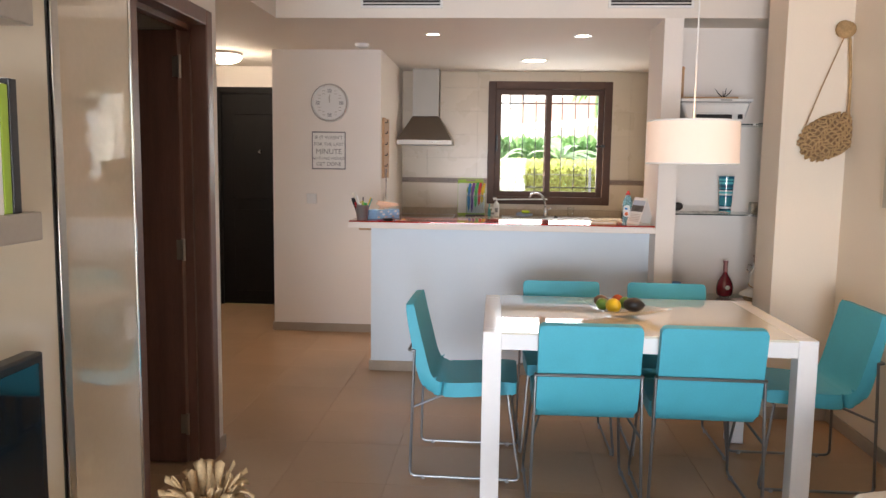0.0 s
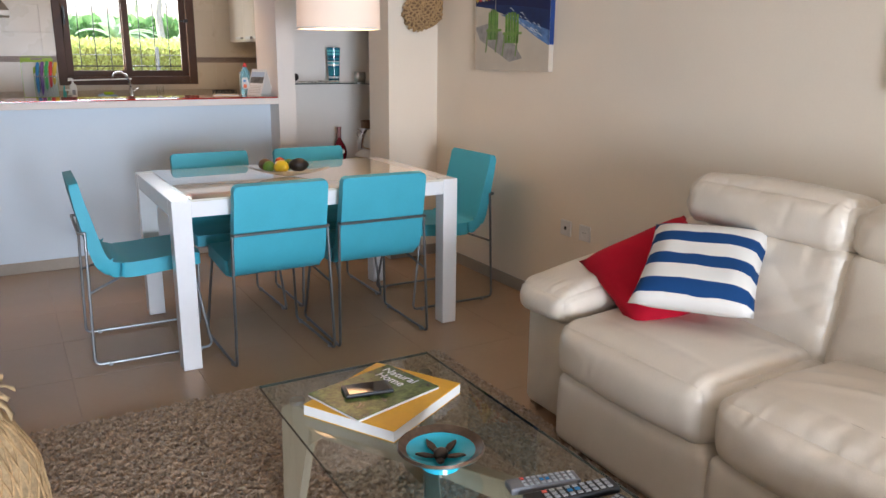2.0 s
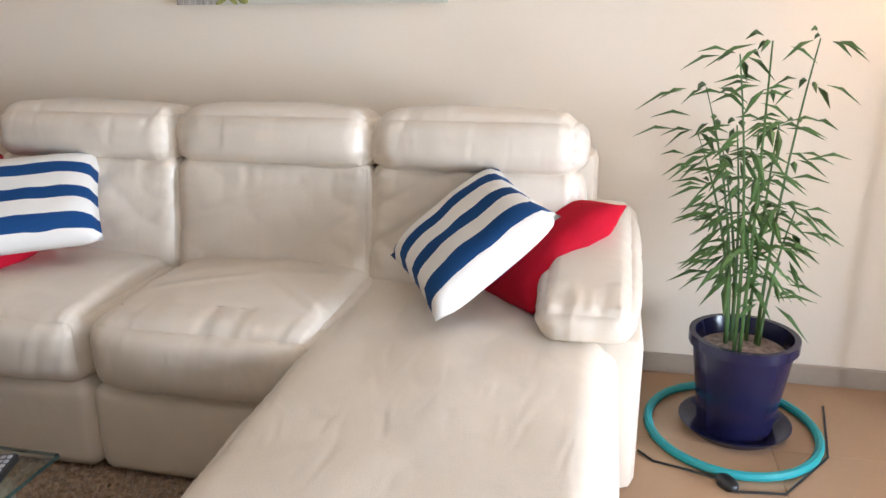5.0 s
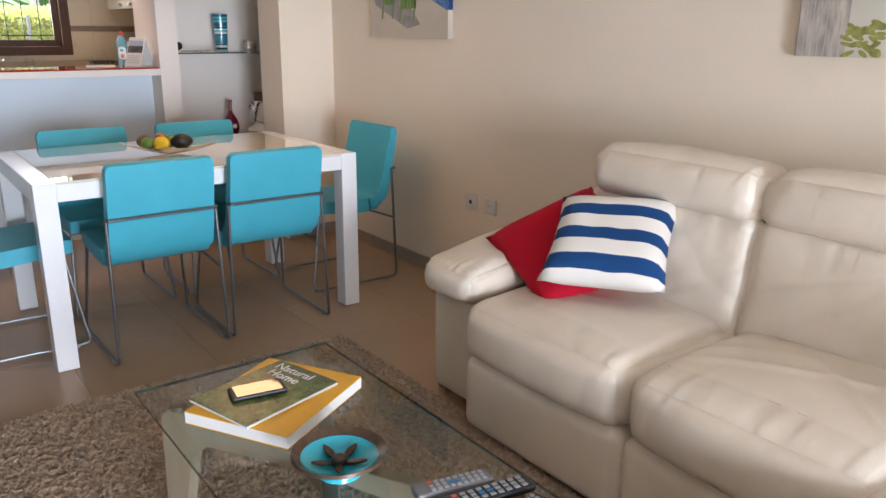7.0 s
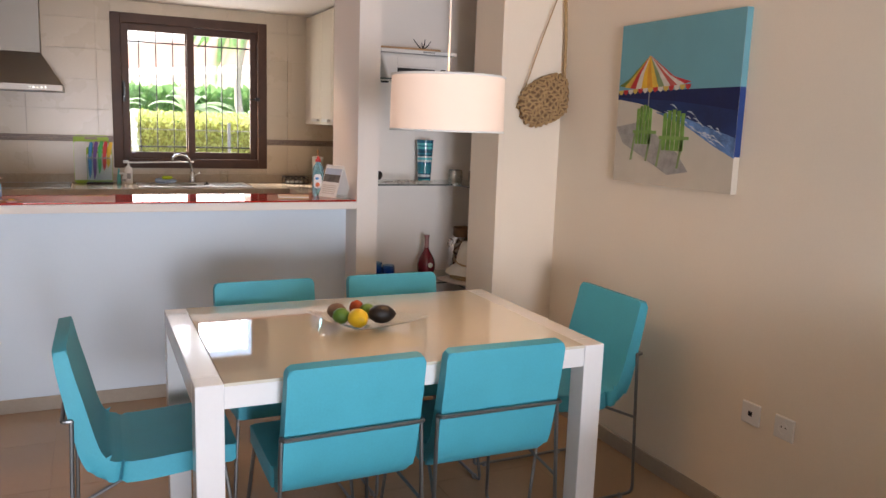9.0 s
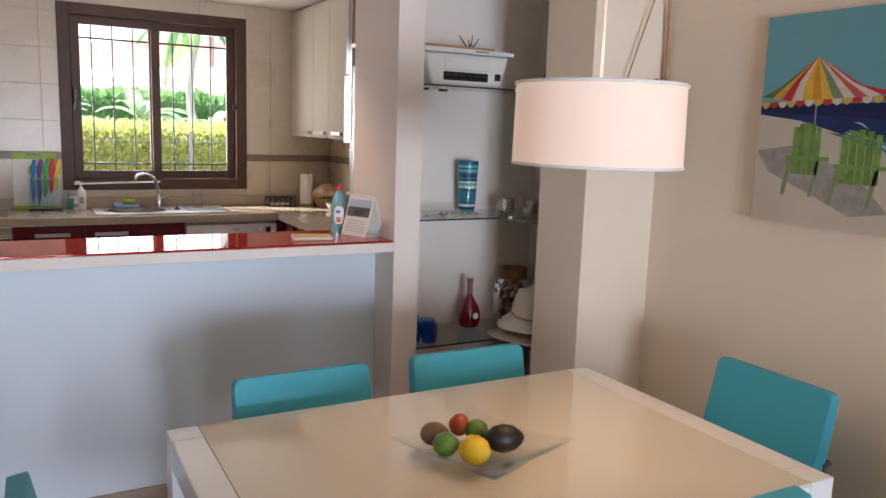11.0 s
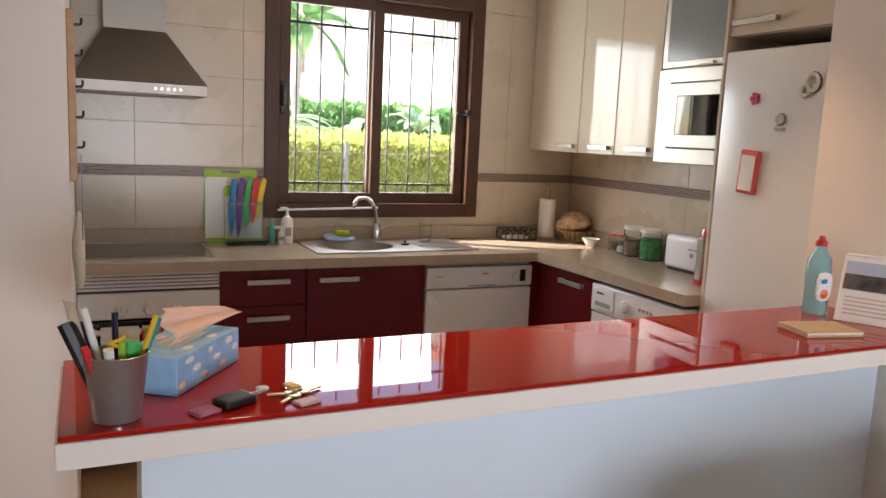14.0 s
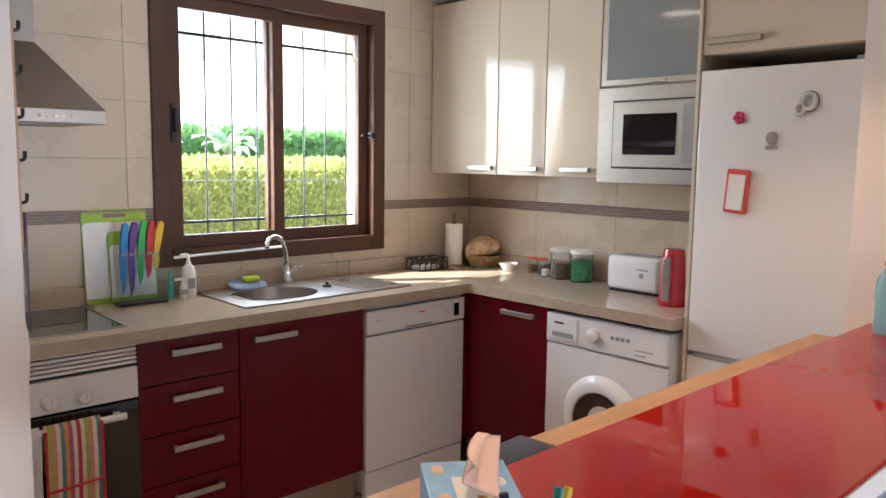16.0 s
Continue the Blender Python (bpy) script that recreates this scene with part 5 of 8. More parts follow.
def wall_units():
    def carcass(name, label, y0, y1, z0, z1, x):
        u = thing(name, label, "cabinet", group="kitchen wall cabinets")
        bx("body", CREAMCAB, u, x + 0.02, y0 + 0.001, z0, 3.498, y1 - 0.001, z1, 0.002)
        return u
    X = 3.185
    for y0, y1, hs in ((8.078, 8.565, 8.10), (7.77, 8.076, 7.80), (7.466, 7.768, 7.50)):
        u = carcass("wall_cabinet", "cream gloss kitchen wall cabinet, door closed", y0, y1, 1.43, LOW - 0.02, X)
        d = part("door_panel", box(B(), X, y0 + 0.002, 1.432, X + 0.019, y1 - 0.002, LOW - 0.022, 0.0015), CREAMCAB, u)
        handle(d, hs, hs + 0.16, X, 1.465, "y")
    u = carcass("microwave_cabinet", "wall cabinet with frosted glass flap over a microwave", 6.91, 7.464, 1.41, LOW - 0.02, X)
    d = part("flap_frame", box(B(), X, 6.912, 1.83, X + 0.019, 7.462, LOW - 0.022, 0.002), BRUSHED, u, "aluminium framed flap")
    part("flap_glass", box(B(), X - 0.003, 6.942, 1.855, X + 0.001, 7.432, LOW - 0.05, 0.001), FROST, d, "frosted grey glass")
    part("flap_handle", box(B(), X - 0.014, 7.14, 1.834, X, 7.23, 1.846, 0.002), BRUSHED, d)
    m = thing("microwave", "built-in steel microwave with black glass window", "microwave")
    f = part("trim_frame", box(B(), X - 0.012, 6.912, 1.412, X, 7.462, 1.822, 0.003), BRUSHED, m, "silver grey trim frame")
    bx("gap", BLACK, m, X - 0.014, 6.975, 1.475, X - 0.0118, 7.385, 1.765)
    d = part("oven_door", box(B(), X - 0.022, 6.982, 1.482, X - 0.0135, 7.378, 1.758, 0.003), BRUSHED, m, "brushed steel microwave door")
    part("door_window", box(B(), X - 0.0245, 7.075, 1.535, X - 0.0215, 7.325, 1.705, 0.003), BLACKGLASS, d)
    part("button_strip", box(B(), X - 0.0242, 6.995, 1.50, X - 0.0215, 7.045, 1.74, 0.002), GREY, d)
    # cabinet above the fridge
    u = thing("fridge_top_cabinet", "cream gloss cabinet above the fridge", "cabinet", group="kitchen wall cabinets")
    bx("body", CREAMCAB, u, 3.02, 6.27, 1.895, 3.498, 6.886, LOW - 0.02, 0.002)
    d = part("door_panel", box(B(), 3.0, 6.272, 1.897, 3.019, 6.886, LOW - 0.022, 0.0015), CREAMCAB, u)
    handle(d, 6.66, 6.86, 3.0, 1.94, "y")
    bx("side_panel", CREAMCAB, u, 2.99, 6.888, 0.0, 3.499, 6.902, LOW - 0.02, 0.001)


wall_units()


def hood():
    h = thing("cooker_hood", "brushed steel chimney cooker hood", "cooker hood")
    x0, x1, yb, yf, z = 0.776, 1.30, 8.571, 8.13, 1.605
    part("rim", box(B(), x0, yf, z, x1, yb, z + 0.045, 0.002), mat("satin_hood_steel", (0.38, 0.34, 0.30), 0.5, 1.0, vary=0.06, grain=200, bump=0.02), h)
    bm = B()
    a = [bm.verts.new(p) for p in ((x0, yf, z + 0.045), (x1, yf, z + 0.045), (x1, yb, z + 0.045), (x0, yb, z + 0.045))]
    b = [bm.verts.new(p) for p in ((0.90, 8.37, 1.885), (1.155, 8.37, 1.885), (1.155, yb, 1.885), (0.90, yb, 1.885))]
    bm.faces.new(a[::-1])
    bm.faces.new(b)
    for i in range(4):
        bm.faces.new((a[i], a[(i + 1) % 4], b[(i + 1) % 4], b[i]))
    part("canopy", bm, mat("dark_brushed_steel", (0.34, 0.31, 0.28), 0.34, 1.0, vary=0.06, grain=200, bump=0.03), h)
    bx("chimney", mat("satin_chimney_steel", (0.25, 0.225, 0.195), 0.5, 1.0, vary=0.06, grain=200, bump=0.02), h, 0.90, 8.37, 1.885, 1.155, yb, LOW)
    bx("light_strip", GREY, h, 0.90, 8.2, z - 0.004, 1.15, 8.45, z)
    for k in range(5):
        part("button", lathe(B(), [(0, 0.004), (0.006, 0.004), (0.007, 0)], m=T(1.09 + 0.025 * k, yf, z + 0.022) @ pose(0, 0, 0, 90), n=10), CHROME, h)


hood()


def sink():
    s = thing("kitchen_sink", "steel sink with round bowl and drainer", "sink")
    x0, x1, y0, y1 = 1.79, 2.64, 8.10, 8.525
    z = CTOP + 0.006
    bm = B()
    # deck with an oval hole for the bowl
    cx, cy, rx, ry, n = 2.04, 8.30, 0.195, 0.155, 40
    inner = [bm.verts.new((cx + rx * math.cos(a), cy + ry * math.sin(a), z)) for a in [2 * math.pi * i / n for i in range(n)]]
    outer = []
    for i in range(n):
        a = 2 * math.pi * i / n
        ux, uy = math.cos(a), math.sin(a)
        k = min((0.235 / abs(ux)) if abs(ux) > 1e-6 else 9, (0.205 / abs(uy)) if abs(uy) > 1e-6 else 9)
        outer.append(bm.verts.new((cx + ux * k, cy + uy * k, z)))
    rim = [inner]
    for d, kk in ((0.02, 0.985), (0.10, 0.93), (0.14, 0.80), (0.15, 0.5), (0.152, 0.12)):
        rim.append([bm.verts.new((cx + rx * kk * math.cos(2 * math.pi * i / n), cy + ry * kk * math.sin(2 * math.pi * i / n), z - d)) for i in range(n)])
    for a, b in [(outer, inner)] + list(zip(rim, rim[1:])):
        for i in range(n):
            j = (i + 1) % n
            bm.faces.new((a[i], a[j], b[j], b[i]))
    bm.faces.new(rim[-1])
    part("bowl", bm, BRUSHED, s, smooth=True)
    bm = box(B(), x0, y0, z - 0.006, x0 + 0.016, y1, z + 0.001, 0.002)
    box(bm, x0, y0, z - 0.006, x1, y0 + 0.012, z + 0.001, 0.002)
    box(bm, x0, y1 - 0.03, z - 0.006, x1, y1, z + 0.001, 0.002)
    box(bm, 2.27, y0, z - 0.008, x1, y1, z, 0.003)
    part("deck", bm, BRUSHED, s)
    for k in range(7):
        yy = 8.17 + k * 0.045
        part("drain_rib", box(B(), 2.36, yy, z, 2.61, yy + 0.012, z + 0.003, 0.001), BRUSHED, s)
    tp = thing("kitchen_tap", "chrome swan-neck kitchen mixer tap", "tap", T(2.225, 8.50, z))
    part("base", lathe(B(), [(0, 0), (0.027, 0), (0.026, 0.05), (0.022, 0.075), (0.018, 0.09), (0, 0.09)], n=20), CHROME, tp, smooth=True)
    pts = rounded_path([(0, 0, 0.07), (-0.008, -0.004, 0.14), (-0.035, -0.022, 0.205), (-0.095, -0.06, 0.232), (-0.150, -0.095, 0.222), (-0.168, -0.106, 0.185)], 0.05, 6)
    part("spout", tube(B(), pts, 0.0115, 12, 0.0105), CHROME, tp, smooth="all")
    part("lever", tube(B(), [(0.012, -0.01, 0.06), (0.06, -0.04, 0.085)], 0.009, 8, 0.006), CHROME, tp, smooth=True)
    tagged(part("sink_plug", lathe(B(), [(0, 0.022), (0.008, 0.022), (0.006, 0.012), (0.02, 0.008), (0.021, 0)], 2.31, 8.30, z, 16), BLACK, smooth=True), "black rubber sink plug on the drainer", "plug")
    tagged(part("drinking_glass", lathe(B(), [(0, 0.0), (0.03, 0.0), (0.034, 0.10), (0.0325, 0.10), (0.029, 0.008), (0, 0.008)], 2.46, 8.385, z + 0.003, 24), REALGLASS, smooth=True), "clear drinking glass on the sink drainer", "glass")
    cl = part("dish_cloth", pillow(B(), 0.17, 0.10, 0.03, 3.0, 12, T(2.02, 8.475, z + 0.014) @ pose(0, 0, 0, 12, 0, -8), 0.02, 3.0), PALEBLUE, smooth="all")
    tagged(cl, "pale blue dishcloth draped over the sink edge", "cloth")
    sp = part("sponge", box(B(), 1.985, 8.455, z + 0.030, 2.065, 8.50, z + 0.055, 0.010), plain("lime_sponge", (0.45, 0.60, 0.03), 0.9, grain=200, bump=0.5), smooth=True)
    tagged(sp, "lime green sponge on the dishcloth", "sponge")


sink()
CB = CTOP

# chopping boards, knives
for x0, x1, h, y, lab in ((1.345, 1.60, 0.375, 8.545, "white chopping board with green handle edge, the larger"), (1.435, 1.62, 0.285, 8.522, "white chopping board with green handle edge, the smaller")):
    c = thing("chopping_board", lab, "chopping board", T(0, y, CB) @ pose(0, 0, 0, -5, 0, 0), "chopping boards")
    xc, r = (x0 + x1) / 2, 0.022

    def arc(cx, cz, a0, rr=r):
        return [(cx + rr * math.cos(radians(a0 + 15 * i)), cz + rr * math.sin(radians(a0 + 15 * i))) for i in range(7)]
    up = pose(0, 0, 0, 90)
    face = [(x0 + 0.003, 0.022), (x1 - 0.003, 0.022), (x1 - 0.003, h - 0.062), (x1 - 0.03, h - 0.044), (x0 + 0.03, h - 0.044), (x0 + 0.003, h - 0.062)]
    part("board", prism(B(), face, -0.004, 0.0055, up), PAPER, c, "white board face")
    lower = arc(x0 + r, r, 180) + arc(x1 - r, r, 270) + [(x1, h - 0.052), (x0, h - 0.052)]
    part("foot_edge", prism(B(), lower, -0.003, 0.0045, up), LIME, c, "lime green foot edge")
    # grip with a hand hole, made of two halves that meet beside the hole
    hole = 0.045
    left = [(x0, h - 0.052)] + [(xc - hole, h - 0.052), (xc - hole, h - 0.034)] + [(xc - hole, h - 0.018)] + [(xc - hole, h)] + arc(x0 + r, h - r, 90)
    right = [(2 * xc - x, z) for x, z in reversed(left)]
    bm = prism(B(), left, -0.004, 0.006, up)
    prism(bm, right, -0.004, 0.006, up)
    prism(bm, [(xc - hole, h - 0.016), (xc + hole, h - 0.016), (xc + hole, h), (xc - hole, h)], -0.004, 0.006, up)
    prism(bm, [(xc - hole, h - 0.052), (xc + hole, h - 0.052), (xc + hole, h - 0.034), (xc - hole, h - 0.034)], -0.004, 0.006, up)
    part("handle_edge", bm, LIME, c, "lime green grip edge with a hand hole")
kb = thing("knife_block", "clear acrylic stand with coloured kitchen knives", "knife block", T(1.525, 8.46, CB))
bx("base", BLACK, kb, -0.095, -0.045, 0, 0.095, 0.03, 0.012, 0.003)
slab_pane("acrylic_front", (-0.09, -0.030, 0.012, 0.09, -0.026, 0.20), Vector((0, -1, 0)), pane_glass("acrylic", (0.80, 0.90, 0.95)), kb)
slab_pane("acrylic_back", (-0.09, 0.016, 0.012, 0.09, 0.020, 0.20), Vector((0, -1, 0)), CLEAR, kb)
for x, mt, L, lean in ((-0.065, BLUE, 0.165, 0.010), (-0.032, PURPLE, 0.175, 0.014), (0.003, GREEN, 0.13, 0.016), (0.037, SCARLET, 0.105, 0.012), (0.066, YELLOW, 0.08, 0.020)):
    top = 0.335 - abs(x - 0.01) * 0.14
    blade = [(x - 0.014, 0.205), (x + 0.012, 0.205), (x + 0.013, 0.205 - L * 0.45), (x + 0.008, 0.205 - L * 0.78), (x - 0.006, 0.205 - L), (x - 0.013, 0.205 - L * 0.6)]
    k = part("knife", prism(B(), blade, -0.0015, 0.0015, T(0, -0.004, 0) @ pose(0, 0, 0, 90)), mt, kb)
    grip = [(x - 0.012, 0.205), (x + 0.011, 0.205), (x + 0.013 + lean * 0.2, 0.235), (x + 0.010 + lean * 0.5, 0.265), (x + 0.015 + lean, top - 0.012), (x + 0.006 + lean, top), (x - 0.008 + lean, top - 0.004), (x - 0.013 + lean * 0.4, 0.275), (x - 0.010, 0.235)]
    part("knife_handle", prism(B(), grip, -0.010, 0.010, T(0, -0.004, 0) @ pose(0, 0, 0, 90), 0.004), mt, k, smooth=True)
    part("bolster", box(B(), x - 0.011, -0.012, 0.195, x + 0.011, 0.004, 0.212, 0.002), GREY, k)
tb = thing("toothpick_cone", "small turquoise cone bottle beside the knife stand", "bottle", T(1.665, 8.50, CB))
part("body", lathe(B(), [(0, 0), (0.016, 0), (0.014, 0.05), (0.004, 0.12), (0, 0.12)], n=14), plain("aqua", (0.08, 0.42, 0.40)), tb, smooth=True)


def pump_bottle(x, y, r, h, label, body):
    b = thing("soap_bottle", label, "bottle", T(x, y, CB))
    part("body", lathe(B(), [(0, 0), (r * 0.96, 0), (r, 0.01), (r * 1.02, h * 0.55), (r * 0.85, h * 0.68), (r * 0.38, h * 0.75), (r * 0.38, h * 0.80), (0, h * 0.80)], n=20), body, b, smooth=True)
    part("pump", tube(B(), rounded_path([(0, 0, h * 0.78), (0, 0, h * 0.97), (-0.035, 0, h * 0.96)], 0.01), 0.007, 8), PAPER, b, smooth=True)
    part("label_patch", box(B(), -0.014, -r - 0.002, h * 0.22, 0.014, -r + 0.004, h * 0.45), GREY, b)


pump_bottle(1.735, 8.475, 0.030, 0.185, "white pump soap bottle beside the sink", PAPER)
pump_bottle(1.70, 8.455, 0.014, 0.085, "tiny white bottle beside the soap", PAPER)

# items on the right of the sink and along the side wall
r = thing("wire_tray", "black wrought wire tray with paper napkins", "tray", T(3.075, 8.47, CB))
for s in (-1, 1):
    pts = [(-0.10 + 0.20 * i / 24, s * 0.055, 0.03 + 0.028 * abs(math.sin(i * 0.55))) for i in range(25)]
    part("scroll_side", tube(B(), pts, 0.0035, 5), BLACK, r)
    part("rail", tube(B(), [(-0.10, s * 0.055, 0.004), (0.10, s * 0.055, 0.004)], 0.0035, 5), BLACK, r)
    part("top_rail", tube(B(), [(-0.10, s * 0.055, 0.062), (0.10, s * 0.055, 0.062)], 0.0035, 5), BLACK, r)
    for i in range(6):
        x = -0.10 + 0.04 * i
        part("post", tube(B(), [(x, s * 0.055, 0.004), (x, s * 0.055, 0.062)], 0.003, 5), BLACK, r)
    part("end_rail", tube(B(), [(s * 0.10, -0.055, 0.062), (s * 0.10, 0.055, 0.062)], 0.0035, 5), BLACK, r)
bx("floor_plate", BLACK, r, -0.098, -0.053, 0.0005, 0.098, 0.053, 0.003)
tagged(bx("paper_napkins", PAPER, None, 3.00, 8.43, CB + 0.0032, 3.13, 8.51, CB + 0.022, 0.004), "small stack of white napkins in the wire tray", "napkin")
h = thing("kitchen_roll_stand", "white kitchen paper roll on a wooden stand", "paper roll", T(3.275, 8.47, CB))
part("base", lathe(B(), [(0, 0), (0.055, 0), (0.055, 0.012), (0, 0.012)], n=24), WOOD, h, smooth=True)
part("paper", lathe(B(), [(0.02, 0.014), (0.048, 0.014), (0.048, 0.235), (0.02, 0.235)], n=28), PAPER, h, "white paper roll", smooth=True)
part("spindle", lathe(B(), [(0, 0.30), (0.009, 0.295), (0.012, 0.28), (0.007, 0.265), (0.01, 0.25), (0.01, 0.012), (0, 0.012)], n=12), WOOD, h, smooth=True)
bk = thing("bread_basket", "small wicker basket holding a bag of bread", "basket", T(3.405, 8.36, CB))
for k in range(7):
    rr = 0.070 + 0.006 * k
    pts = [((rr + 0.004 * (-1) ** a) * math.cos(a * math.pi / 20), (rr + 0.004 * (-1) ** a) * 0.9 * math.sin(a * math.pi / 20), 0.006 + k * 0.009) for a in range(40)]
    part("weave_ring", tube(B(), pts, 0.0055, 5, closed=True), STRAW, bk)
part("base", lathe(B(), [(0, 0.002), (0.07, 0.002), (0.07, 0.008), (0, 0.008)], n=20), STRAW, bk)
tagged(part("bread_bag", pillow(B(), 0.19, 0.16, 0.085, 2.2, 26, T(3.40, 8.36, CB + 0.082), 0.075, 4.0), plain("bread_in_bag", (0.46, 0.30, 0.16), 0.25, vary=0.5, scale=26, coat=0.6), smooth="all"), "sliced brown bread in a clear bag", "bread")
tagged(part("small_bowl", lathe(B(), [(0, 0.0), (0.025, 0.0), (0.028, 0.008), (0.048, 0.04), (0.05, 0.046), (0.046, 0.044), (0.024, 0.012), (0, 0.010)], 3.36, 8.14, CB, 24), WHITEGOODS, smooth=True), "small white china bowl on the worktop", "bowl")


def jar(x, y, r, h, label, fill, lid, fh=0.6):
    j = thing("storage_jar", label, "jar", T(x, y, CB), "jars on the worktop")
    part("glass_body", lathe(B(), [(0, 0), (r, 0), (r, h * 0.85), (r * 0.9, h * 0.9), (r * 0.88, h * 0.9), (r * 0.97, h * 0.84), (r * 0.97, 0.004), (0, 0.004)], n=22), REALGLASS, j, smooth=True)
    part("contents", lathe(B(), [(0, 0.006), (r * 0.93, 0.006), (r * 0.93, h * fh), (0, h * fh + 0.006)], n=18), fill, j)
    part("lid", lathe(B(), [(0, h), (r * 0.98, h), (r * 1.03, h * 0.98), (r * 1.03, h * 0.89), (0, h * 0.89)], n=22), lid, j, smooth=True)


SPICE = plain("speckled_contents", (0.30, 0.24, 0.17), 0.8, vary=0.6, scale=120)
jar(3.42, 8.02, 0.026, 0.085, "little glass jar with red checked lid", SPICE, CORAL, 0.5)
jar(3.435, 7.965, 0.026, 0.085, "little glass jar with red checked lid", SPICE, CORAL, 0.5)
jar(3.385, 7.905, 0.024, 0.075, "little glass jar with pale lid", plain("salt", (0.7, 0.69, 0.66)), GREY, 0.45)
jar(3.39, 7.815, 0.05, 0.155, "glass jar of grey coffee pods with white lid", SPICE, PAPER, 0.5)
jar(3.40, 7.69, 0.056, 0.155, "glass jar of green wrapped sachets with white lid", plain("green_sachets", (0.06, 0.35, 0.12), 0.5, vary=0.7, scale=45), PAPER, 0.68)
to = thing("toaster", "white two-slice toaster on the worktop", "toaster", T(3.37, 7.335, CB))
part("body", box(B(), -0.08, -0.135, 0.010, 0.08, 0.135, 0.165, 0.022, 4), WHITEGOODS, to, smooth=True)
for x in (-0.032, 0.018):
    bx("slot", BLACK, to, x, -0.10, 0.1645, x + 0.016, 0.10, 0.1662)
bx("foot_plate", BLACK, to, -0.07, -0.12, 0, 0.07, 0.12, 0.010)
part("badge", lathe(B(), [(0, 0.002), (0.012, 0.002), (0.012, 0)], m=T(-0.08, -0.05, 0.085) @ pose(0, 0, 0, 0, -90), n=14), GREY, to)
bx("logo_bar", GREY, to, -0.0815, -0.085, 0.108, -0.0798, -0.025, 0.114)
ke = thing("kettle", "upright red kettle with steel front", "kettle", T(3.18, 7.065, CB) @ Matrix.Scale(1.15, 4))
part("body", lathe(B(), [(0, 0), (0.048, 0), (0.05, 0.01), (0.04, 0.18), (0.035, 0.205), (0, 0.21)], n=24), plain("red_enamel", (0.48, 0.015, 0.03), 0.15, coat=0.6), ke, smooth=True)
bx("front_strip", BRUSHED, ke, -0.052, -0.015, 0.02, -0.036, 0.015, 0.175, 0.004)

# rail of tools on the side of the clock wall
pb = thing("tool_rail", "wooden rail with kitchen knives and hooks", "rail", T(0.7745, 7.45, 0))
bx("board", WOOD, pb, 0, -0.24, 1.30, 0.02, 0.05, 1.80, 0.003)
for k in range(5):
    zz = 1.40 + k * 0.09
    part("hook", tube(B(), rounded_path([(0.02, -0.20, zz), (0.04, -0.20, zz), (0.04, -0.20, zz + 0.02)], 0.01), 0.004, 6), BLACK, pb)
k = part("knife", prism(B(), [(-0.02, 1.38), (0.015, 1.38), (0.012, 1.24), (-0.008, 1.12)], 0.0, 0.003, T(0.03, -0.20, 0) @ pose(0, 0, 0, 90, 0, 90)), plain("purple_blade", (0.07, 0.05, 0.14), 0.25), pb)
tw = part("hanging_towel", pillow(B(), 0.035, 0.08, 0.24, 2.2, 16, T(0.795, 7.30, 1.08), 0.03, 9.0), OFFWHITE, smooth="all")
tagged(tw, "white cloth hanging from the tool rail", "towel")

# ---- on the breakfast bar ----
BT = 1.049


def pen_cup():
    c = thing("pen_cup", "steel cup full of pens, pencils and scissors", "pen holder", T(0.85, 5.855, BT) @ Matrix.Scale(0.93, 4))
    part("cup", lathe(B(), [(0, 0), (0.035, 0), (0.0365, 0.004), (0.048, 0.105), (0.050, 0.107), (0.0475, 0.108), (0.034, 0.006), (0, 0.005)], n=32), mat("cup_steel", (0.36, 0.36, 0.36), 0.30, 0.7, vary=0.06, grain=200, bump=0.02, stretch=(1, 1, 0.1)), c, smooth=True)
    items = [((-0.02, 0.0), (-0.07, 0.02, 0.175), 0.014, BLACK), ((-0.01, 0.02), (-0.045, 0.035, 0.20), 0.006, PAPER), ((0.0, 0.02), (0.0, 0.045, 0.185), 0.005, NAVY),
             ((0.015, 0.0), (0.06, 0.01, 0.185), 0.0045, YELLOW), ((0.02, 0.01), (0.065, 0.025, 0.175), 0.006, TEAL), ((-0.02, -0.02), (-0.045, -0.03, 0.135), 0.006, SCARLET),
             ((-0.005, -0.02), (-0.012, -0.035, 0.128), 0.008, PAPER), ((0.01, -0.01), (0.008, -0.02, 0.14), 0.006, LIME), ((0.0, 0.0), (0.025, -0.005, 0.13), 0.014, GREEN)]
    for (x, y), e, r, mt in items:
        part("pen", tube(B(), [(x * 0.6, y * 0.6, 0.012), (e[0], e[1], 0.108 + (e[2] - 0.108) * 0.68)], r, 8), mt, c, smooth=True)
    part("scissor_blade", prism(B(), [(-0.008, 0.02), (0.008, 0.02), (0.01, 0.19), (-0.004, 0.20)], 0, 0.003, T(-0.025, 0.028, 0) @ pose(0, 0, 0, 90, -14, 20)), CHROME, c)
    part("spring_clip", tube(B(), [(0.012 * math.cos(a), -0.02 + 0.006 * math.sin(a), 0.115 + a * 0.0035) for a in [i * 0.7 for i in range(10)]], 0.003, 5), YELLOW, c)


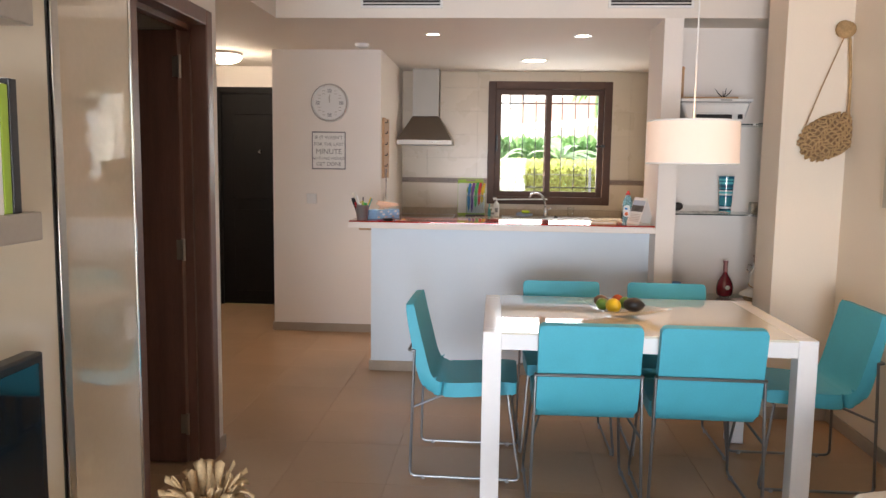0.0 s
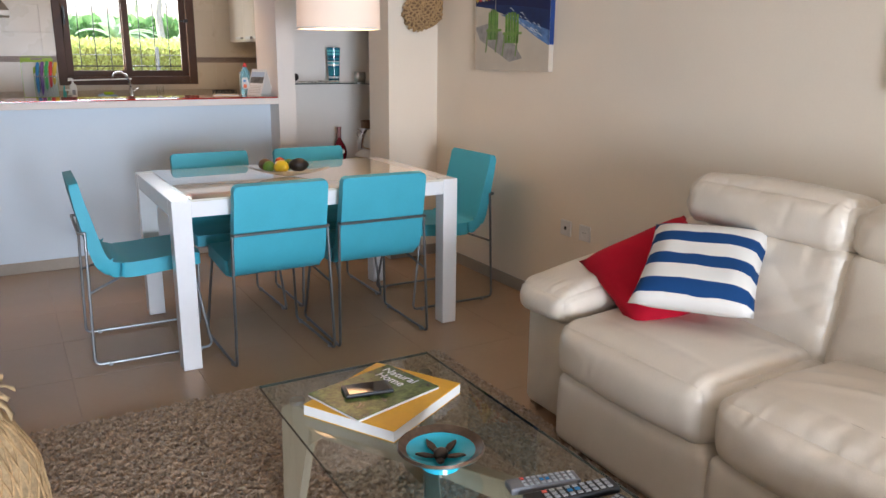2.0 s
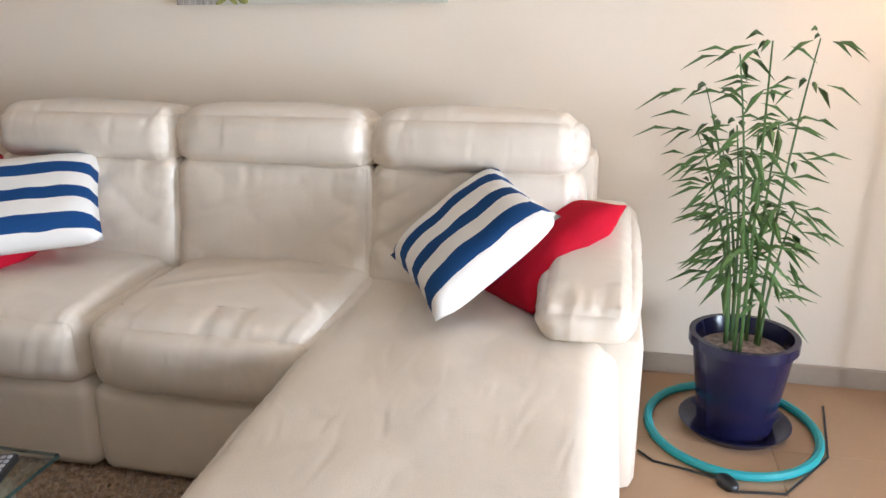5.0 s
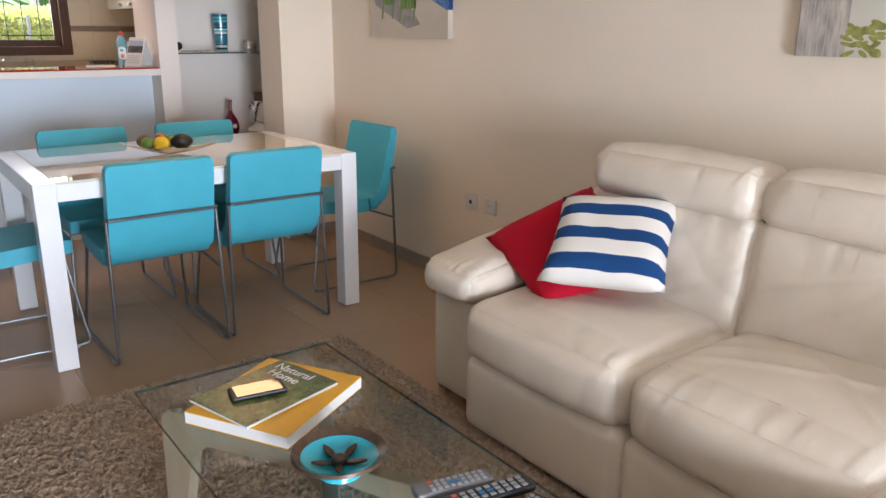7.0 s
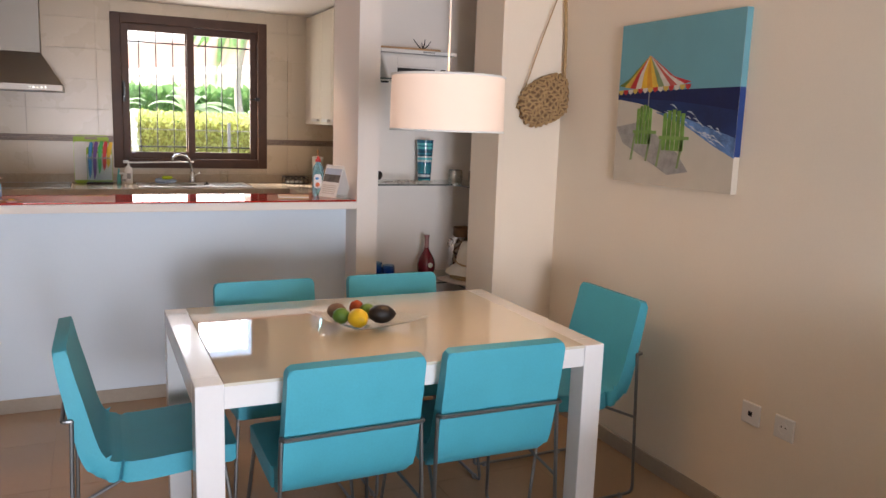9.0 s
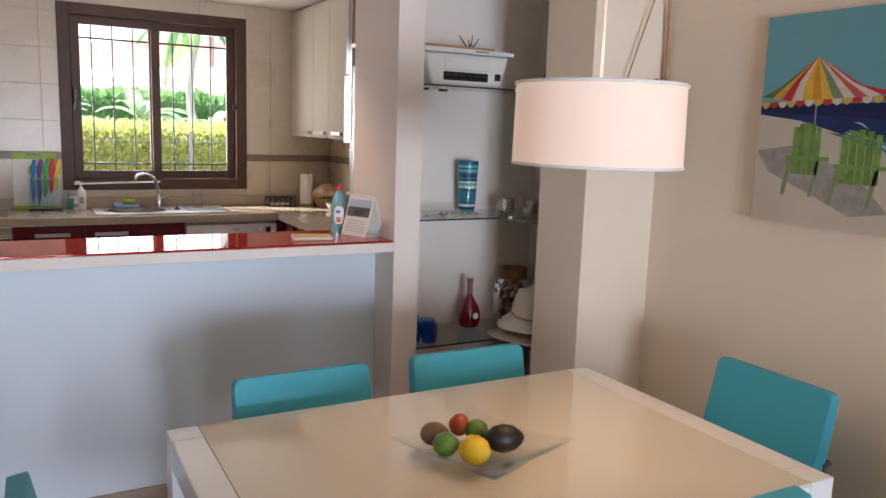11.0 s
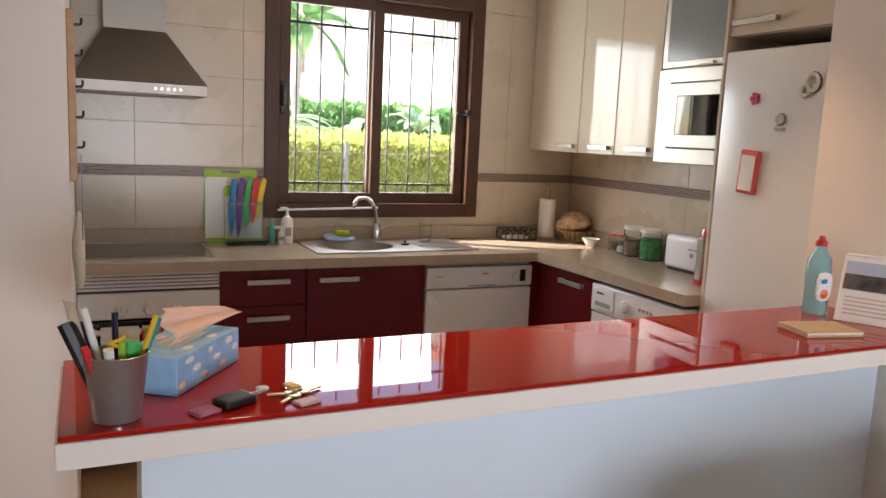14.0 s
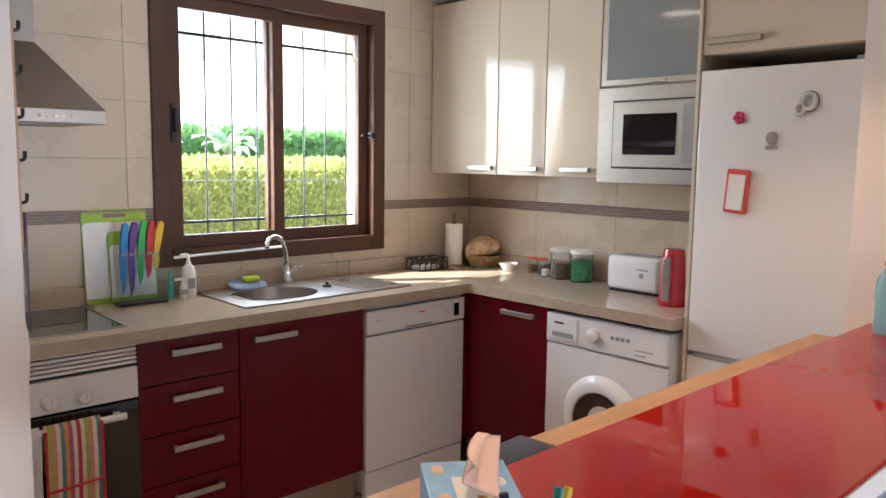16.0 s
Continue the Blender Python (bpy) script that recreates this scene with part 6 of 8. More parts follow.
pen_cup()
t = thing("tissue_box", "blue tissue box with cloud print, tissue pulled out", "tissue box", pose(0.960, 6.038, BT, 0, 0, 54))
bx("box", SKYBLUE, t, -0.109, -0.055, 0, 0.109, 0.055, 0.063, 0.002)
rnd = random.Random(17)
for k in range(9):
    part("cloud", pillow(B(), rnd.uniform(0.018, 0.032), 0.003, rnd.uniform(0.009, 0.014), 2.2, 6, T(-0.092 + 0.023 * k, -0.0545, 0.014 + 0.018 * (k * 2 % 3))), PAPER if k % 3 else PINK, t, "printed pale cloud", smooth="all")
for k in range(5):
    part("cloud", pillow(B(), 0.03, 0.018, 0.003, 2.2, 6, T(-0.085 + 0.042 * k, 0.036 - 0.072 * (k % 2), 0.0625)), PAPER if k % 2 else PINK, t, smooth="all")
bx("slot_film", PAPER, t, -0.055, -0.022, 0.0632, 0.055, 0.022, 0.0645)
# folded sheet that leans out along the box
bm = B()
rows = []
for i in range(11):
    u = i / 10
    row = []
    for j in range(9):
        v = j / 8 - 0.5
        w = 0.075 * (1 - u) ** 0.6 + 0.008
        fold = (0.05 * v + 0.016 * math.sin(v * 11 + 1.2 * u)) * (1 - 0.55 * u)
        row.append(bm.verts.new((-0.045 + 0.172 * u + 0.25 * v * w, -0.042 * u ** 1.4 + fold, 0.058 + 0.03 * u + (w * (v + 0.5)) * (1 - 0.35 * u) * 0.8)))
    rows.append(row)
for a, b in zip(rows, rows[1:]):
    for j in range(8):
        bm.faces.new((a[j], a[j + 1], b[j + 1], b[j]))
ob = part("tissue", bm, PINK, t, "pale tissue sticking out", smooth="all")
so = ob.modifiers.new("thickness", "SOLIDIFY")
so.thickness = 0.0015

k = thing("car_key", "black car key fob with pink tag", "key", pose(1.02, 5.86, BT, 0, 0, -62))
bx("fob", BLACK, k, -0.02, -0.03, 0, 0.02, 0.03, 0.014, 0.005)
part("blade", tube(B(), [(0, 0.03, 0.007), (0, 0.052, 0.007)], 0.004, 6), CHROME, k)
bx("tag", plain("pink_tag", (0.35, 0.10, 0.18)), k, -0.016, -0.075, 0, 0.016, -0.035, 0.006, 0.002)
k = thing("key_bunch", "bunch of brass keys with yellow tag", "keys", pose(1.125, 5.87, BT, 0, 0, 20))
for a in (10, 75, 150, 205):
    m = pose(0, 0, 0.002, 0, 0, a)
    kk = part("key", prism(B(), [(0.012, -0.004), (0.05, -0.003), (0.05, 0.003), (0.012, 0.004)], 0, 0.0025, m), plain("brass", (0.50, 0.36, 0.16), 0.3, metal=1.0), k)
    part("bow", lathe(B(), [(0, 0.0035), (0.011, 0.0035), (0.011, 0), (0, 0)], m=m @ T(0.012, 0, 0), n=12), plain("brass_bow", (0.50, 0.36, 0.16), 0.3, metal=1.0), kk)
bx("yellow_tag", YELLOW, k, 0.0, 0.018, 0.003, 0.02, 0.05, 0.008, 0.003)
bx("photo_tag", plain("photo_tag", (0.45, 0.30, 0.30)), k, -0.03, -0.052, 0.0, 0.01, -0.025, 0.005, 0.002)
tagged(part("small_coin", lathe(B(), [(0, 0.004), (0.011, 0.004), (0.011, 0), (0, 0)], 1.075, 5.915, BT, 16), PAPER, smooth=True), "small white round token on the bar", "token")
n = thing("notebook", "cream paper notebook lying on the bar", "notebook", pose(2.44, 5.935, BT, 0, 0, -12))
bx("cover", plain("cream_cover", (0.62, 0.46, 0.26)), n, -0.08, -0.055, 0, 0.08, 0.055, 0.006, 0.001)
bx("page_block", PAPER, n, -0.078, -0.053, 0.006, 0.078, 0.053, 0.011, 0.001)
bx("top_sheet", plain("kraft_sheet", (0.60, 0.44, 0.24)), n, -0.08, -0.055, 0.0112, 0.08, 0.055, 0.0135, 0.001)
w = thing("detergent_bottle", "clear blue washing-up liquid bottle with red cap", "bottle", T(2.62, 6.10, BT))
part("body", lathe(B(), [(0, 0), (0.030, 0), (0.033, 0.008), (0.031, 0.06), (0.033, 0.11), (0.030, 0.15), (0.014, 0.178), (0.012, 0.188), (0, 0.188)], n=24), mat("clear_aqua_liquid", (0.42, 0.80, 0.90), 0.05, vary=0.03, bump=0, trans=0.75, ior=1.33), w, smooth=True)
part("cap", lathe(B(), [(0, 0.215), (0.007, 0.213), (0.009, 0.202), (0.015, 0.198), (0.016, 0.186), (0, 0.186)], n=16), SCARLET, w, smooth=True)
part("label_patch", pillow(B(), 0.046, 0.010, 0.080, 3.0, 10, T(-0.010, -0.0290, 0.078) @ pose(0, 0, 0, 0, 0, -20)), PAPER, w, "white and orange printed label", smooth="all")
part("label_mark", pillow(B(), 0.028, 0.010, 0.030, 2.2, 10, T(-0.0105, -0.0305, 0.060) @ pose(0, 0, 0, 0, 0, -20)), plain("orange_print", (0.70, 0.16, 0.05), 0.4, vary=0.5, scale=60), w, smooth="all")
part("label_bar", box(B(), -0.024, -0.0355, 0.088, 0.002, -0.0335, 0.100, 0.001), BLUE, w)
c = thing("desk_calendar", "tent-shaped white desk calendar with a landscape photo", "calendar", pose(2.685, 5.985, BT, 0, 0, -66))
for s in (-1, 1):
    m = T(0, s * 0.056, 0) @ pose(0, 0, 0, s * 18.5, 0, 0)
    part("panel", box(B(), -0.072, -0.001, 0, 0.072, 0.001, 0.178), PAPER, c).matrix_basis = m
part("binding", tube(B(), [(-0.066, 0, 0.170), (0.066, 0, 0.170)], 0.004, 8), PAPER, c)
m = T(0, -0.056, 0) @ pose(0, 0, 0, -18.5, 0, 0)
part("photo_sky", box(B(), -0.064, -0.0032, 0.128, 0.064, -0.0014, 0.162), plain("photo_sky", (0.42, 0.50, 0.62), 0.35), c).matrix_basis = m
part("photo", box(B(), -0.064, -0.0030, 0.086, 0.064, -0.0013, 0.134), mat("landscape_photo", (0.10, 0.09, 0.085), 0.35, vary=0.9, scale=14, grain=40, bump=0), c).matrix_basis = m
for k in range(5):
    part("date_row", box(B(), -0.055, -0.0022, 0.02 + k * 0.011, 0.055, -0.0012, 0.024 + k * 0.011), plain("pale_print", (0.55, 0.50, 0.45)), c).matrix_basis = m
bx("base_card", PAPER, c, -0.072, -0.056, 0, 0.072, 0.056, 0.001)
tb = thing("tablet_case", "dark tablet in a pink case on the bar's rear edge", "tablet", pose(1.30, 6.285, 0.9905, 0, 0, 4))
bx("case", plain("pink_case", (0.55, 0.08, 0.15)), tb, -0.08, -0.045, 0, 0.06, 0.045, 0.004, 0.001)
bx("screen", NAVY, tb, -0.04, -0.045, 0.0042, 0.09, 0.045, 0.010, 0.002)

# ---- shelf niche ----
SH = (1.70, 1.133, 0.571)
for i, z in enumerate(SH):
    s = thing("glass_shelf", "L-shaped clear glass shelf in the niche", "shelf", group="niche shelves")
    slab_pane("long_pane", (2.869, 5.80, z - 0.008, 3.689, 6.139, z), Vector((0, 0, 1)), TABLEPANE, s)
    slab_pane("short_pane", (3.335, 5.531, z - 0.008, 3.689, 5.798, z), Vector((0, 0, 1)), TABLEPANE, s)
    bm = box(B(), 2.869, 5.7975, z - 0.0075, 3.335, 5.7995, z - 0.0005)
    box(bm, 3.3325, 5.531, z - 0.0075, 3.3345, 5.7975, z - 0.0005)
    part("polished_edge", bm, GREENEDGE, s, "dark green glass edge")
    bx("clip", PAPER, s, 3.32, 5.79, z - 0.010, 3.345, 5.803, z + 0.003, 0.002)
    for x, y in ((2.95, 5.95), (3.06, 5.98), (3.55, 5.62)):
        part("lamp_socket", lathe(B(), [(0, -0.018), (0.022, -0.018), (0.022, -0.009), (0, -0.009)], x, y, z, 14), BLACK, s) if i == 0 else None


def mixed_shells():
    """Shell colours that differ from piece to piece."""
    m = mat("mixed_shells", (0.3, 0.2, 0.12), 0.45, vary=0.3, scale=60)
    t = m.node_tree
    ge = t.nodes.new("ShaderNodeNewGeometry")
    rp = t.nodes.new("ShaderNodeValToRGB")
    rp.color_ramp.interpolation = "CONSTANT"
    el = rp.color_ramp.elements
    el[0].color, el[1].color, el[1].position = (0.16, 0.085, 0.045, 1), (0.42, 0.29, 0.17, 1), 0.3
    for p, c in ((0.55, (0.26, 0.13, 0.07, 1)), (0.72, (0.60, 0.50, 0.38, 1)), (0.88, (0.20, 0.17, 0.08, 1))):
        e = el.new(p)
        e.color = c
    t.links.new(ge.outputs["Random Per Island"], rp.inputs["Fac"])
    t.links.new(rp.outputs[0], t.nodes["Principled BSDF"].inputs["Base Color"])
    return m


MIXSHELL = mixed_shells()


def printer():
    p = thing("printer", "white inkjet printer on the top glass shelf", "printer", pose(3.095, 5.955, SH[0], 0, 0, 0))
    bm = box(B(), -0.215, -0.13, 0.0, 0.215, 0.15, 0.135, 0.02, 4)
    for v in bm.verts:
        v.co.x *= 0.80 + 0.20 * v.co.z / 0.135
    part("body", bm, WHITEGOODS, p, smooth=True)
    bx("lid", WHITEGOODS, p, -0.222, -0.15, 0.135, 0.222, 0.155, 0.155, 0.006)
    bx("front_flap", WHITEGOODS, p, -0.12, -0.134, 0.066, 0.11, -0.128, 0.120, 0.004)
    bx("output_slot", BLACK, p, -0.12, -0.1335, 0.022, 0.10, -0.129, 0.058, 0.002)
    for k in range(6):
        part("roller", lathe(B(), [(0, 0.012), (0.007, 0.012), (0.007, -0.012), (0, -0.012)], m=T(-0.10 + 0.036 * k, -0.134, 0.037) @ pose(0, 0, 0, 0, 90), n=10), BLACK, p)
    bx("card_slot", BLACK, p, 0.135, -0.1335, 0.03, 0.165, -0.129, 0.06, 0.002)
    bx("logo_bar", GREY, p, 0.02, -0.1515, 0.142, 0.09, -0.1495, 0.15)
    g = thing("wooden_tray", "orange wooden board lying on the printer", "board", T(3.06, 5.93, SH[0] + 0.1552))
    bx("board", WOOD, g, -0.19, -0.10, 0, 0.17, 0.12, 0.012, 0.003)
    bx("upright_post", WOOD, g, -0.155, 0.06, 0.012, -0.130, 0.085, 0.20, 0.004)
    part("post_knob", pillow(B(), 0.034, 0.034, 0.03, 2.5, 8, T(-0.1425, 0.0725, 0.205)), WOOD, g, smooth="all")
    a = thing("antler_ornament", "small dark twig-shaped ornament on the board", "ornament", T(3.17, 5.95, SH[0] + 0.1675))
    for dx, dz in ((-0.05, 0.06), (0.0, 0.045), (0.055, 0.055), (0.02, 0.065)):
        part("twig", tube(B(), [(0, 0, 0.002), (dx * 0.6, 0, dz * 0.5), (dx, 0.01, dz)], 0.004, 6, 0.002), AVOCADO, a)


printer()


def wicker(x, y, z, r, h, label, name):
    b = thing(name, label, "basket", T(x, y, z))
    n = 8
    for k in range(n):
        rr = r * (0.85 + 0.25 * math.sin(math.pi * (k + 0.6) / n))
        pts = [((rr + 0.004 * (-1) ** a) * math.cos(a * math.pi / 20), (rr + 0.004 * (-1) ** a) * 0.8 * math.sin(a * math.pi / 20), 0.006 + k * h / n) for a in range(40)]
        part("weave_ring", tube(B(), pts, 0.006, 5, closed=True), STRAW, b)
    part("base", lathe(B(), [(0, 0), (r * 0.85, 0), (r * 0.85, 0.006), (0, 0.006)], n=18), STRAW, b)
    for s in (-0.3, 0.3):
        part("handle_loop", tube(B(), [(r * 0.7 * math.cos(a), s * r + 0.03 * math.sin(a), h * 0.9 + 0.065 * math.sin(a)) for a in [math.pi * i / 12 for i in range(13)]], 0.004, 6), STRAW, b)


wicker(3.50, 5.69, SH[0], 0.085, 0.075, "little wicker basket with loop handles on the top shelf", "wicker_basket")


def vase():
    v = thing("tall_vase", "turquoise and white banded glass vase", "vase", T(3.25, 6.055, SH[1]))
    glaze = [plain("vase_glaze", c, 0.12, coat=0.6, vary=0.35, scale=40) for c in ((0.02, 0.09, 0.14), (0.62, 0.70, 0.70), (0.03, 0.24, 0.32), (0.10, 0.48, 0.52), (0.02, 0.14, 0.24))]
    rnd = random.Random(12)
    zs, last = [0.0], -1
    while zs[-1] < 0.225:
        zs.append(zs[-1] + rnd.uniform(0.006, 0.017))
    zs[-1] = 0.235
    for k, (z0, z1) in enumerate(zip(zs, zs[1:])):
        last = rnd.choice([i for i in range(5) if i != last])
        r0, r1 = 0.038 + 0.051 * z0, 0.038 + 0.051 * z1
        part("band", lathe(B(), [(r0, z0), (r1, z1 - 0.0003)] if k else [(0, 0), (r0, 0), (r1, z1 - 0.0003)], n=24), glaze[last], v, smooth=True)
    part("lip", lathe(B(), [(0.050, 0.235), (0.0505, 0.238), (0.046, 0.236), (0.042, 0.05)], n=24), plain("vase_lip", (0.03, 0.2, 0.25), 0.12), v, smooth=True)


vase()
MERC = mat("textured_silver_glass", (0.50, 0.47, 0.42), 0.18, 0.8, vary=0.35, scale=60, grain=140, bump=0.8, dist=0.004)
for x, y in ((3.415, 5.97), (3.495, 5.865), (3.545, 5.755)):
    c = thing("candle_holder", "square textured silver glass candle holder", "candle holder", T(x, y, SH[1]), "silver candle holders")
    bm = lathe(B(), [(0, 0), (0.030, 0), (0.036, 0.006), (0.0375, 0.030), (0.0365, 0.066), (0.034, 0.071), (0.032, 0.068), (0.032, 0.010), (0, 0.009)], n=40)
    for q in bm.verts:
        a = math.atan2(q.co.y, q.co.x)
        k = (abs(math.cos(a)) ** 5 + abs(math.sin(a)) ** 5) ** -0.2
        k *= 1 + 0.022 * math.sin(q.co.z * 420 + 3 * math.sin(9 * a))
        q.co.x *= k * 0.94
        q.co.y *= k * 0.94
    part("cup", bm, MERC, c, smooth="all")
    part("candle", lathe(B(), [(0, 0.0095), (0.026, 0.0095), (0.026, 0.028), (0, 0.026)], n=18), PAPER, c, "white tea light")
rnd = random.Random(3)
bm = B()
for k in range(46):
    a = T(rnd.uniform(2.90, 3.24), rnd.uniform(5.82, 5.93), SH[1] + 0.008) @ pose(0, 0, 0, rnd.uniform(-20, 20), rnd.uniform(-20, 20), rnd.uniform(0, 360))
    s = rnd.uniform(0.012, 0.026)
    bmesh.ops.create_icosphere(bm, subdivisions=1, radius=s / 2, matrix=a @ Matrix.Diagonal((1.3, 0.9, 0.6, 1)))
tagged(part("sea_shells", bm, plain("shells", (0.50, 0.45, 0.38), 0.4, vary=0.5, scale=60), smooth="all"), "scattered small shells and pebbles on a glass shelf", "shells", kind="stuff")
tagged(part("dark_figurine", pillow(B(), 0.07, 0.03, 0.05, 2.4, 10, T(2.92, 5.96, SH[1] + 0.04), 0.02, 1.0), AVOCADO, smooth="all"), "small dark curved ornament on the middle shelf", "ornament")
wb = thing("rose_bottle", "round dark red glass bottle with long neck", "bottle", T(3.265, 6.02, SH[2]))
part("body", lathe(B(), [(0, 0.0), (0.030, 0.0), (0.046, 0.010), (0.054, 0.036), (0.055, 0.066), (0.047, 0.100), (0.031, 0.130), (0.018, 0.150), (0.0135, 0.165), (0.0125, 0.225), (0.015, 0.228), (0.015, 0.240), (0, 0.240)], n=32), WINEGLASS, wb, smooth=True)
part("neck_foil", lathe(B(), [(0.0145, 0.166), (0.0138, 0.225), (0.0165, 0.228), (0.0165, 0.242), (0, 0.242)], n=18), plain("rose_foil", (0.36, 0.16, 0.15), 0.3, metal=0.4), wb, "dull pink neck foil", smooth=True)
part("label_seal", lathe(B(), [(0, 0.004), (0.015, 0.003), (0.015, 0)], m=T(0.004, -0.0545, 0.068) @ pose(0, 0, 0, 96, 0, 4), n=18), PAPER, wb, "round white label")
ur = thing("shell_urn", "brown glass urn filled with shells and corks", "urn", T(3.52, 6.03, SH[2]))
part("glass_body", lathe(B(), [(0, 0), (0.088, 0), (0.096, 0.012), (0.098, 0.165), (0.086, 0.200), (0.066, 0.222), (0.064, 0.268), (0.070, 0.275)], n=32), CLEAR, ur, "clear glass jar wall", smooth=True)
part("collar", lathe(B(), [(0.066, 0.224), (0.069, 0.228), (0.069, 0.266), (0.074, 0.272), (0.070, 0.279), (0.060, 0.276), (0.060, 0.228)], n=28), plain("brown_collar", (0.22, 0.12, 0.06), 0.5, vary=0.2, scale=30), ur, "brown band round the neck", smooth=True)
rnd = random.Random(8)
bm = B()
for k in range(210):
    a, z = rnd.uniform(0, 6.28), rnd.uniform(0.012, 0.20)
    rr = (0.076 if z < 0.165 else 0.058) * math.sqrt(rnd.uniform(0.35, 1.0))
    m = T(rr * math.cos(a), rr * math.sin(a), z) @ pose(0, 0, 0, rnd.uniform(0, 360), rnd.uniform(0, 360), rnd.uniform(0, 360))
    bmesh.ops.create_icosphere(bm, subdivisions=1, radius=rnd.uniform(0.009, 0.016), matrix=m @ Matrix.Diagonal((1.3, 0.9, 0.7, 1)))
tagged(part("shell_filling", bm, MIXSHELL, ur, "mixed brown and cream shells and corks", smooth="all"), kind="stuff")
for s in (-1, 1):
    part("handle", tube(B(), [(s * 0.075, 0, 0.20), (s * 0.105, 0, 0.215), (s * 0.11, 0, 0.185), (s * 0.095, 0, 0.165)], 0.007, 6), CHROME, ur)


def hat():
    h = thing("straw_hat", "white straw hat with brown band, on a wider hat", "hat", pose(3.43, 5.735, SH[2] + 0.070, 8, -6, 20), "stacked summer hats")
    bm = B()
    prof = [(0.150, 0.0), (0.140, 0.010), (0.112, 0.030), (0.096, 0.048), (0.093, 0.09), (0.089, 0.135), (0.076, 0.165), (0.050, 0.178), (0.02, 0.172), (0, 0.160)]
    lathe(bm, prof, n=60)
    rnd = random.Random(2)
    for v in bm.verts:
        rr, a = math.hypot(v.co.x, v.co.y), math.atan2(v.co.y, v.co.x)
        if rr > 0.105:
            v.co.z += 0.016 * math.sin(2 * a + 0.5)
        if rr > 0.148:
            v.co.x *= 1 + rnd.uniform(-0.03, 0.05)
            v.co.y *= 1 + rnd.uniform(-0.03, 0.05)
        if v.co.z > 0.12:
            v.co.z -= 0.03 * math.exp(-((v.co.x - 0.01) / 0.03) ** 2)
            v.co.x += 0.012
    part("crown", bm, OFFWHITE, h, "white woven crown with frayed brim", smooth="all")
    part("band", tube(B(), [(0.097 * math.cos(a * 0.2618), 0.097 * math.sin(a * 0.2618), 0.057) for a in range(24)], 0.005, 6, closed=True), PALESTRAW, h, "twisted brown cord band")
    for s in (-1, 1):
        part("bow_loop", tube(B(), [(-0.02 * s - 0.02, -0.099, 0.057), (-0.03 * s - 0.02, -0.118, 0.038), (-0.015 * s - 0.02, -0.130, 0.018)], 0.004, 6), PALESTRAW, h)
    h2 = thing("straw_hat", "wide pale sun hat with brown band under another hat", "hat", pose(3.42, 5.745, SH[2] + 0.004, 0, 0, 0), "stacked summer hats")
    bm = B()
    lathe(bm, [(0.185, 0.010), (0.19, 0.014), (0.15, 0.012), (0.105, 0.022), (0.095, 0.055), (0.09, 0.075), (0, 0.08)], n=40)
    for v in bm.verts:
        rr = math.hypot(v.co.x, v.co.y)
        if rr > 0.12:
            v.co.z += 0.008 * math.sin(2 * math.atan2(v.co.y, v.co.x) + 1)
    part("brim", bm, plain("blush_straw", (0.62, 0.52, 0.45), 0.85, grain=200, bump=0.3), h2, smooth="all")
    for k in range(3):
        part("band", tube(B(), [((0.108 - 0.005 * k) * math.cos(a * 0.2618), (0.108 - 0.005 * k) * math.sin(a * 0.2618), 0.030 + 0.013 * k) for a in range(24)], 0.007, 6, closed=True), STRAW, h2)


hat()
for x, y, s in ((2.905, 5.90, 1.0), (2.965, 5.86, 1.0), (2.93, 5.98, 1.1), (2.99, 5.93, 1.0)):
    g = part("blue_tumbler", lathe(B(), [(0, 0.022), (0.033, 0.022), (0.0365, 0.045), (0.034, 0.088), (0.032, 0.088), (0.034, 0.045), (0.031, 0.026), (0, 0.026)], n=22), BLUEPALE, smooth=True)
    part("foot", lathe(B(), [(0, 0), (0.029, 0), (0.033, 0.0215), (0, 0.0215)], n=22), BLUEREAL, g, "thick blue glass foot", smooth=True)
    g.matrix_basis = T(x, y, SH[2]) @ Matrix.Scale(s, 4)
    tagged(g, "glass tumbler with a blue tinted foot on the lowest shelf", "glass", "blue tumblers")


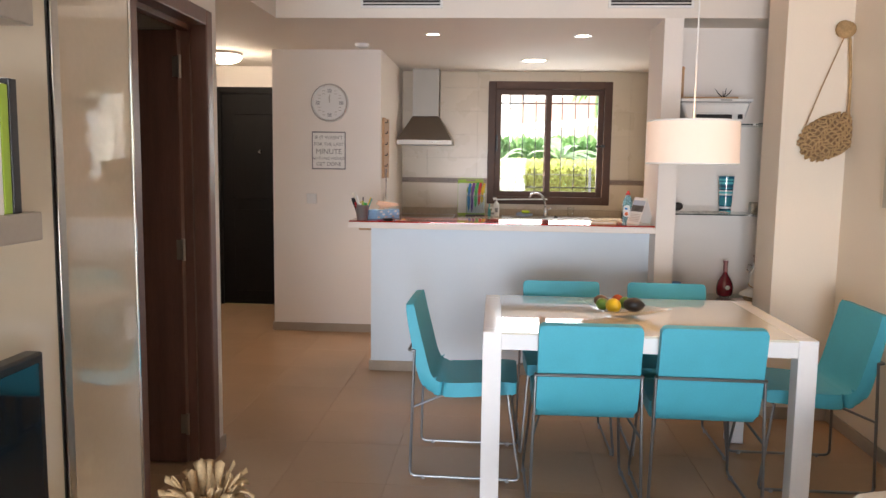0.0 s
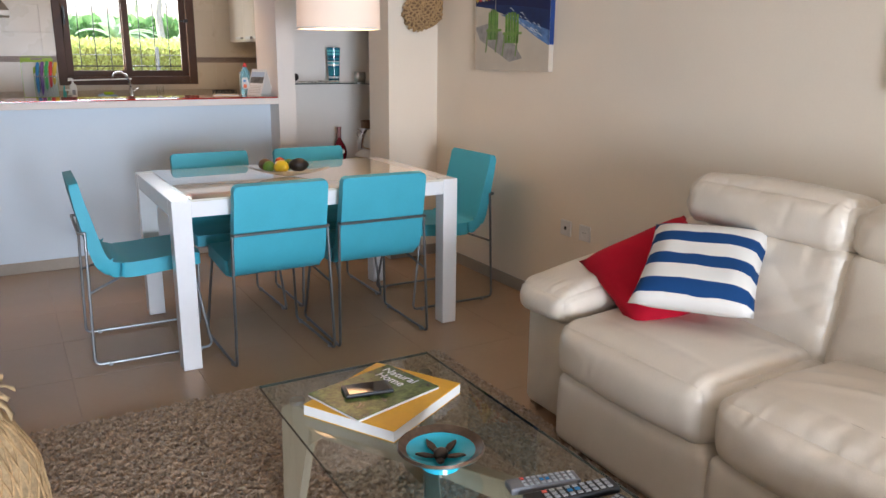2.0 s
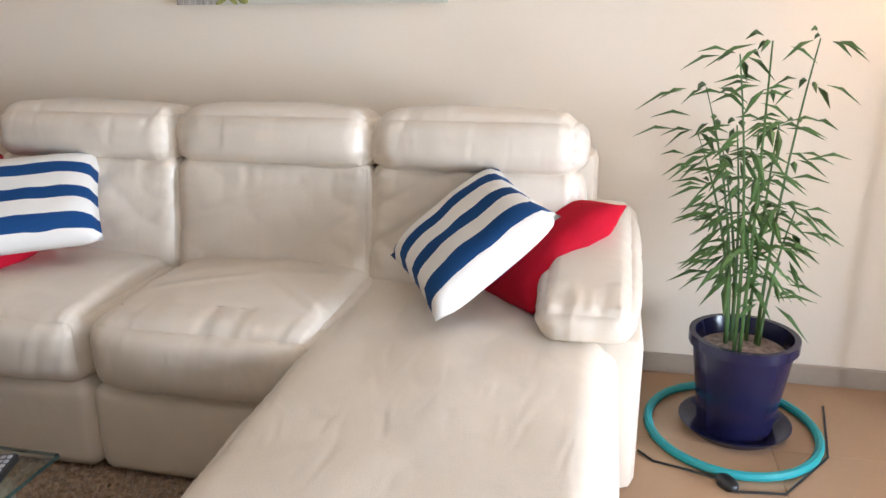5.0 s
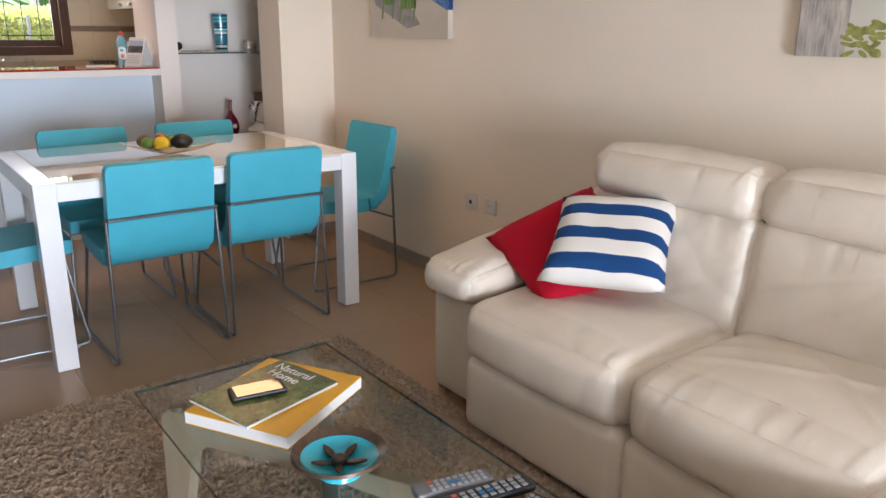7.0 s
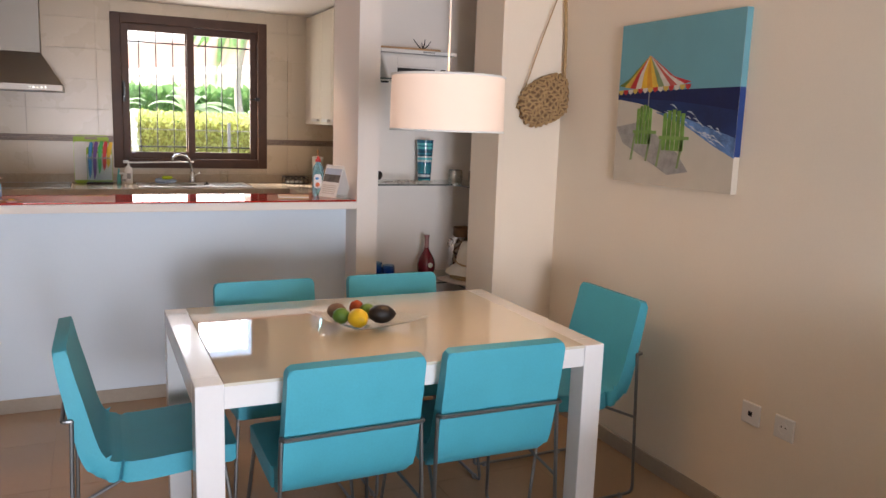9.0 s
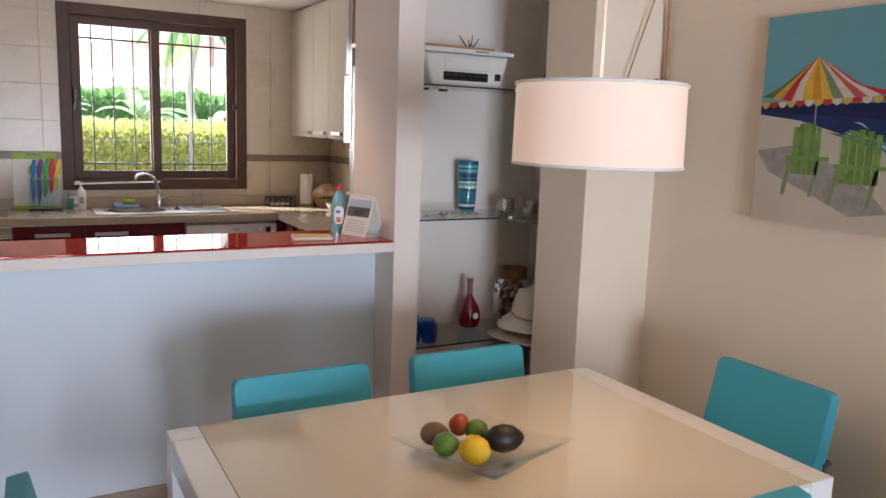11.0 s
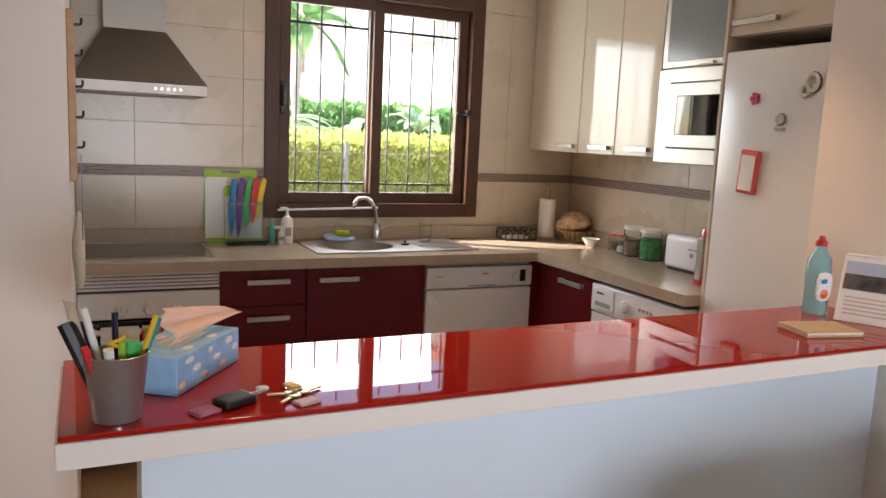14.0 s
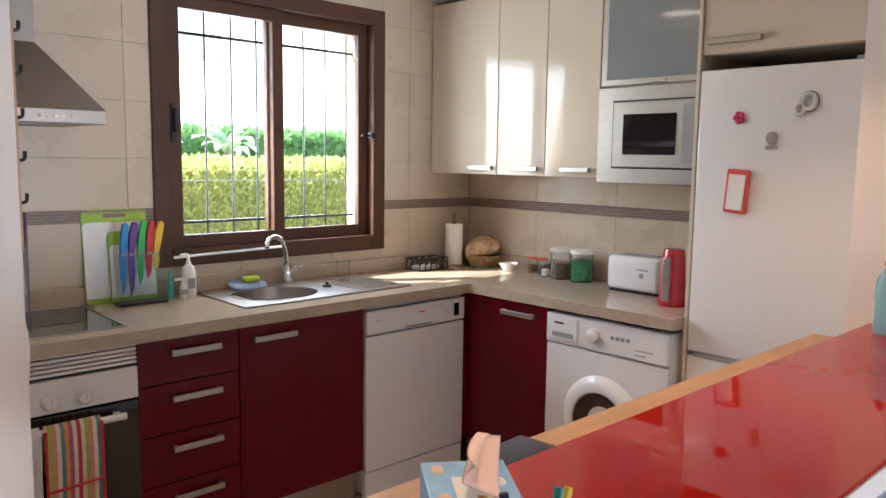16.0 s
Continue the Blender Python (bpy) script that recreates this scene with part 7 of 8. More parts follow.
def wine_rack():
    w = thing("wine_rack", "folding wooden lattice wine rack with bottles", "wine rack", T(2.95, 5.90, 0))
    for y in (-0.02, 0.13):
        for k in range(-1, 5):
            for s in (1, -1):
                x = 0.06 + k * 0.11
                a0, a1 = Vector((x, y, 0.02)), Vector((x + s * 0.36, y, 0.38))
                if s == 1:
                    lo, hi = max(0.0, -x / 0.36), min(1.0, (0.56 - x) / 0.36)
                else:
                    lo, hi = max(0.0, (x - 0.56) / 0.36), min(1.0, x / 0.36)
                if hi - lo < 0.15:
                    continue
                p0, p1 = a0.lerp(a1, lo), a0.lerp(a1, hi)
                d = (p1 - p0)
                m = T(*((p0 + p1) / 2 + Vector((0, 0.012 * s, 0)))) @ pose(0, 0, 0, 0, -math.degrees(math.atan2(d.z, d.x)), 0)
                part("slat", box(B(), -d.length / 2, -0.006, -0.012, d.length / 2, 0.006, 0.012, 0.002), PINE, w).matrix_basis = m
    for k in range(6):
        for z in (0.03, 0.20, 0.37):
            x = 0.03 + 0.10 * k
            part("cross_rod", box(B(), x - 0.009, -0.03, z - 0.009, x + 0.009, 0.145, z + 0.009, 0.002), PINE, w)
    for x, z in ((0.06, 0.075), (0.17, 0.13), (0.28, 0.075), (0.39, 0.13), (0.17, 0.24), (0.39, 0.24), (0.06, 0.20)):
        b = part("wine_bottle", lathe(B(), [(0, -0.16), (0.012, -0.16), (0.0135, -0.08), (0.035, -0.03), (0.037, 0.13), (0.0, 0.13)], m=T(2.95 + x, 5.94, z + 0.012) @ pose(0, 0, 0, -90), n=18), BLACKGLASS, smooth=True)
        tagged(b, "dark wine bottle lying in the wooden rack", "bottle", "wine bottles in the rack")


wine_rack()

# ---- hanging bag, pictures, sockets ----


def bag():
    b = thing("straw_bag", "woven straw bag hanging on the wall by its strap", "bag", T(3.53, 5.205, 1.60))
    m = pose(0, 0, 0, 0, -28, 0)
    bm = B()
    pillow(bm, 0.31, 0.09, 0.215, 2.3, 16, m)
    part("pouch_lining", bm, plain("dark_straw", (0.20, 0.12, 0.06), 0.9, grain=120, bump=0.4), b, smooth="all")
    # woven cords wrapped round the pouch
    for k in range(13):
        u = -0.145 + 0.29 * k / 12
        q = (1 - (abs(u) / 0.158) ** 2.3) ** (1 / 2.3)
        pts = []
        for i in range(33):
            a = 2 * math.pi * i / 32
            pts.append(m @ Vector((u + 0.012 * math.sin(6 * a + k), 0.048 * q * math.cos(a), 0.111 * q * math.sin(a))))
        part("weave_cord", tube(B(), pts, 0.0055, 5), STRAW, b)
    for k in range(9):
        w = -0.09 + 0.18 * k / 8
        q = (1 - (abs(w) / 0.112) ** 2.3) ** (1 / 2.3)
        pts = [m @ Vector((0.158 * q * math.sin(-1.45 + 2.9 * i / 24), -0.050 * q * math.cos(-1.45 + 2.9 * i / 24), w + 0.008 * math.sin(i * 1.3 + k))) for i in range(25)]
        part("weave_cord", tube(B(), pts, 0.0055, 5), STRAW, b)
    part("strap", tube(B(), [(0.095, -0.01, 0.11), (0.093, -0.008, 0.30), (0.078, -0.006, 0.52), (0.062, -0.008, 0.56)], 0.008, 6), STRAW, b)
    part("strap", tube(B(), [(-0.145, -0.005, 0.0), (-0.06, -0.008, 0.25), (0.045, -0.008, 0.53)], 0.0035, 5), STRAW, b)
    part("knot", pillow(B(), 0.10, 0.05, 0.10, 2.2, 10, T(0.06, -0.012, 0.57), 0.02, 2.0), STRAW, b, smooth="all")
    part("nail", tube(B(), [(0.06, 0.03, 0.60), (0.06, -0.02, 0.61)], 0.004, 6), BRUSHED, b)


bag()


def beach_picture():
    p = thing("beach_painting", "canvas painting of a beach parasol and green chairs", "painting", T(3.61, 4.375, 1.58))
    hw, hh, d = 0.353, 0.337, 0.03
    bx("canvas", plain("sand_paint", (0.58, 0.52, 0.43), 0.8, vary=0.06, scale=9, grain=300, bump=0.25), p, 0, -hw, -hh, d - 0.001, hw, hh)

    def flat(name, pts, mt, k):
        # picture plane: u runs along -y, v along z
        m = Matrix(((0, 0, -1, 0), (-1, 0, 0, 0), (0, 1, 0, 0), (0, 0, 0, 1)))
        part(name, prism(B(), pts, 0.0, 0.0004 * k, m), mt, p)
    A = lambda n, c, **k: plain(n, c, 0.75, grain=300, bump=0.2, **k)
    flat("painted_sky", [(-hw, 0.052), (hw, 0.056), (hw, hh), (-hw, hh)], A("paint_sky", (0.14, 0.36, 0.42), vary=0.08, scale=5), 1)
    flat("painted_sea", [(-hw, 0.02), (-0.20, 0.0), (-0.05, -0.04), (0.1, -0.09), (0.25, -0.16), (hw, -0.20), (hw, 0.056), (-hw, 0.052)], A("paint_sea", (0.012, 0.03, 0.12), vary=0.5, scale=8), 2)
    flat("painted_surf", [(-0.10, -0.035), (0.05, -0.05), (0.2, -0.09), (hw, -0.13), (hw, -0.205), (0.25, -0.165), (0.1, -0.095)], A("paint_surf", (0.10, 0.20, 0.42), vary=0.8, scale=18), 3)
    flat("painted_deep_sea", [(-hw, 0.03), (0.0, 0.01), (0.2, -0.01), (hw, -0.03), (hw, 0.056), (-hw, 0.052)], A("paint_deep", (0.008, 0.015, 0.075), vary=0.3, scale=10), 3)
    rnd = random.Random(6)
    for k in range(26):
        u = rnd.uniform(-0.05, hw - 0.03)
        v = -0.02 - 0.42 * max(0.0, u) + rnd.uniform(-0.035, 0.03)
        L = rnd.uniform(0.02, 0.06)
        if u + L < hw:
            flat("foam_stroke", [(u, v), (u + L * 0.5, v - L * 0.16), (u + L, v - L * 0.42), (u + L * 0.5, v - L * 0.16 + 0.006)], A("paint_foam", (0.50, 0.56, 0.64), vary=0.3), 4)
    flat("painted_shadow", [(-hw, -0.10), (-0.22, -0.08), (-0.10, -0.12), (0.05, -0.20), (0.12, -0.27), (0.0, -0.29), (-0.12, -0.24), (-0.3, -0.17)], A("paint_shade", (0.33, 0.31, 0.29), vary=0.35, scale=20), 3)
    cx, top = -0.145, 0.20
    cols = [(0.12, 0.17, 0.03), (0.55, 0.34, 0.05), (0.50, 0.03, 0.03), (0.62, 0.56, 0.48), (0.72, 0.44, 0.04), (0.66, 0.30, 0.03), (0.70, 0.46, 0.06), (0.20, 0.28, 0.14), (0.62, 0.58, 0.52), (0.52, 0.10, 0.08), (0.62, 0.58, 0.52), (0.52, 0.03, 0.04)]
    for k, c in enumerate(cols):
        u0, u1 = -0.35 + 0.45 * k / 12, -0.35 + 0.45 * (k + 1) / 12
        edge = [(u, 0.056 + 0.022 * ((u + 0.125) / 0.225) ** 2 + 0.012 * (u + 0.35)) for u in (u0, u1)]
        swell = [(cx - 0.01 + (u - cx) * 0.62, 0.128 - 0.02 * ((u + 0.125) / 0.225) ** 2) for u in (u1, u0)]
        flat("parasol_panel", [edge[0], edge[1], swell[0], (cx - 0.01, top), swell[1]], A("paint_parasol", c, vary=0.2, scale=25), 4)
    for k in range(14):
        u = -0.35 + 0.45 * k / 14
        v = 0.058 + 0.0012 * k
        flat("parasol_fringe", [(u, v), (u + 0.032, v + 0.0012), (u + 0.028, v - 0.014), (u + 0.016, v - 0.02), (u + 0.004, v - 0.014)], A("paint_fringe", ((0.62, 0.42, 0.08), (0.50, 0.03, 0.03), (0.62, 0.58, 0.52))[k % 3]), 5)
    flat("parasol_pole", [(cx - 0.004, -0.03), (cx + 0.002, -0.03), (cx + 0.002, 0.07), (cx - 0.004, 0.07)], A("paint_pole", (0.25, 0.25, 0.28)), 4)
    for x0, z0, w in ((-0.215, -0.17, 0.08), (-0.045, -0.19, 0.105)):
        for k in range(5):
            x = x0 + w * k / 4
            t = 0.15 + 0.015 * math.sin(math.pi * k / 4)
            flat("chair_slat", [(x, z0), (x + w * 0.2, z0), (x + w * 0.2, z0 + t), (x, z0 + t)], A("paint_green", (0.13, 0.26, 0.05) if k % 2 else (0.17, 0.32, 0.07), vary=0.4, scale=30), 5)
        flat("chair_rail", [(x0 - 0.02, z0 + 0.045), (x0 + w + 0.05, z0 + 0.045), (x0 + w + 0.05, z0 + 0.058), (x0 - 0.02, z0 + 0.058)], A("paint_rail", (0.20, 0.33, 0.09)), 6)
        for x in (x0 - 0.01, x0 + w + 0.01):
            flat("chair_leg", [(x, z0 + 0.05), (x + 0.012, z0 + 0.05), (x - 0.008, z0 - 0.07), (x - 0.02, z0 - 0.07)], A("paint_leg", (0.22, 0.30, 0.13)), 5)
    bx("side_edge", A("paint_side", (0.14, 0.36, 0.42)), p, 0.0005, -hw - 0.0006, 0.056, d - 0.001, -hw - 0.0001, hh)
    bx("side_edge", A("paint_side_sea", (0.015, 0.05, 0.20)), p, 0.0005, -hw - 0.0006, -0.20, d - 0.001, -hw - 0.0001, 0.056)


beach_picture()


def wide_picture():
    p = thing("landscape_canvas", "wide pale canvas print with a white fence and grasses", "painting", T(3.61, 1.765, 1.62))
    hw, hh = 0.465, 0.40
    bx("canvas", plain("pale_canvas", (0.60, 0.58, 0.50), 0.8, vary=0.08, scale=4, grain=300, bump=0.2), p, 0, -hw, -hh, 0.029, hw, hh)
    fence = plain("grey_fence_paint", (0.42, 0.38, 0.34), 0.8, vary=0.5, scale=25, stretch=(1, 1, 0.3))
    dark = plain("fence_gap_paint", (0.16, 0.13, 0.11), 0.8, vary=0.4, scale=20)
    for k in range(7):
        y = hw - 0.022 - k * 0.022
        bx("fence_slat", fence, p, -0.0012, y, -hh, -0.0002, y + 0.019, 0.3 + 0.02 * (k % 3))
    bx("fence_post", dark, p, -0.0008, hw - 0.008, -hh, -0.0001, hw, 0.3)
    rnd = random.Random(5)
    gm = plain("grass_paint", (0.28, 0.28, 0.08), 0.8, vary=0.5, scale=40)
    for k in range(26):
        y, z = hw - 0.15 - rnd.random() * 0.10, -hh + 0.01 + rnd.random() * 0.09
        part("grass_tuft", pillow(B(), 0.0012, 0.03 + 0.02 * rnd.random(), 0.012 + 0.01 * rnd.random(), 2, 5, T(-0.0012, y, z) @ pose(0, 0, 0, rnd.uniform(-40, 40))), gm, p)
    for k in range(10):
        y, z = -hw + 0.06 + rnd.random() * 0.09, -hh + 0.08 + rnd.random() * 0.10
        part("dark_tuft", pillow(B(), 0.0012, 0.04, 0.012, 2, 5, T(-0.0012, y, z) @ pose(0, 0, 0, rnd.uniform(-30, 30))), dark, p)


wide_picture()
for y, kind in ((3.845, "coax"), (3.695, "power")):
    s = thing("wall_socket", "white square wall socket on the long wall" if kind == "power" else "white square aerial socket on the long wall", "socket", T(WALL_E, y, 0.452), "wall sockets")
    bx("plate", WHITEGOODS, s, -0.011, -0.041, -0.041, 0, 0.041, 0.041, 0.004)
    if kind == "power":
        part("well", lathe(B(), [(0.021, 0.002), (0.019, -0.006), (0, -0.006)], m=pose(-0.0105, 0, 0, 0, -90), n=20), WHITEGOODS, s, smooth=True)
        for dy in (-0.009, 0.009):
            part("pin_hole", lathe(B(), [(0, 0.0012), (0.003, 0.0012), (0.003, 0)], m=T(-0.0105, dy, 0.004) @ pose(0, 0, 0, 0, -90), n=8), BLACK, s)
    else:
        bx("port", plain("socket_hole", (0.02, 0.02, 0.02), 0.9), s, -0.0125, -0.009, -0.009, -0.0105, 0.009, 0.009, 0.001)

# ---- clock wall ----
c = thing("wall_clock", "round white wall clock with raised numerals", "clock", T(0.351, CLOCK_Y, 1.91))
part("case", lathe(B(), [(0, 0.012), (0.135, 0.012), (0.142, 0.028), (0.150, 0.03), (0.155, 0.02), (0.155, 0.0), (0, 0.0)], m=pose(0, 0, 0, 90), n=48), WHITEGOODS, c, smooth=True)
part("bezel", tube(B(), [(0.148 * math.cos(a * math.pi / 24), -0.03, 0.148 * math.sin(a * math.pi / 24)) for a in range(48)], 0.005, 6, closed=True), BRUSHED, c, smooth=True)
for k in range(12):
    a = math.pi / 2 - k * math.pi / 6
    big = k % 3 == 0
    n = 4 if big else 2
    for i in range(n):
        z = -0.012 + 0.024 * i / max(1, n - 1)
        part("hour_mark", box(B(), 0.098 * math.cos(a) - (0.017 if big else 0.012), -0.0150, 0.098 * math.sin(a) + z - 0.002, 0.098 * math.cos(a) + (0.017 if big else 0.012), -0.0122, 0.098 * math.sin(a) + z + 0.002), plain("grey_numeral", (0.25, 0.25, 0.26)) if big else BRUSHED, c)
for ang, L in ((88, 0.075), (96, 0.05)):
    a = radians(ang)
    part("clock_hand", tube(B(), [(0, -0.017, 0), (L * math.cos(a), -0.017, L * math.sin(a))], 0.003, 5), BRUSHED, c)
s = thing("word_sign", "white framed sign with grey lettering", "sign", T(0.343, CLOCK_Y, 1.522))
bx("board", PAPER, s, -0.135, -0.012, -0.15, 0.135, 0, 0.15)
FRM = plain("grey_frame", (0.22, 0.21, 0.21))
for b in ((-0.14, -0.018, 0.145, 0.14, 0, 0.155), (-0.14, -0.018, -0.155, 0.14, 0, -0.145), (-0.14, -0.018, -0.145, -0.133, 0, 0.145), (0.133, -0.018, -0.145, 0.14, 0, 0.145)):
    bx("frame_rail", FRM, s, *b, 0.002)
m = pose(0, -0.0125, 0, 90)
for txt, z, sz in (("IF IT WASN'T", 0.105, 0.040), ("FOR THE LAST", 0.05, 0.038), ("MINUTE", -0.01, 0.060), ("NOTHING WOULD", -0.065, 0.031), ("GET DONE", -0.112, 0.042)):
    words("lettering", txt, sz, FRM, s, T(0, 0, z) @ m, 0.0004)
s = thing("light_switch", "white double light switch on the clock wall", "switch", T(0.196, CLOCK_Y, 1.123))
bx("plate", WHITEGOODS, s, -0.042, -0.010, -0.041, 0.042, 0, 0.041, 0.004)
for x in (-0.02, 0.02):
    bx("rocker", WHITEGOODS, s, x - 0.017, -0.014, -0.03, x + 0.017, -0.009, 0.03, 0.003)

# ---- television wall ----
setting(bx("wall_media", WHITE, None, 0.401, 0.42, 0, 0.735, 2.86, HIGH), "plain wall block that carries the gloss panels", "wall")
pn = thing("gloss_panel", "tall glossy beige wall panel beside the door", "panel")
bx("sheet", PANELGLOSS, pn, 0.736, 2.537, 0.0, 0.755, 2.866, 2.61, 0.002)
bx("metal_edge", CHROME, pn, 0.736, 2.868, 0.0, 0.758, 2.878, 2.61, 0.002)
pn = thing("media_wall_panel", "cream gloss back panel behind the television", "panel")
bx("sheet", CREAMCAB, pn, 0.736, 0.44, 0.0, 0.766, 2.474, 2.61, 0.003)
bx("black_joint", BLACK, pn, 0.736, 2.478, 0.0, 0.757, 2.496, 2.61)
bx("silver_edge", BRUSHED, pn, 0.736, 2.500, 0.0, 0.762, 2.530, 2.61, 0.002)
TAUPE = plain("taupe_laminate", (0.36, 0.31, 0.26), 0.35)
for z in (1.276, 1.661):
    tagged(bx("floating_shelf", TAUPE, None, 0.767, 1.30, z, 0.90, 2.216, z + 0.052, 0.003), "taupe floating shelf on the television wall", "shelf", "floating shelves")
for y, mt, h, w in ((2.163, BLACK, 0.235, 0.022), (2.137, LIME, 0.224, 0.022), (2.115, PAPER, 0.21, 0.019), (2.089, BLACK, 0.217, 0.022)):
    b = thing("book", "upright book with dark cover on the floating shelf" if mt is BLACK else "upright book with bright cover on the floating shelf", "book", T(0.833, y, 1.3281), "books on the shelf")
    bx("cover", mt, b, -0.056, -w / 2, 0, 0.056, w / 2, h, 0.002)
    bx("page_block", PAPER, b, -0.052, -w / 2 + 0.003, h, 0.052, w / 2 - 0.003, h + 0.0008)
tv = thing("television", "flat black television mounted on the cream panel", "television", T(0.766, 1.883, 0.606))
bx("panel", BLACK, tv, 0.06, -0.374, 0.022, 0.098, 0.374, 0.449, 0.005)
bx("screen", SCREEN, tv, 0.0981, -0.355, 0.045, 0.0995, 0.355, 0.430)
bx("wall_bracket", BLACK, tv, 0.0, -0.12, 0.14, 0.06, 0.12, 0.34, 0.003)


def raffia_bag():
    """Tied straw sack on the floor."""
    b = thing("raffia_sack", "tied woven raffia sack standing on the floor", "sack", T(0.955, 2.83, 0) @ Matrix.Diagonal((0.98, 0.98, 1.26, 1)))
    bm = B()
    prof = [(0, 0), (0.12, 0), (0.15, 0.04), (0.165, 0.15), (0.155, 0.26), (0.12, 0.33), (0.075, 0.37), (0.06, 0.385), (0, 0.385)]
    lathe(bm, prof, n=40)
    for v in bm.verts:
        a = math.atan2(v.co.y, v.co.x)
        k = 1 + 0.05 * math.sin(5 * a + v.co.z * 9) + 0.02 * math.sin(13 * a)
        v.co.x *= k
        v.co.y *= k
    part("body", bm, PALESTRAW, b, smooth="all")
    rnd = random.Random(11)
    bm = B()
    # plaited strands on the side
    for i in range(34):
        a0 = 2 * math.pi * i / 34
        for s in (1, -1):
            pts = []
            for k in range(12):
                z = 0.02 + 0.032 * k
                r = np.interp(z, [0, 0.04, 0.15, 0.26, 0.33, 0.38], [0.13, 0.152, 0.168, 0.158, 0.122, 0.07]) + 0.003
                a = a0 + s * 0.12 * k / 2 + 0.03 * rnd.random()
                kk = 1 + 0.05 * math.sin(5 * a + z * 9) + 0.02 * math.sin(13 * a)
                pts.append((r * kk * math.cos(a), r * kk * math.sin(a), z))
            tube(bm, pts, 0.0035, 4)
    tagged(part("plaiting", bm, STRAW, b), kind="stuff")
    part("tie_cord", tube(B(), [(0.068 * math.cos(a * 0.2618), 0.068 * math.sin(a * 0.2618), 0.385 + 0.006 * math.sin(a)) for a in range(24)], 0.008, 6, closed=True), BROWN, b, "dark tie cord")
    for i in range(110):
        a = 2 * math.pi * i / 110 + rnd.uniform(-0.25, 0.25)
        L, w = rnd.uniform(0.04, 0.09), rnd.uniform(0.004, 0.013)
        lean = rnd.uniform(0.2, 2.3)
        pts = []
        bm = B()
        cols = []
        for k in range(6):
            u = k / 5
            r = 0.05 + L * u * math.sin(lean * (0.4 + 0.6 * u))
            z = 0.385 + L * u * math.cos(lean * (0.4 + 0.6 * u))
            ww = w * (0.5 + 0.8 * u)
            row = []
            for s in (-1, 0, 1):
                row.append(bm.verts.new((r * math.cos(a) - s * ww * math.sin(a), r * math.sin(a) + s * ww * math.cos(a), z + 0.006 * (s == 0) + rnd.uniform(-0.004, 0.004))))
            cols.append(row)
        for c0, c1 in zip(cols, cols[1:]):
            for s in range(2):
                bm.faces.new((c0[s], c0[s + 1], c1[s + 1], c1[s]))
        ob = part("frill_leaf", bm, PALESTRAW, b, smooth="all")
        so = ob.modifiers.new("thickness", "SOLIDIFY")
        so.thickness = 0.003


raffia_bag()

# ---- plant and lamp cord behind the sofa ----


def bamboo_plant():
    p = thing("bamboo_plant", "leafy bamboo plant in a dark blue glazed pot", "plant", T(3.30, 0.36, 0))
    part("saucer", lathe(B(), [(0, 0.0), (0.13, 0.0), (0.16, 0.03), (0.15, 0.03), (0.12, 0.012), (0, 0.012)], n=32), NAVY, p, smooth=True)
    part("pot", lathe(B(), [(0, 0.012), (0.105, 0.012), (0.14, 0.27), (0.152, 0.275), (0.152, 0.305), (0.135, 0.305), (0.12, 0.25), (0, 0.25)], n=36), NAVY, p, "dark blue glazed pot", smooth=True)
    part("soil", lathe(B(), [(0, 0.262), (0.06, 0.262), (0.124, 0.255)], n=24), plain("soil", (0.35, 0.28, 0.24), 0.95, vary=0.5, scale=60), p)
    rnd = random.Random(21)
    lm = B()
    for i in range(9):
        a, tilt = rnd.uniform(0, 6.28), rnd.uniform(0.05, 0.24)
        h = rnd.uniform(0.38, 0.95)
        base = Vector((0.05 * math.cos(a), 0.05 * math.sin(a), 0.25))
        pts = [base + Vector((math.cos(a) * tilt * h * u * u, math.sin(a) * tilt * h * u * u, h * u)) for u in [k / 8 for k in range(9)]]
        part("stem", tube(B(), pts, 0.006, 6, 0.002), LEAF, p)
        for k in range(3, 9):
            for q in range(6):
                ang = rnd.uniform(0, 6.28)
                o = pts[k]
                d = Vector((math.cos(ang), math.sin(ang), rnd.uniform(-0.5, 0.35))).normalized()
                L = rnd.uniform(0.07, 0.13)
                o2 = o + d * rnd.uniform(0.01, 0.07)
                side = d.cross(Vector((0, 0, 1))).normalized() * L * 0.09
                tip = o2 + d * L - Vector((0, 0, L * 0.3))
                mid = o2 + d * L * 0.45
                v = [lm.verts.new(x) for x in (o2, mid + side + Vector((0, 0, -0.004)), tip, mid - side + Vector((0, 0, -0.004)), mid + Vector((0, 0, 0.004)))]
                lm.faces.new((v[0], v[1], v[4]))
                lm.faces.new((v[1], v[2], v[4]))
                lm.faces.new((v[2], v[3], v[4]))
                lm.faces.new((v[3], v[0], v[4]))
    tagged(part("leaves", lm, LEAF, p), kind="stuff")


bamboo_plant()
tagged(part("teal_hose", tube(B(), [(3.28 + 0.26 * math.cos(a * 0.1963), 0.37 + 0.24 * math.sin(a * 0.1963), 0.013) for a in range(32)], 0.013, 8, closed=True), TEAL, smooth=True), "teal hose ring lying round the plant pot", "hose")
s = thing("foot_switch", "black foot switch with cable on the floor", "switch", pose(2.98, 0.42, 0, 0, 0, 30))
part("button", pillow(B(), 0.07, 0.045, 0.03, 2.6, 12, T(0, 0, 0.014)), BLACK, s, smooth="all")
part("cable", tube(B(), [(0.03, 0.0, 0.006), (0.10, 0.06, 0.005), (0.16, 0.12, 0.005), (0.22, 0.13, 0.005)], 0.0035, 6), BLACK, s)
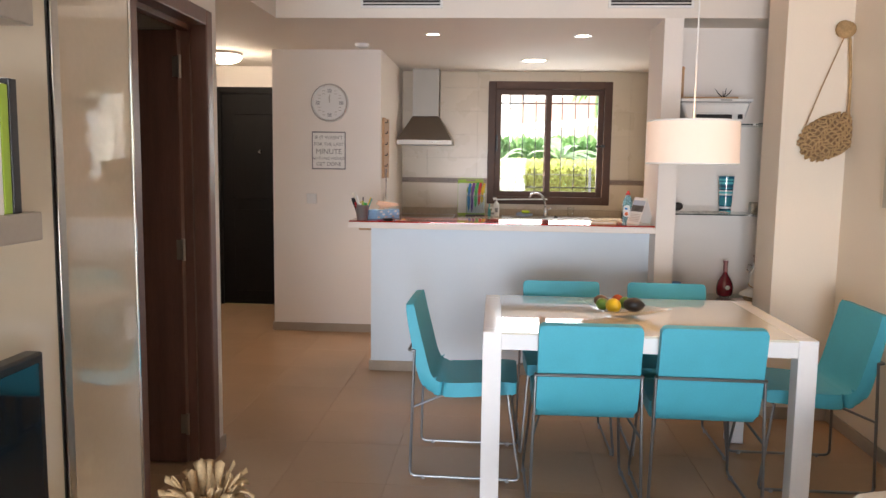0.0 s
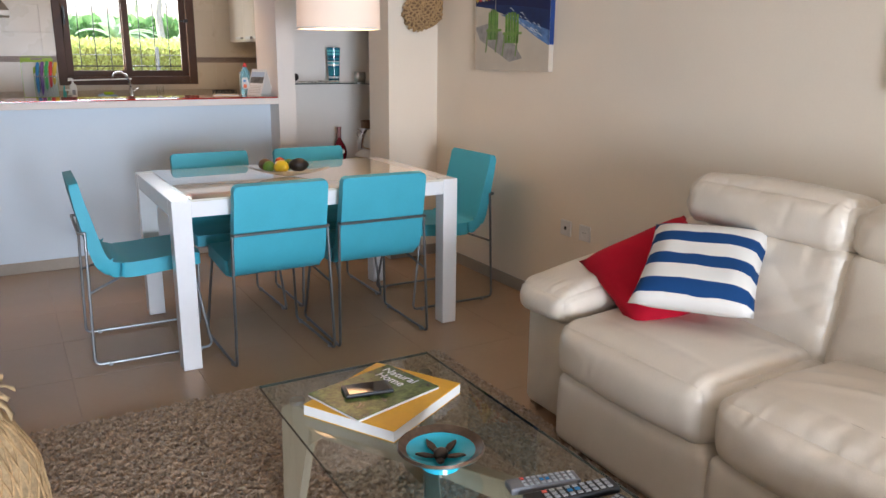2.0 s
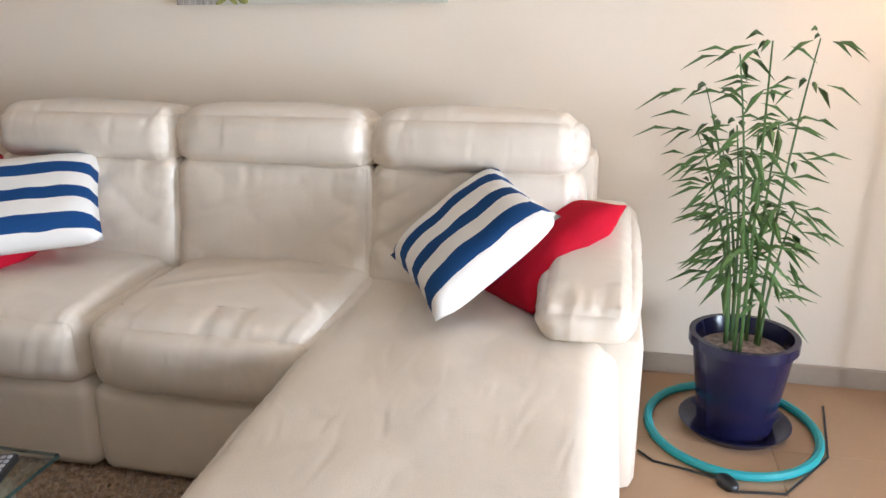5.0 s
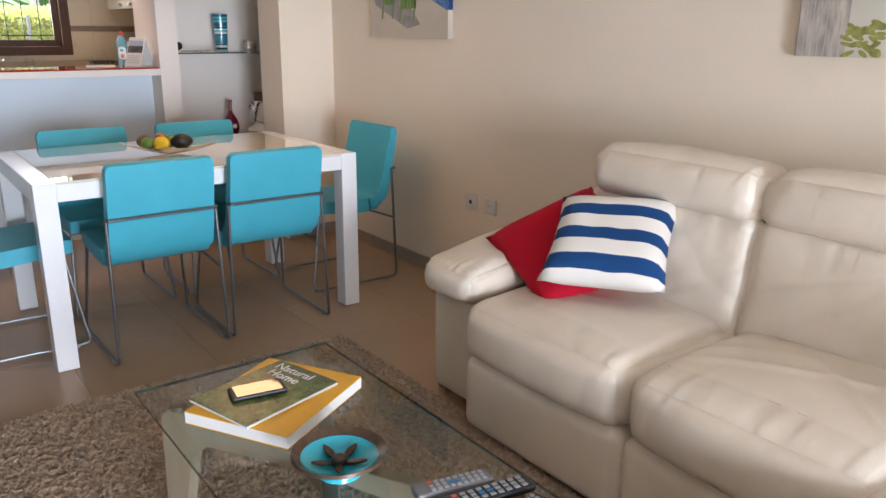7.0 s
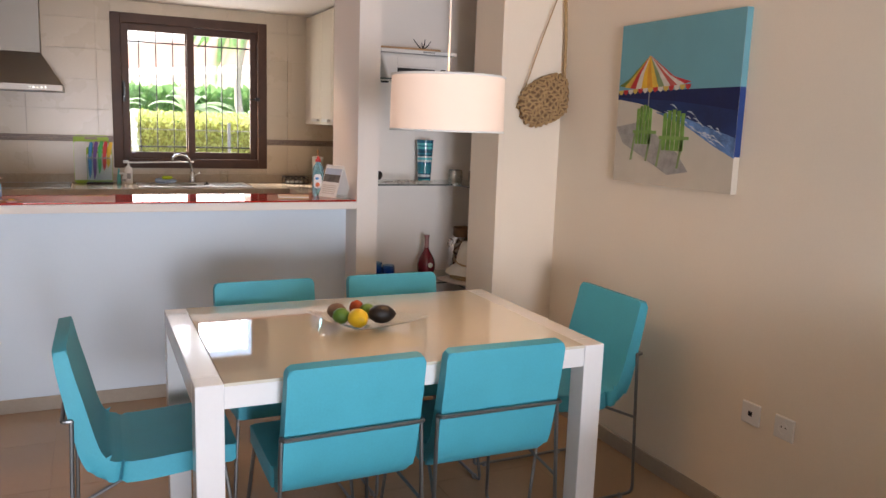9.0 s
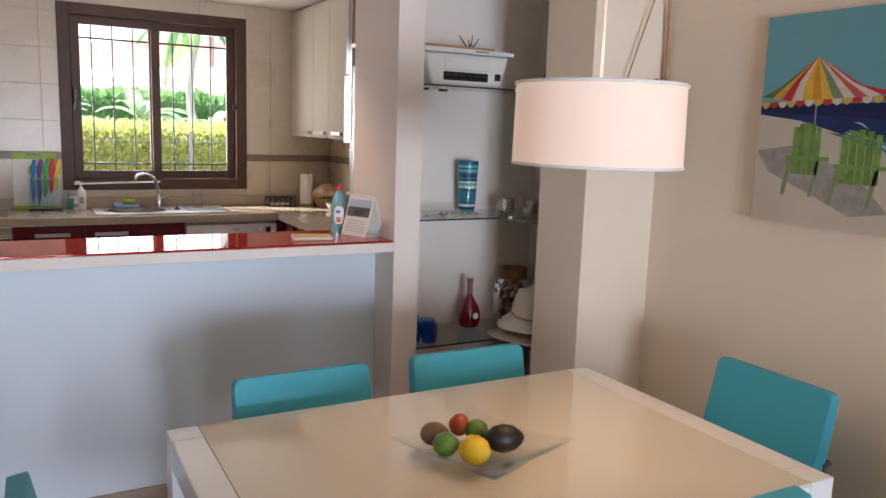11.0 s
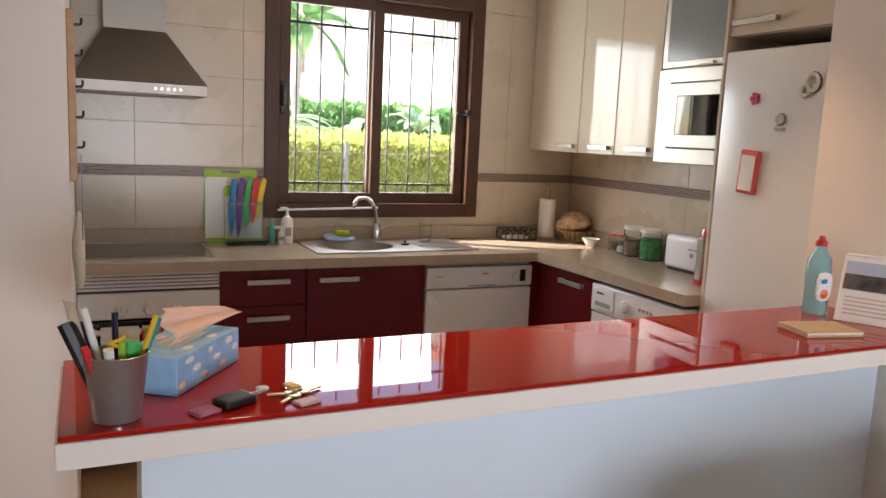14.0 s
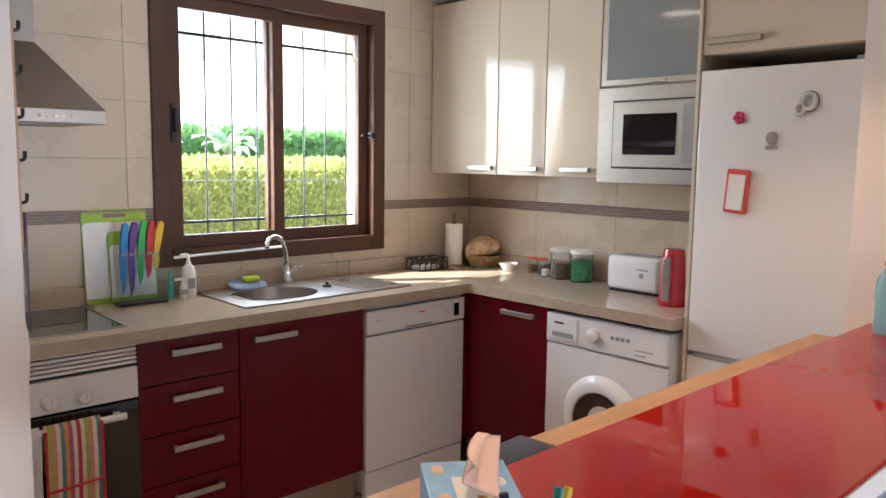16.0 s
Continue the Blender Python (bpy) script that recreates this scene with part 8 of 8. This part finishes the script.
part("cable", tube(B(), [(-0.03, 0.0, 0.006), (-0.08, -0.12, 0.005), (0.02, -0.35, 0.005), (0.25, -0.55, 0.005)], 0.0035, 6), BLACK, s)


def floor_lamp():
    """Floor lamp whose switch and light are seen beside the plant."""
    f = thing("floor_lamp", "steel floor lamp with pale shade, switched on", "lamp", T(3.38, -0.28, 0))
    part("base", lathe(B(), [(0, 0), (0.13, 0), (0.13, 0.012), (0.02, 0.025), (0, 0.025)], n=32), BRUSHED, f, smooth=True)
    part("pole", tube(B(), [(0, 0, 0.02), (0, 0, 1.53)], 0.011, 10), BRUSHED, f, smooth=True)
    part("shade", lathe(B(), [(0.192, 1.50), (0.15, 1.74), (0.146, 1.74), (0.189, 1.50), (0.192, 1.50)], n=40), SHADE, f, smooth=True)
    part("bulb", lathe(B(), [(0, 1.60), (0.02, 1.61), (0.03, 1.64), (0.02, 1.67), (0, 1.68)], n=14), BULB, f, smooth="all")
    lamp("floor_lamp_bulb", "POINT", T(3.38, -0.28, 1.568), 1.5, (1.0, 0.60, 0.32), radius=0.02)


floor_lamp()

# ---- outside the kitchen window ----
GRASS = plain("dry_lawn", (0.16, 0.17, 0.06), 0.95, vary=0.4, scale=3)
PAVE = plain("pale_paving", (0.42, 0.39, 0.34), 0.9, vary=0.1, scale=2)
bm = B()
box(bm, -400, 8.87, -0.5, 400, 500, -0.15)
box(bm, -400, -500, -0.5, 400, SOUTH - 0.2, -0.15)
box(bm, -400, SOUTH - 0.2, -0.5, -1.31, 8.87, -0.15)
box(bm, 4.2, SOUTH - 0.2, -0.5, 400, 8.87, -0.15)
setting(part("ground", bm, PAVE), "pale paved ground round the house", "ground")
HEDGE = leafy("clipped_hedge_leaf", (0.58, 0.62, 0.22), 0.6)
HEDGE_DARK = leafy("far_hedge_leaf", (0.22, 0.40, 0.15), 0.45)


def hedge(name, label, x0, x1, y0, y1, h, mt, n, leaf, seed, base_mt):
    rnd = random.Random(seed)
    hd = thing(name, label, "hedge", T(0, 0, -0.15))
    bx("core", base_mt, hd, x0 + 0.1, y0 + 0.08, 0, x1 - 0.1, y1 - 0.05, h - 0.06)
    vs, fs = [], []
    for k in range(n):
        top = rnd.random() < 0.22
        x = rnd.uniform(x0, x1)
        if top:
            y, z = rnd.uniform(y0, y1), h + rnd.uniform(-0.06, 0.05)
        else:
            y, z = y0 + rnd.uniform(-0.02, 0.09), rnd.uniform(0.0, h)
        d = Vector((rnd.uniform(-0.6, 0.6), rnd.uniform(-0.8, 0.2), rnd.uniform(0.1, 1.2))).normalized()
        s = d.cross(Vector((rnd.uniform(-1, 1), rnd.uniform(-1, 1), 0.3))).normalized()
        L = leaf * rnd.uniform(0.6, 1.3)
        o = Vector((x, y, z))
        i = len(vs)
        vs += [o, o + d * L * 0.5 + s * L * 0.28, o + d * L, o + d * L * 0.5 - s * L * 0.28]
        fs.append((i, i + 1, i + 2, i + 3))
    me = bpy.data.meshes.new("foliage")
    me.from_pydata(vs, [], fs)
    me.materials.append(mt)
    ob = new("foliage", me)
    ob.parent = hd
    tagged(ob, kind="stuff")
    return hd


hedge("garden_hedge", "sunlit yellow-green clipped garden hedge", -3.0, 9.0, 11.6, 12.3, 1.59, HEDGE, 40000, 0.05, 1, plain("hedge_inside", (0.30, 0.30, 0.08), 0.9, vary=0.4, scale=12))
hedge("far_hedge", "tall dark green hedge in front of the white house", -2.5, 14.0, 20.0, 21.5, 2.1, HEDGE_DARK, 9000, 0.22, 2, HEDGE_DARK)
fn = thing("wire_fence", "thin wire fence in front of the hedge", "fence", T(0, 11.45, -0.15))
for k in range(4):
    part("wire", tube(B(), [(-3, 0, 0.4 + 0.35 * k), (9, 0, 0.4 + 0.35 * k)], 0.004, 4), GREY, fn)
for k in range(7):
    part("post", tube(B(), [(-3 + 2 * k, 0, 0), (-3 + 2 * k, 0, 1.55)], 0.02, 6), GREY, fn)


def white_house():
    h = thing("white_house", "white rendered two-storey house with red-brown details", "house", pose(6.0, 30.0, -0.15, 0, 0, -60))
    W = plain("white_render", (0.85, 0.83, 0.80), 0.9, vary=0.03, scale=1)
    # terracotta lightened in colour to stand in for the strong outdoor glare
    TERRA = plain("glare_pale_terracotta", (0.52, 0.30, 0.25), 0.8)
    bx("wall", W, h, -10, 0, 0, 12, 8, 6.6)
    bx("roof", TERRA, h, -10.3, -0.4, 6.6, 12.3, 8.3, 6.9)
    bx("balcony", W, h, -4, -1.6, 3.0, 3.5, 0, 3.25)
    bx("balcony_wall", TERRA, h, -4, -1.6, 3.25, 3.5, -1.45, 4.1)
    for x, z in ((-7.5, 0.9), (-3, 0.9), (1.5, 0.9), (6, 0.9), (-7.5, 4.0), (-2, 3.9), (1.5, 3.9), (6, 4.0)):
        w = part("window", box(B(), x, -0.06, z, x + 1.3, 0.02, z + 1.4), plain("white_reveal", (0.7, 0.68, 0.65), 0.8), h)
        part("frame", box(B(), x + 0.08, -0.08, z + 0.08, x + 1.22, -0.05, z + 1.32), TERRA, w)
        # dark glass painted pale grey, again for the glare
        part("pane", box(B(), x + 0.16, -0.09, z + 0.16, x + 1.14, -0.075, z + 1.24), plain("glare_pale_pane", (0.45, 0.46, 0.46), 0.1), w)


white_house()


def palm(x, y, h, seed):
    p = thing("palm_tree", "tall palm tree with feathery crown behind the hedge", "tree", T(x, y, -0.15))
    # bark colour is paled so that the trunk looks washed out by bright light
    part("trunk", tube(B(), [(0.1 * math.sin(k), 0.05 * math.cos(k), h * k / 8) for k in range(9)], 0.09, 10, 0.07), plain("glare_pale_bark", (0.50, 0.44, 0.37), 0.9, vary=0.2, scale=20), p)
    rnd = random.Random(seed)
    vs, fs = [], []
    for f in range(22):
        a, el = rnd.uniform(0, 6.28), rnd.uniform(-0.6, 1.1)
        L = rnd.uniform(1.1, 1.6)
        for k in range(26):
            u = 0.12 + 0.88 * k / 25
            r = L * u * math.cos(el) * (1 - 0.15 * u)
            z = h + L * u * math.sin(el) - 0.5 * u * u
            o = Vector((r * math.cos(a), r * math.sin(a), z))
            for s in (-1, 1):
                ll = 0.24 * math.sin(math.pi * min(1, u * 0.9 + 0.1))
                tip = o + Vector((-math.sin(a) * s * ll + math.cos(a) * 0.15, math.cos(a) * s * ll + math.sin(a) * 0.15, -0.16))
                i = len(vs)
                vs += [o, (o + tip) / 2 + Vector((0, 0, 0.03)), tip, (o + tip) / 2 - Vector((0, 0, 0.02))]
                fs.append((i, i + 1, i + 2, i + 3))
    me = bpy.data.meshes.new("crown")
    me.from_pydata(vs, [], fs)
    me.materials.append(HEDGE_DARK)
    ob = new("crown", me)
    ob.parent = p
    tagged(ob, kind="stuff")




def broad_leaf_plant(x, y, h, n, seed):
    """Garden plant of long arching leaves with a folded midrib."""
    p = thing("broad_leaf_plant", "pale green garden plant with long arching leaves behind the hedge", "plant", T(x, y, -0.15), "plants behind the hedge")
    rnd = random.Random(seed)
    part("stalk", tube(B(), [(0, 0, 0), (0.02, 0, h * 0.35), (0, 0.02, h * 0.62)], 0.05, 8, 0.03), BROWN, p)
    for k in range(n):
        a, L, lift = rnd.uniform(0, 6.28), rnd.uniform(0.55, 0.95), rnd.uniform(0.35, 1.25)
        w = rnd.uniform(0.07, 0.11)
        bm = B()
        rows = []
        for i in range(8):
            u = i / 7
            r, z = L * u * math.cos(lift), h * 0.6 + L * u * math.sin(lift) - 0.55 * L * u * u
            ww = w * math.sin(math.pi * min(0.98, 0.08 + 0.9 * u)) ** 0.7
            rows.append([bm.verts.new((r * math.cos(a) - q * ww * math.sin(a), r * math.sin(a) + q * ww * math.cos(a), z + 0.25 * ww * abs(q))) for q in (-1, 0, 1)])
        for c0, c1 in zip(rows, rows[1:]):
            for q in range(2):
                bm.faces.new((c0[q], c0[q + 1], c1[q + 1], c1[q]))
        part("leaf", bm, PALELEAF, p, smooth="all")


PALELEAF = leafy("pale_garden_leaf", (0.42, 0.56, 0.36), 0.5)
for x, y, h, n, sd in ((2.75, 13.4, 2.75, 15, 31), (3.7, 13.6, 2.5, 13, 32), (1.75, 13.5, 2.55, 13, 33), (4.75, 13.9, 2.8, 14, 34), (0.8, 13.7, 2.6, 12, 35)):
    broad_leaf_plant(x, y, h, n, sd)

palm(4.5, 19.0, 3.75, 3)

# ---- pieces of floors and walls ----
PITCH = 0.48
bm = box(B(), -PITCH / 2 + 0.0006, -PITCH / 2 + 0.0006, -0.0035, PITCH / 2 - 0.0006, PITCH / 2 - 0.0006, 0.0, 0.0004, 1)
tile0 = part("tile", bm, FLOOR_TILE, floor)
first = True
for i in range(-7, 4):
    for j in range(-10, 11):
        x, y = 2.228 + (i + 0.5) * PITCH, 3.63 + (j + 0.5) * PITCH
        if not (-1.2 < x < 3.9 and -1.3 < y < 8.75):
            continue
        ob = tile0 if first else tile0.copy()
        if not first:
            scene.collection.objects.link(ob)
        first = False
        ob.location = (x, y, 0)


def minus(r, h):
    """Rectangle r without rectangle h, as up to four rectangles."""
    x0, z0, x1, z1 = r
    a0, b0, a1, b1 = h
    if a1 <= x0 or a0 >= x1 or b1 <= z0 or b0 >= z1:
        return [r]
    out = []
    if a0 > x0:
        out.append((x0, z0, a0, z1))
    if a1 < x1:
        out.append((a1, z0, x1, z1))
    m0, m1 = max(x0, a0), min(x1, a1)
    if b0 > z0:
        out.append((m0, z0, m1, b0))
    if b1 < z1:
        out.append((m0, b1, m1, z1))
    return [o for o in out if o[2] - o[0] > 0.02 and o[3] - o[1] > 0.02]


ROWS_Z = ((0.88, 0.99), (0.99, 1.238), (1.287, 1.49), (1.49, 1.72), (1.72, 1.95), (1.95, 2.18), (2.18, LOW))
G = 0.0007
for z0, z1 in ROWS_Z:
    for k in range(-1, 6):
        a, b = max(0.776, 0.531 + 0.5 * k), min(KITCH_E, 1.031 + 0.5 * k)
        if b - a < 0.03:
            continue
        for r in minus((a, z0, b, z1), (1.637, 1.037, 2.848, 2.243)):
            part("tile", box(B(), r[0] + G, KITCH_N, r[1] + G, r[2] - G, 8.581, r[3] - G, 0.001, 1), WALL_TILE, wall_north)
    for k in range(5):
        a, b = max(6.86, 6.573 + 0.5 * k), min(KITCH_N, 7.073 + 0.5 * k)
        if b - a < 0.03:
            continue
        part("tile", box(B(), KITCH_E, a + G, z0 + G, KITCH_E + 0.008, b - G, z1 - G, 0.001, 1), WALL_TILE, bpy.data.objects["wall_kitchen_east"])
for z in range(4):
    zz = 1.239 + z * 0.012
    for a, b in ((0.776, 1.637), (2.848, KITCH_E)):
        part("listel_strip", box(B(), a, KITCH_N - 0.003, zz, b, 8.581, zz + 0.0105, 0.002, 1), LISTEL, wall_north)
    part("listel_strip", box(B(), KITCH_E - 0.003, 6.86, zz, KITCH_E + 0.008, KITCH_N - 0.003, zz + 0.0105, 0.002, 1), LISTEL, bpy.data.objects["wall_kitchen_east"])
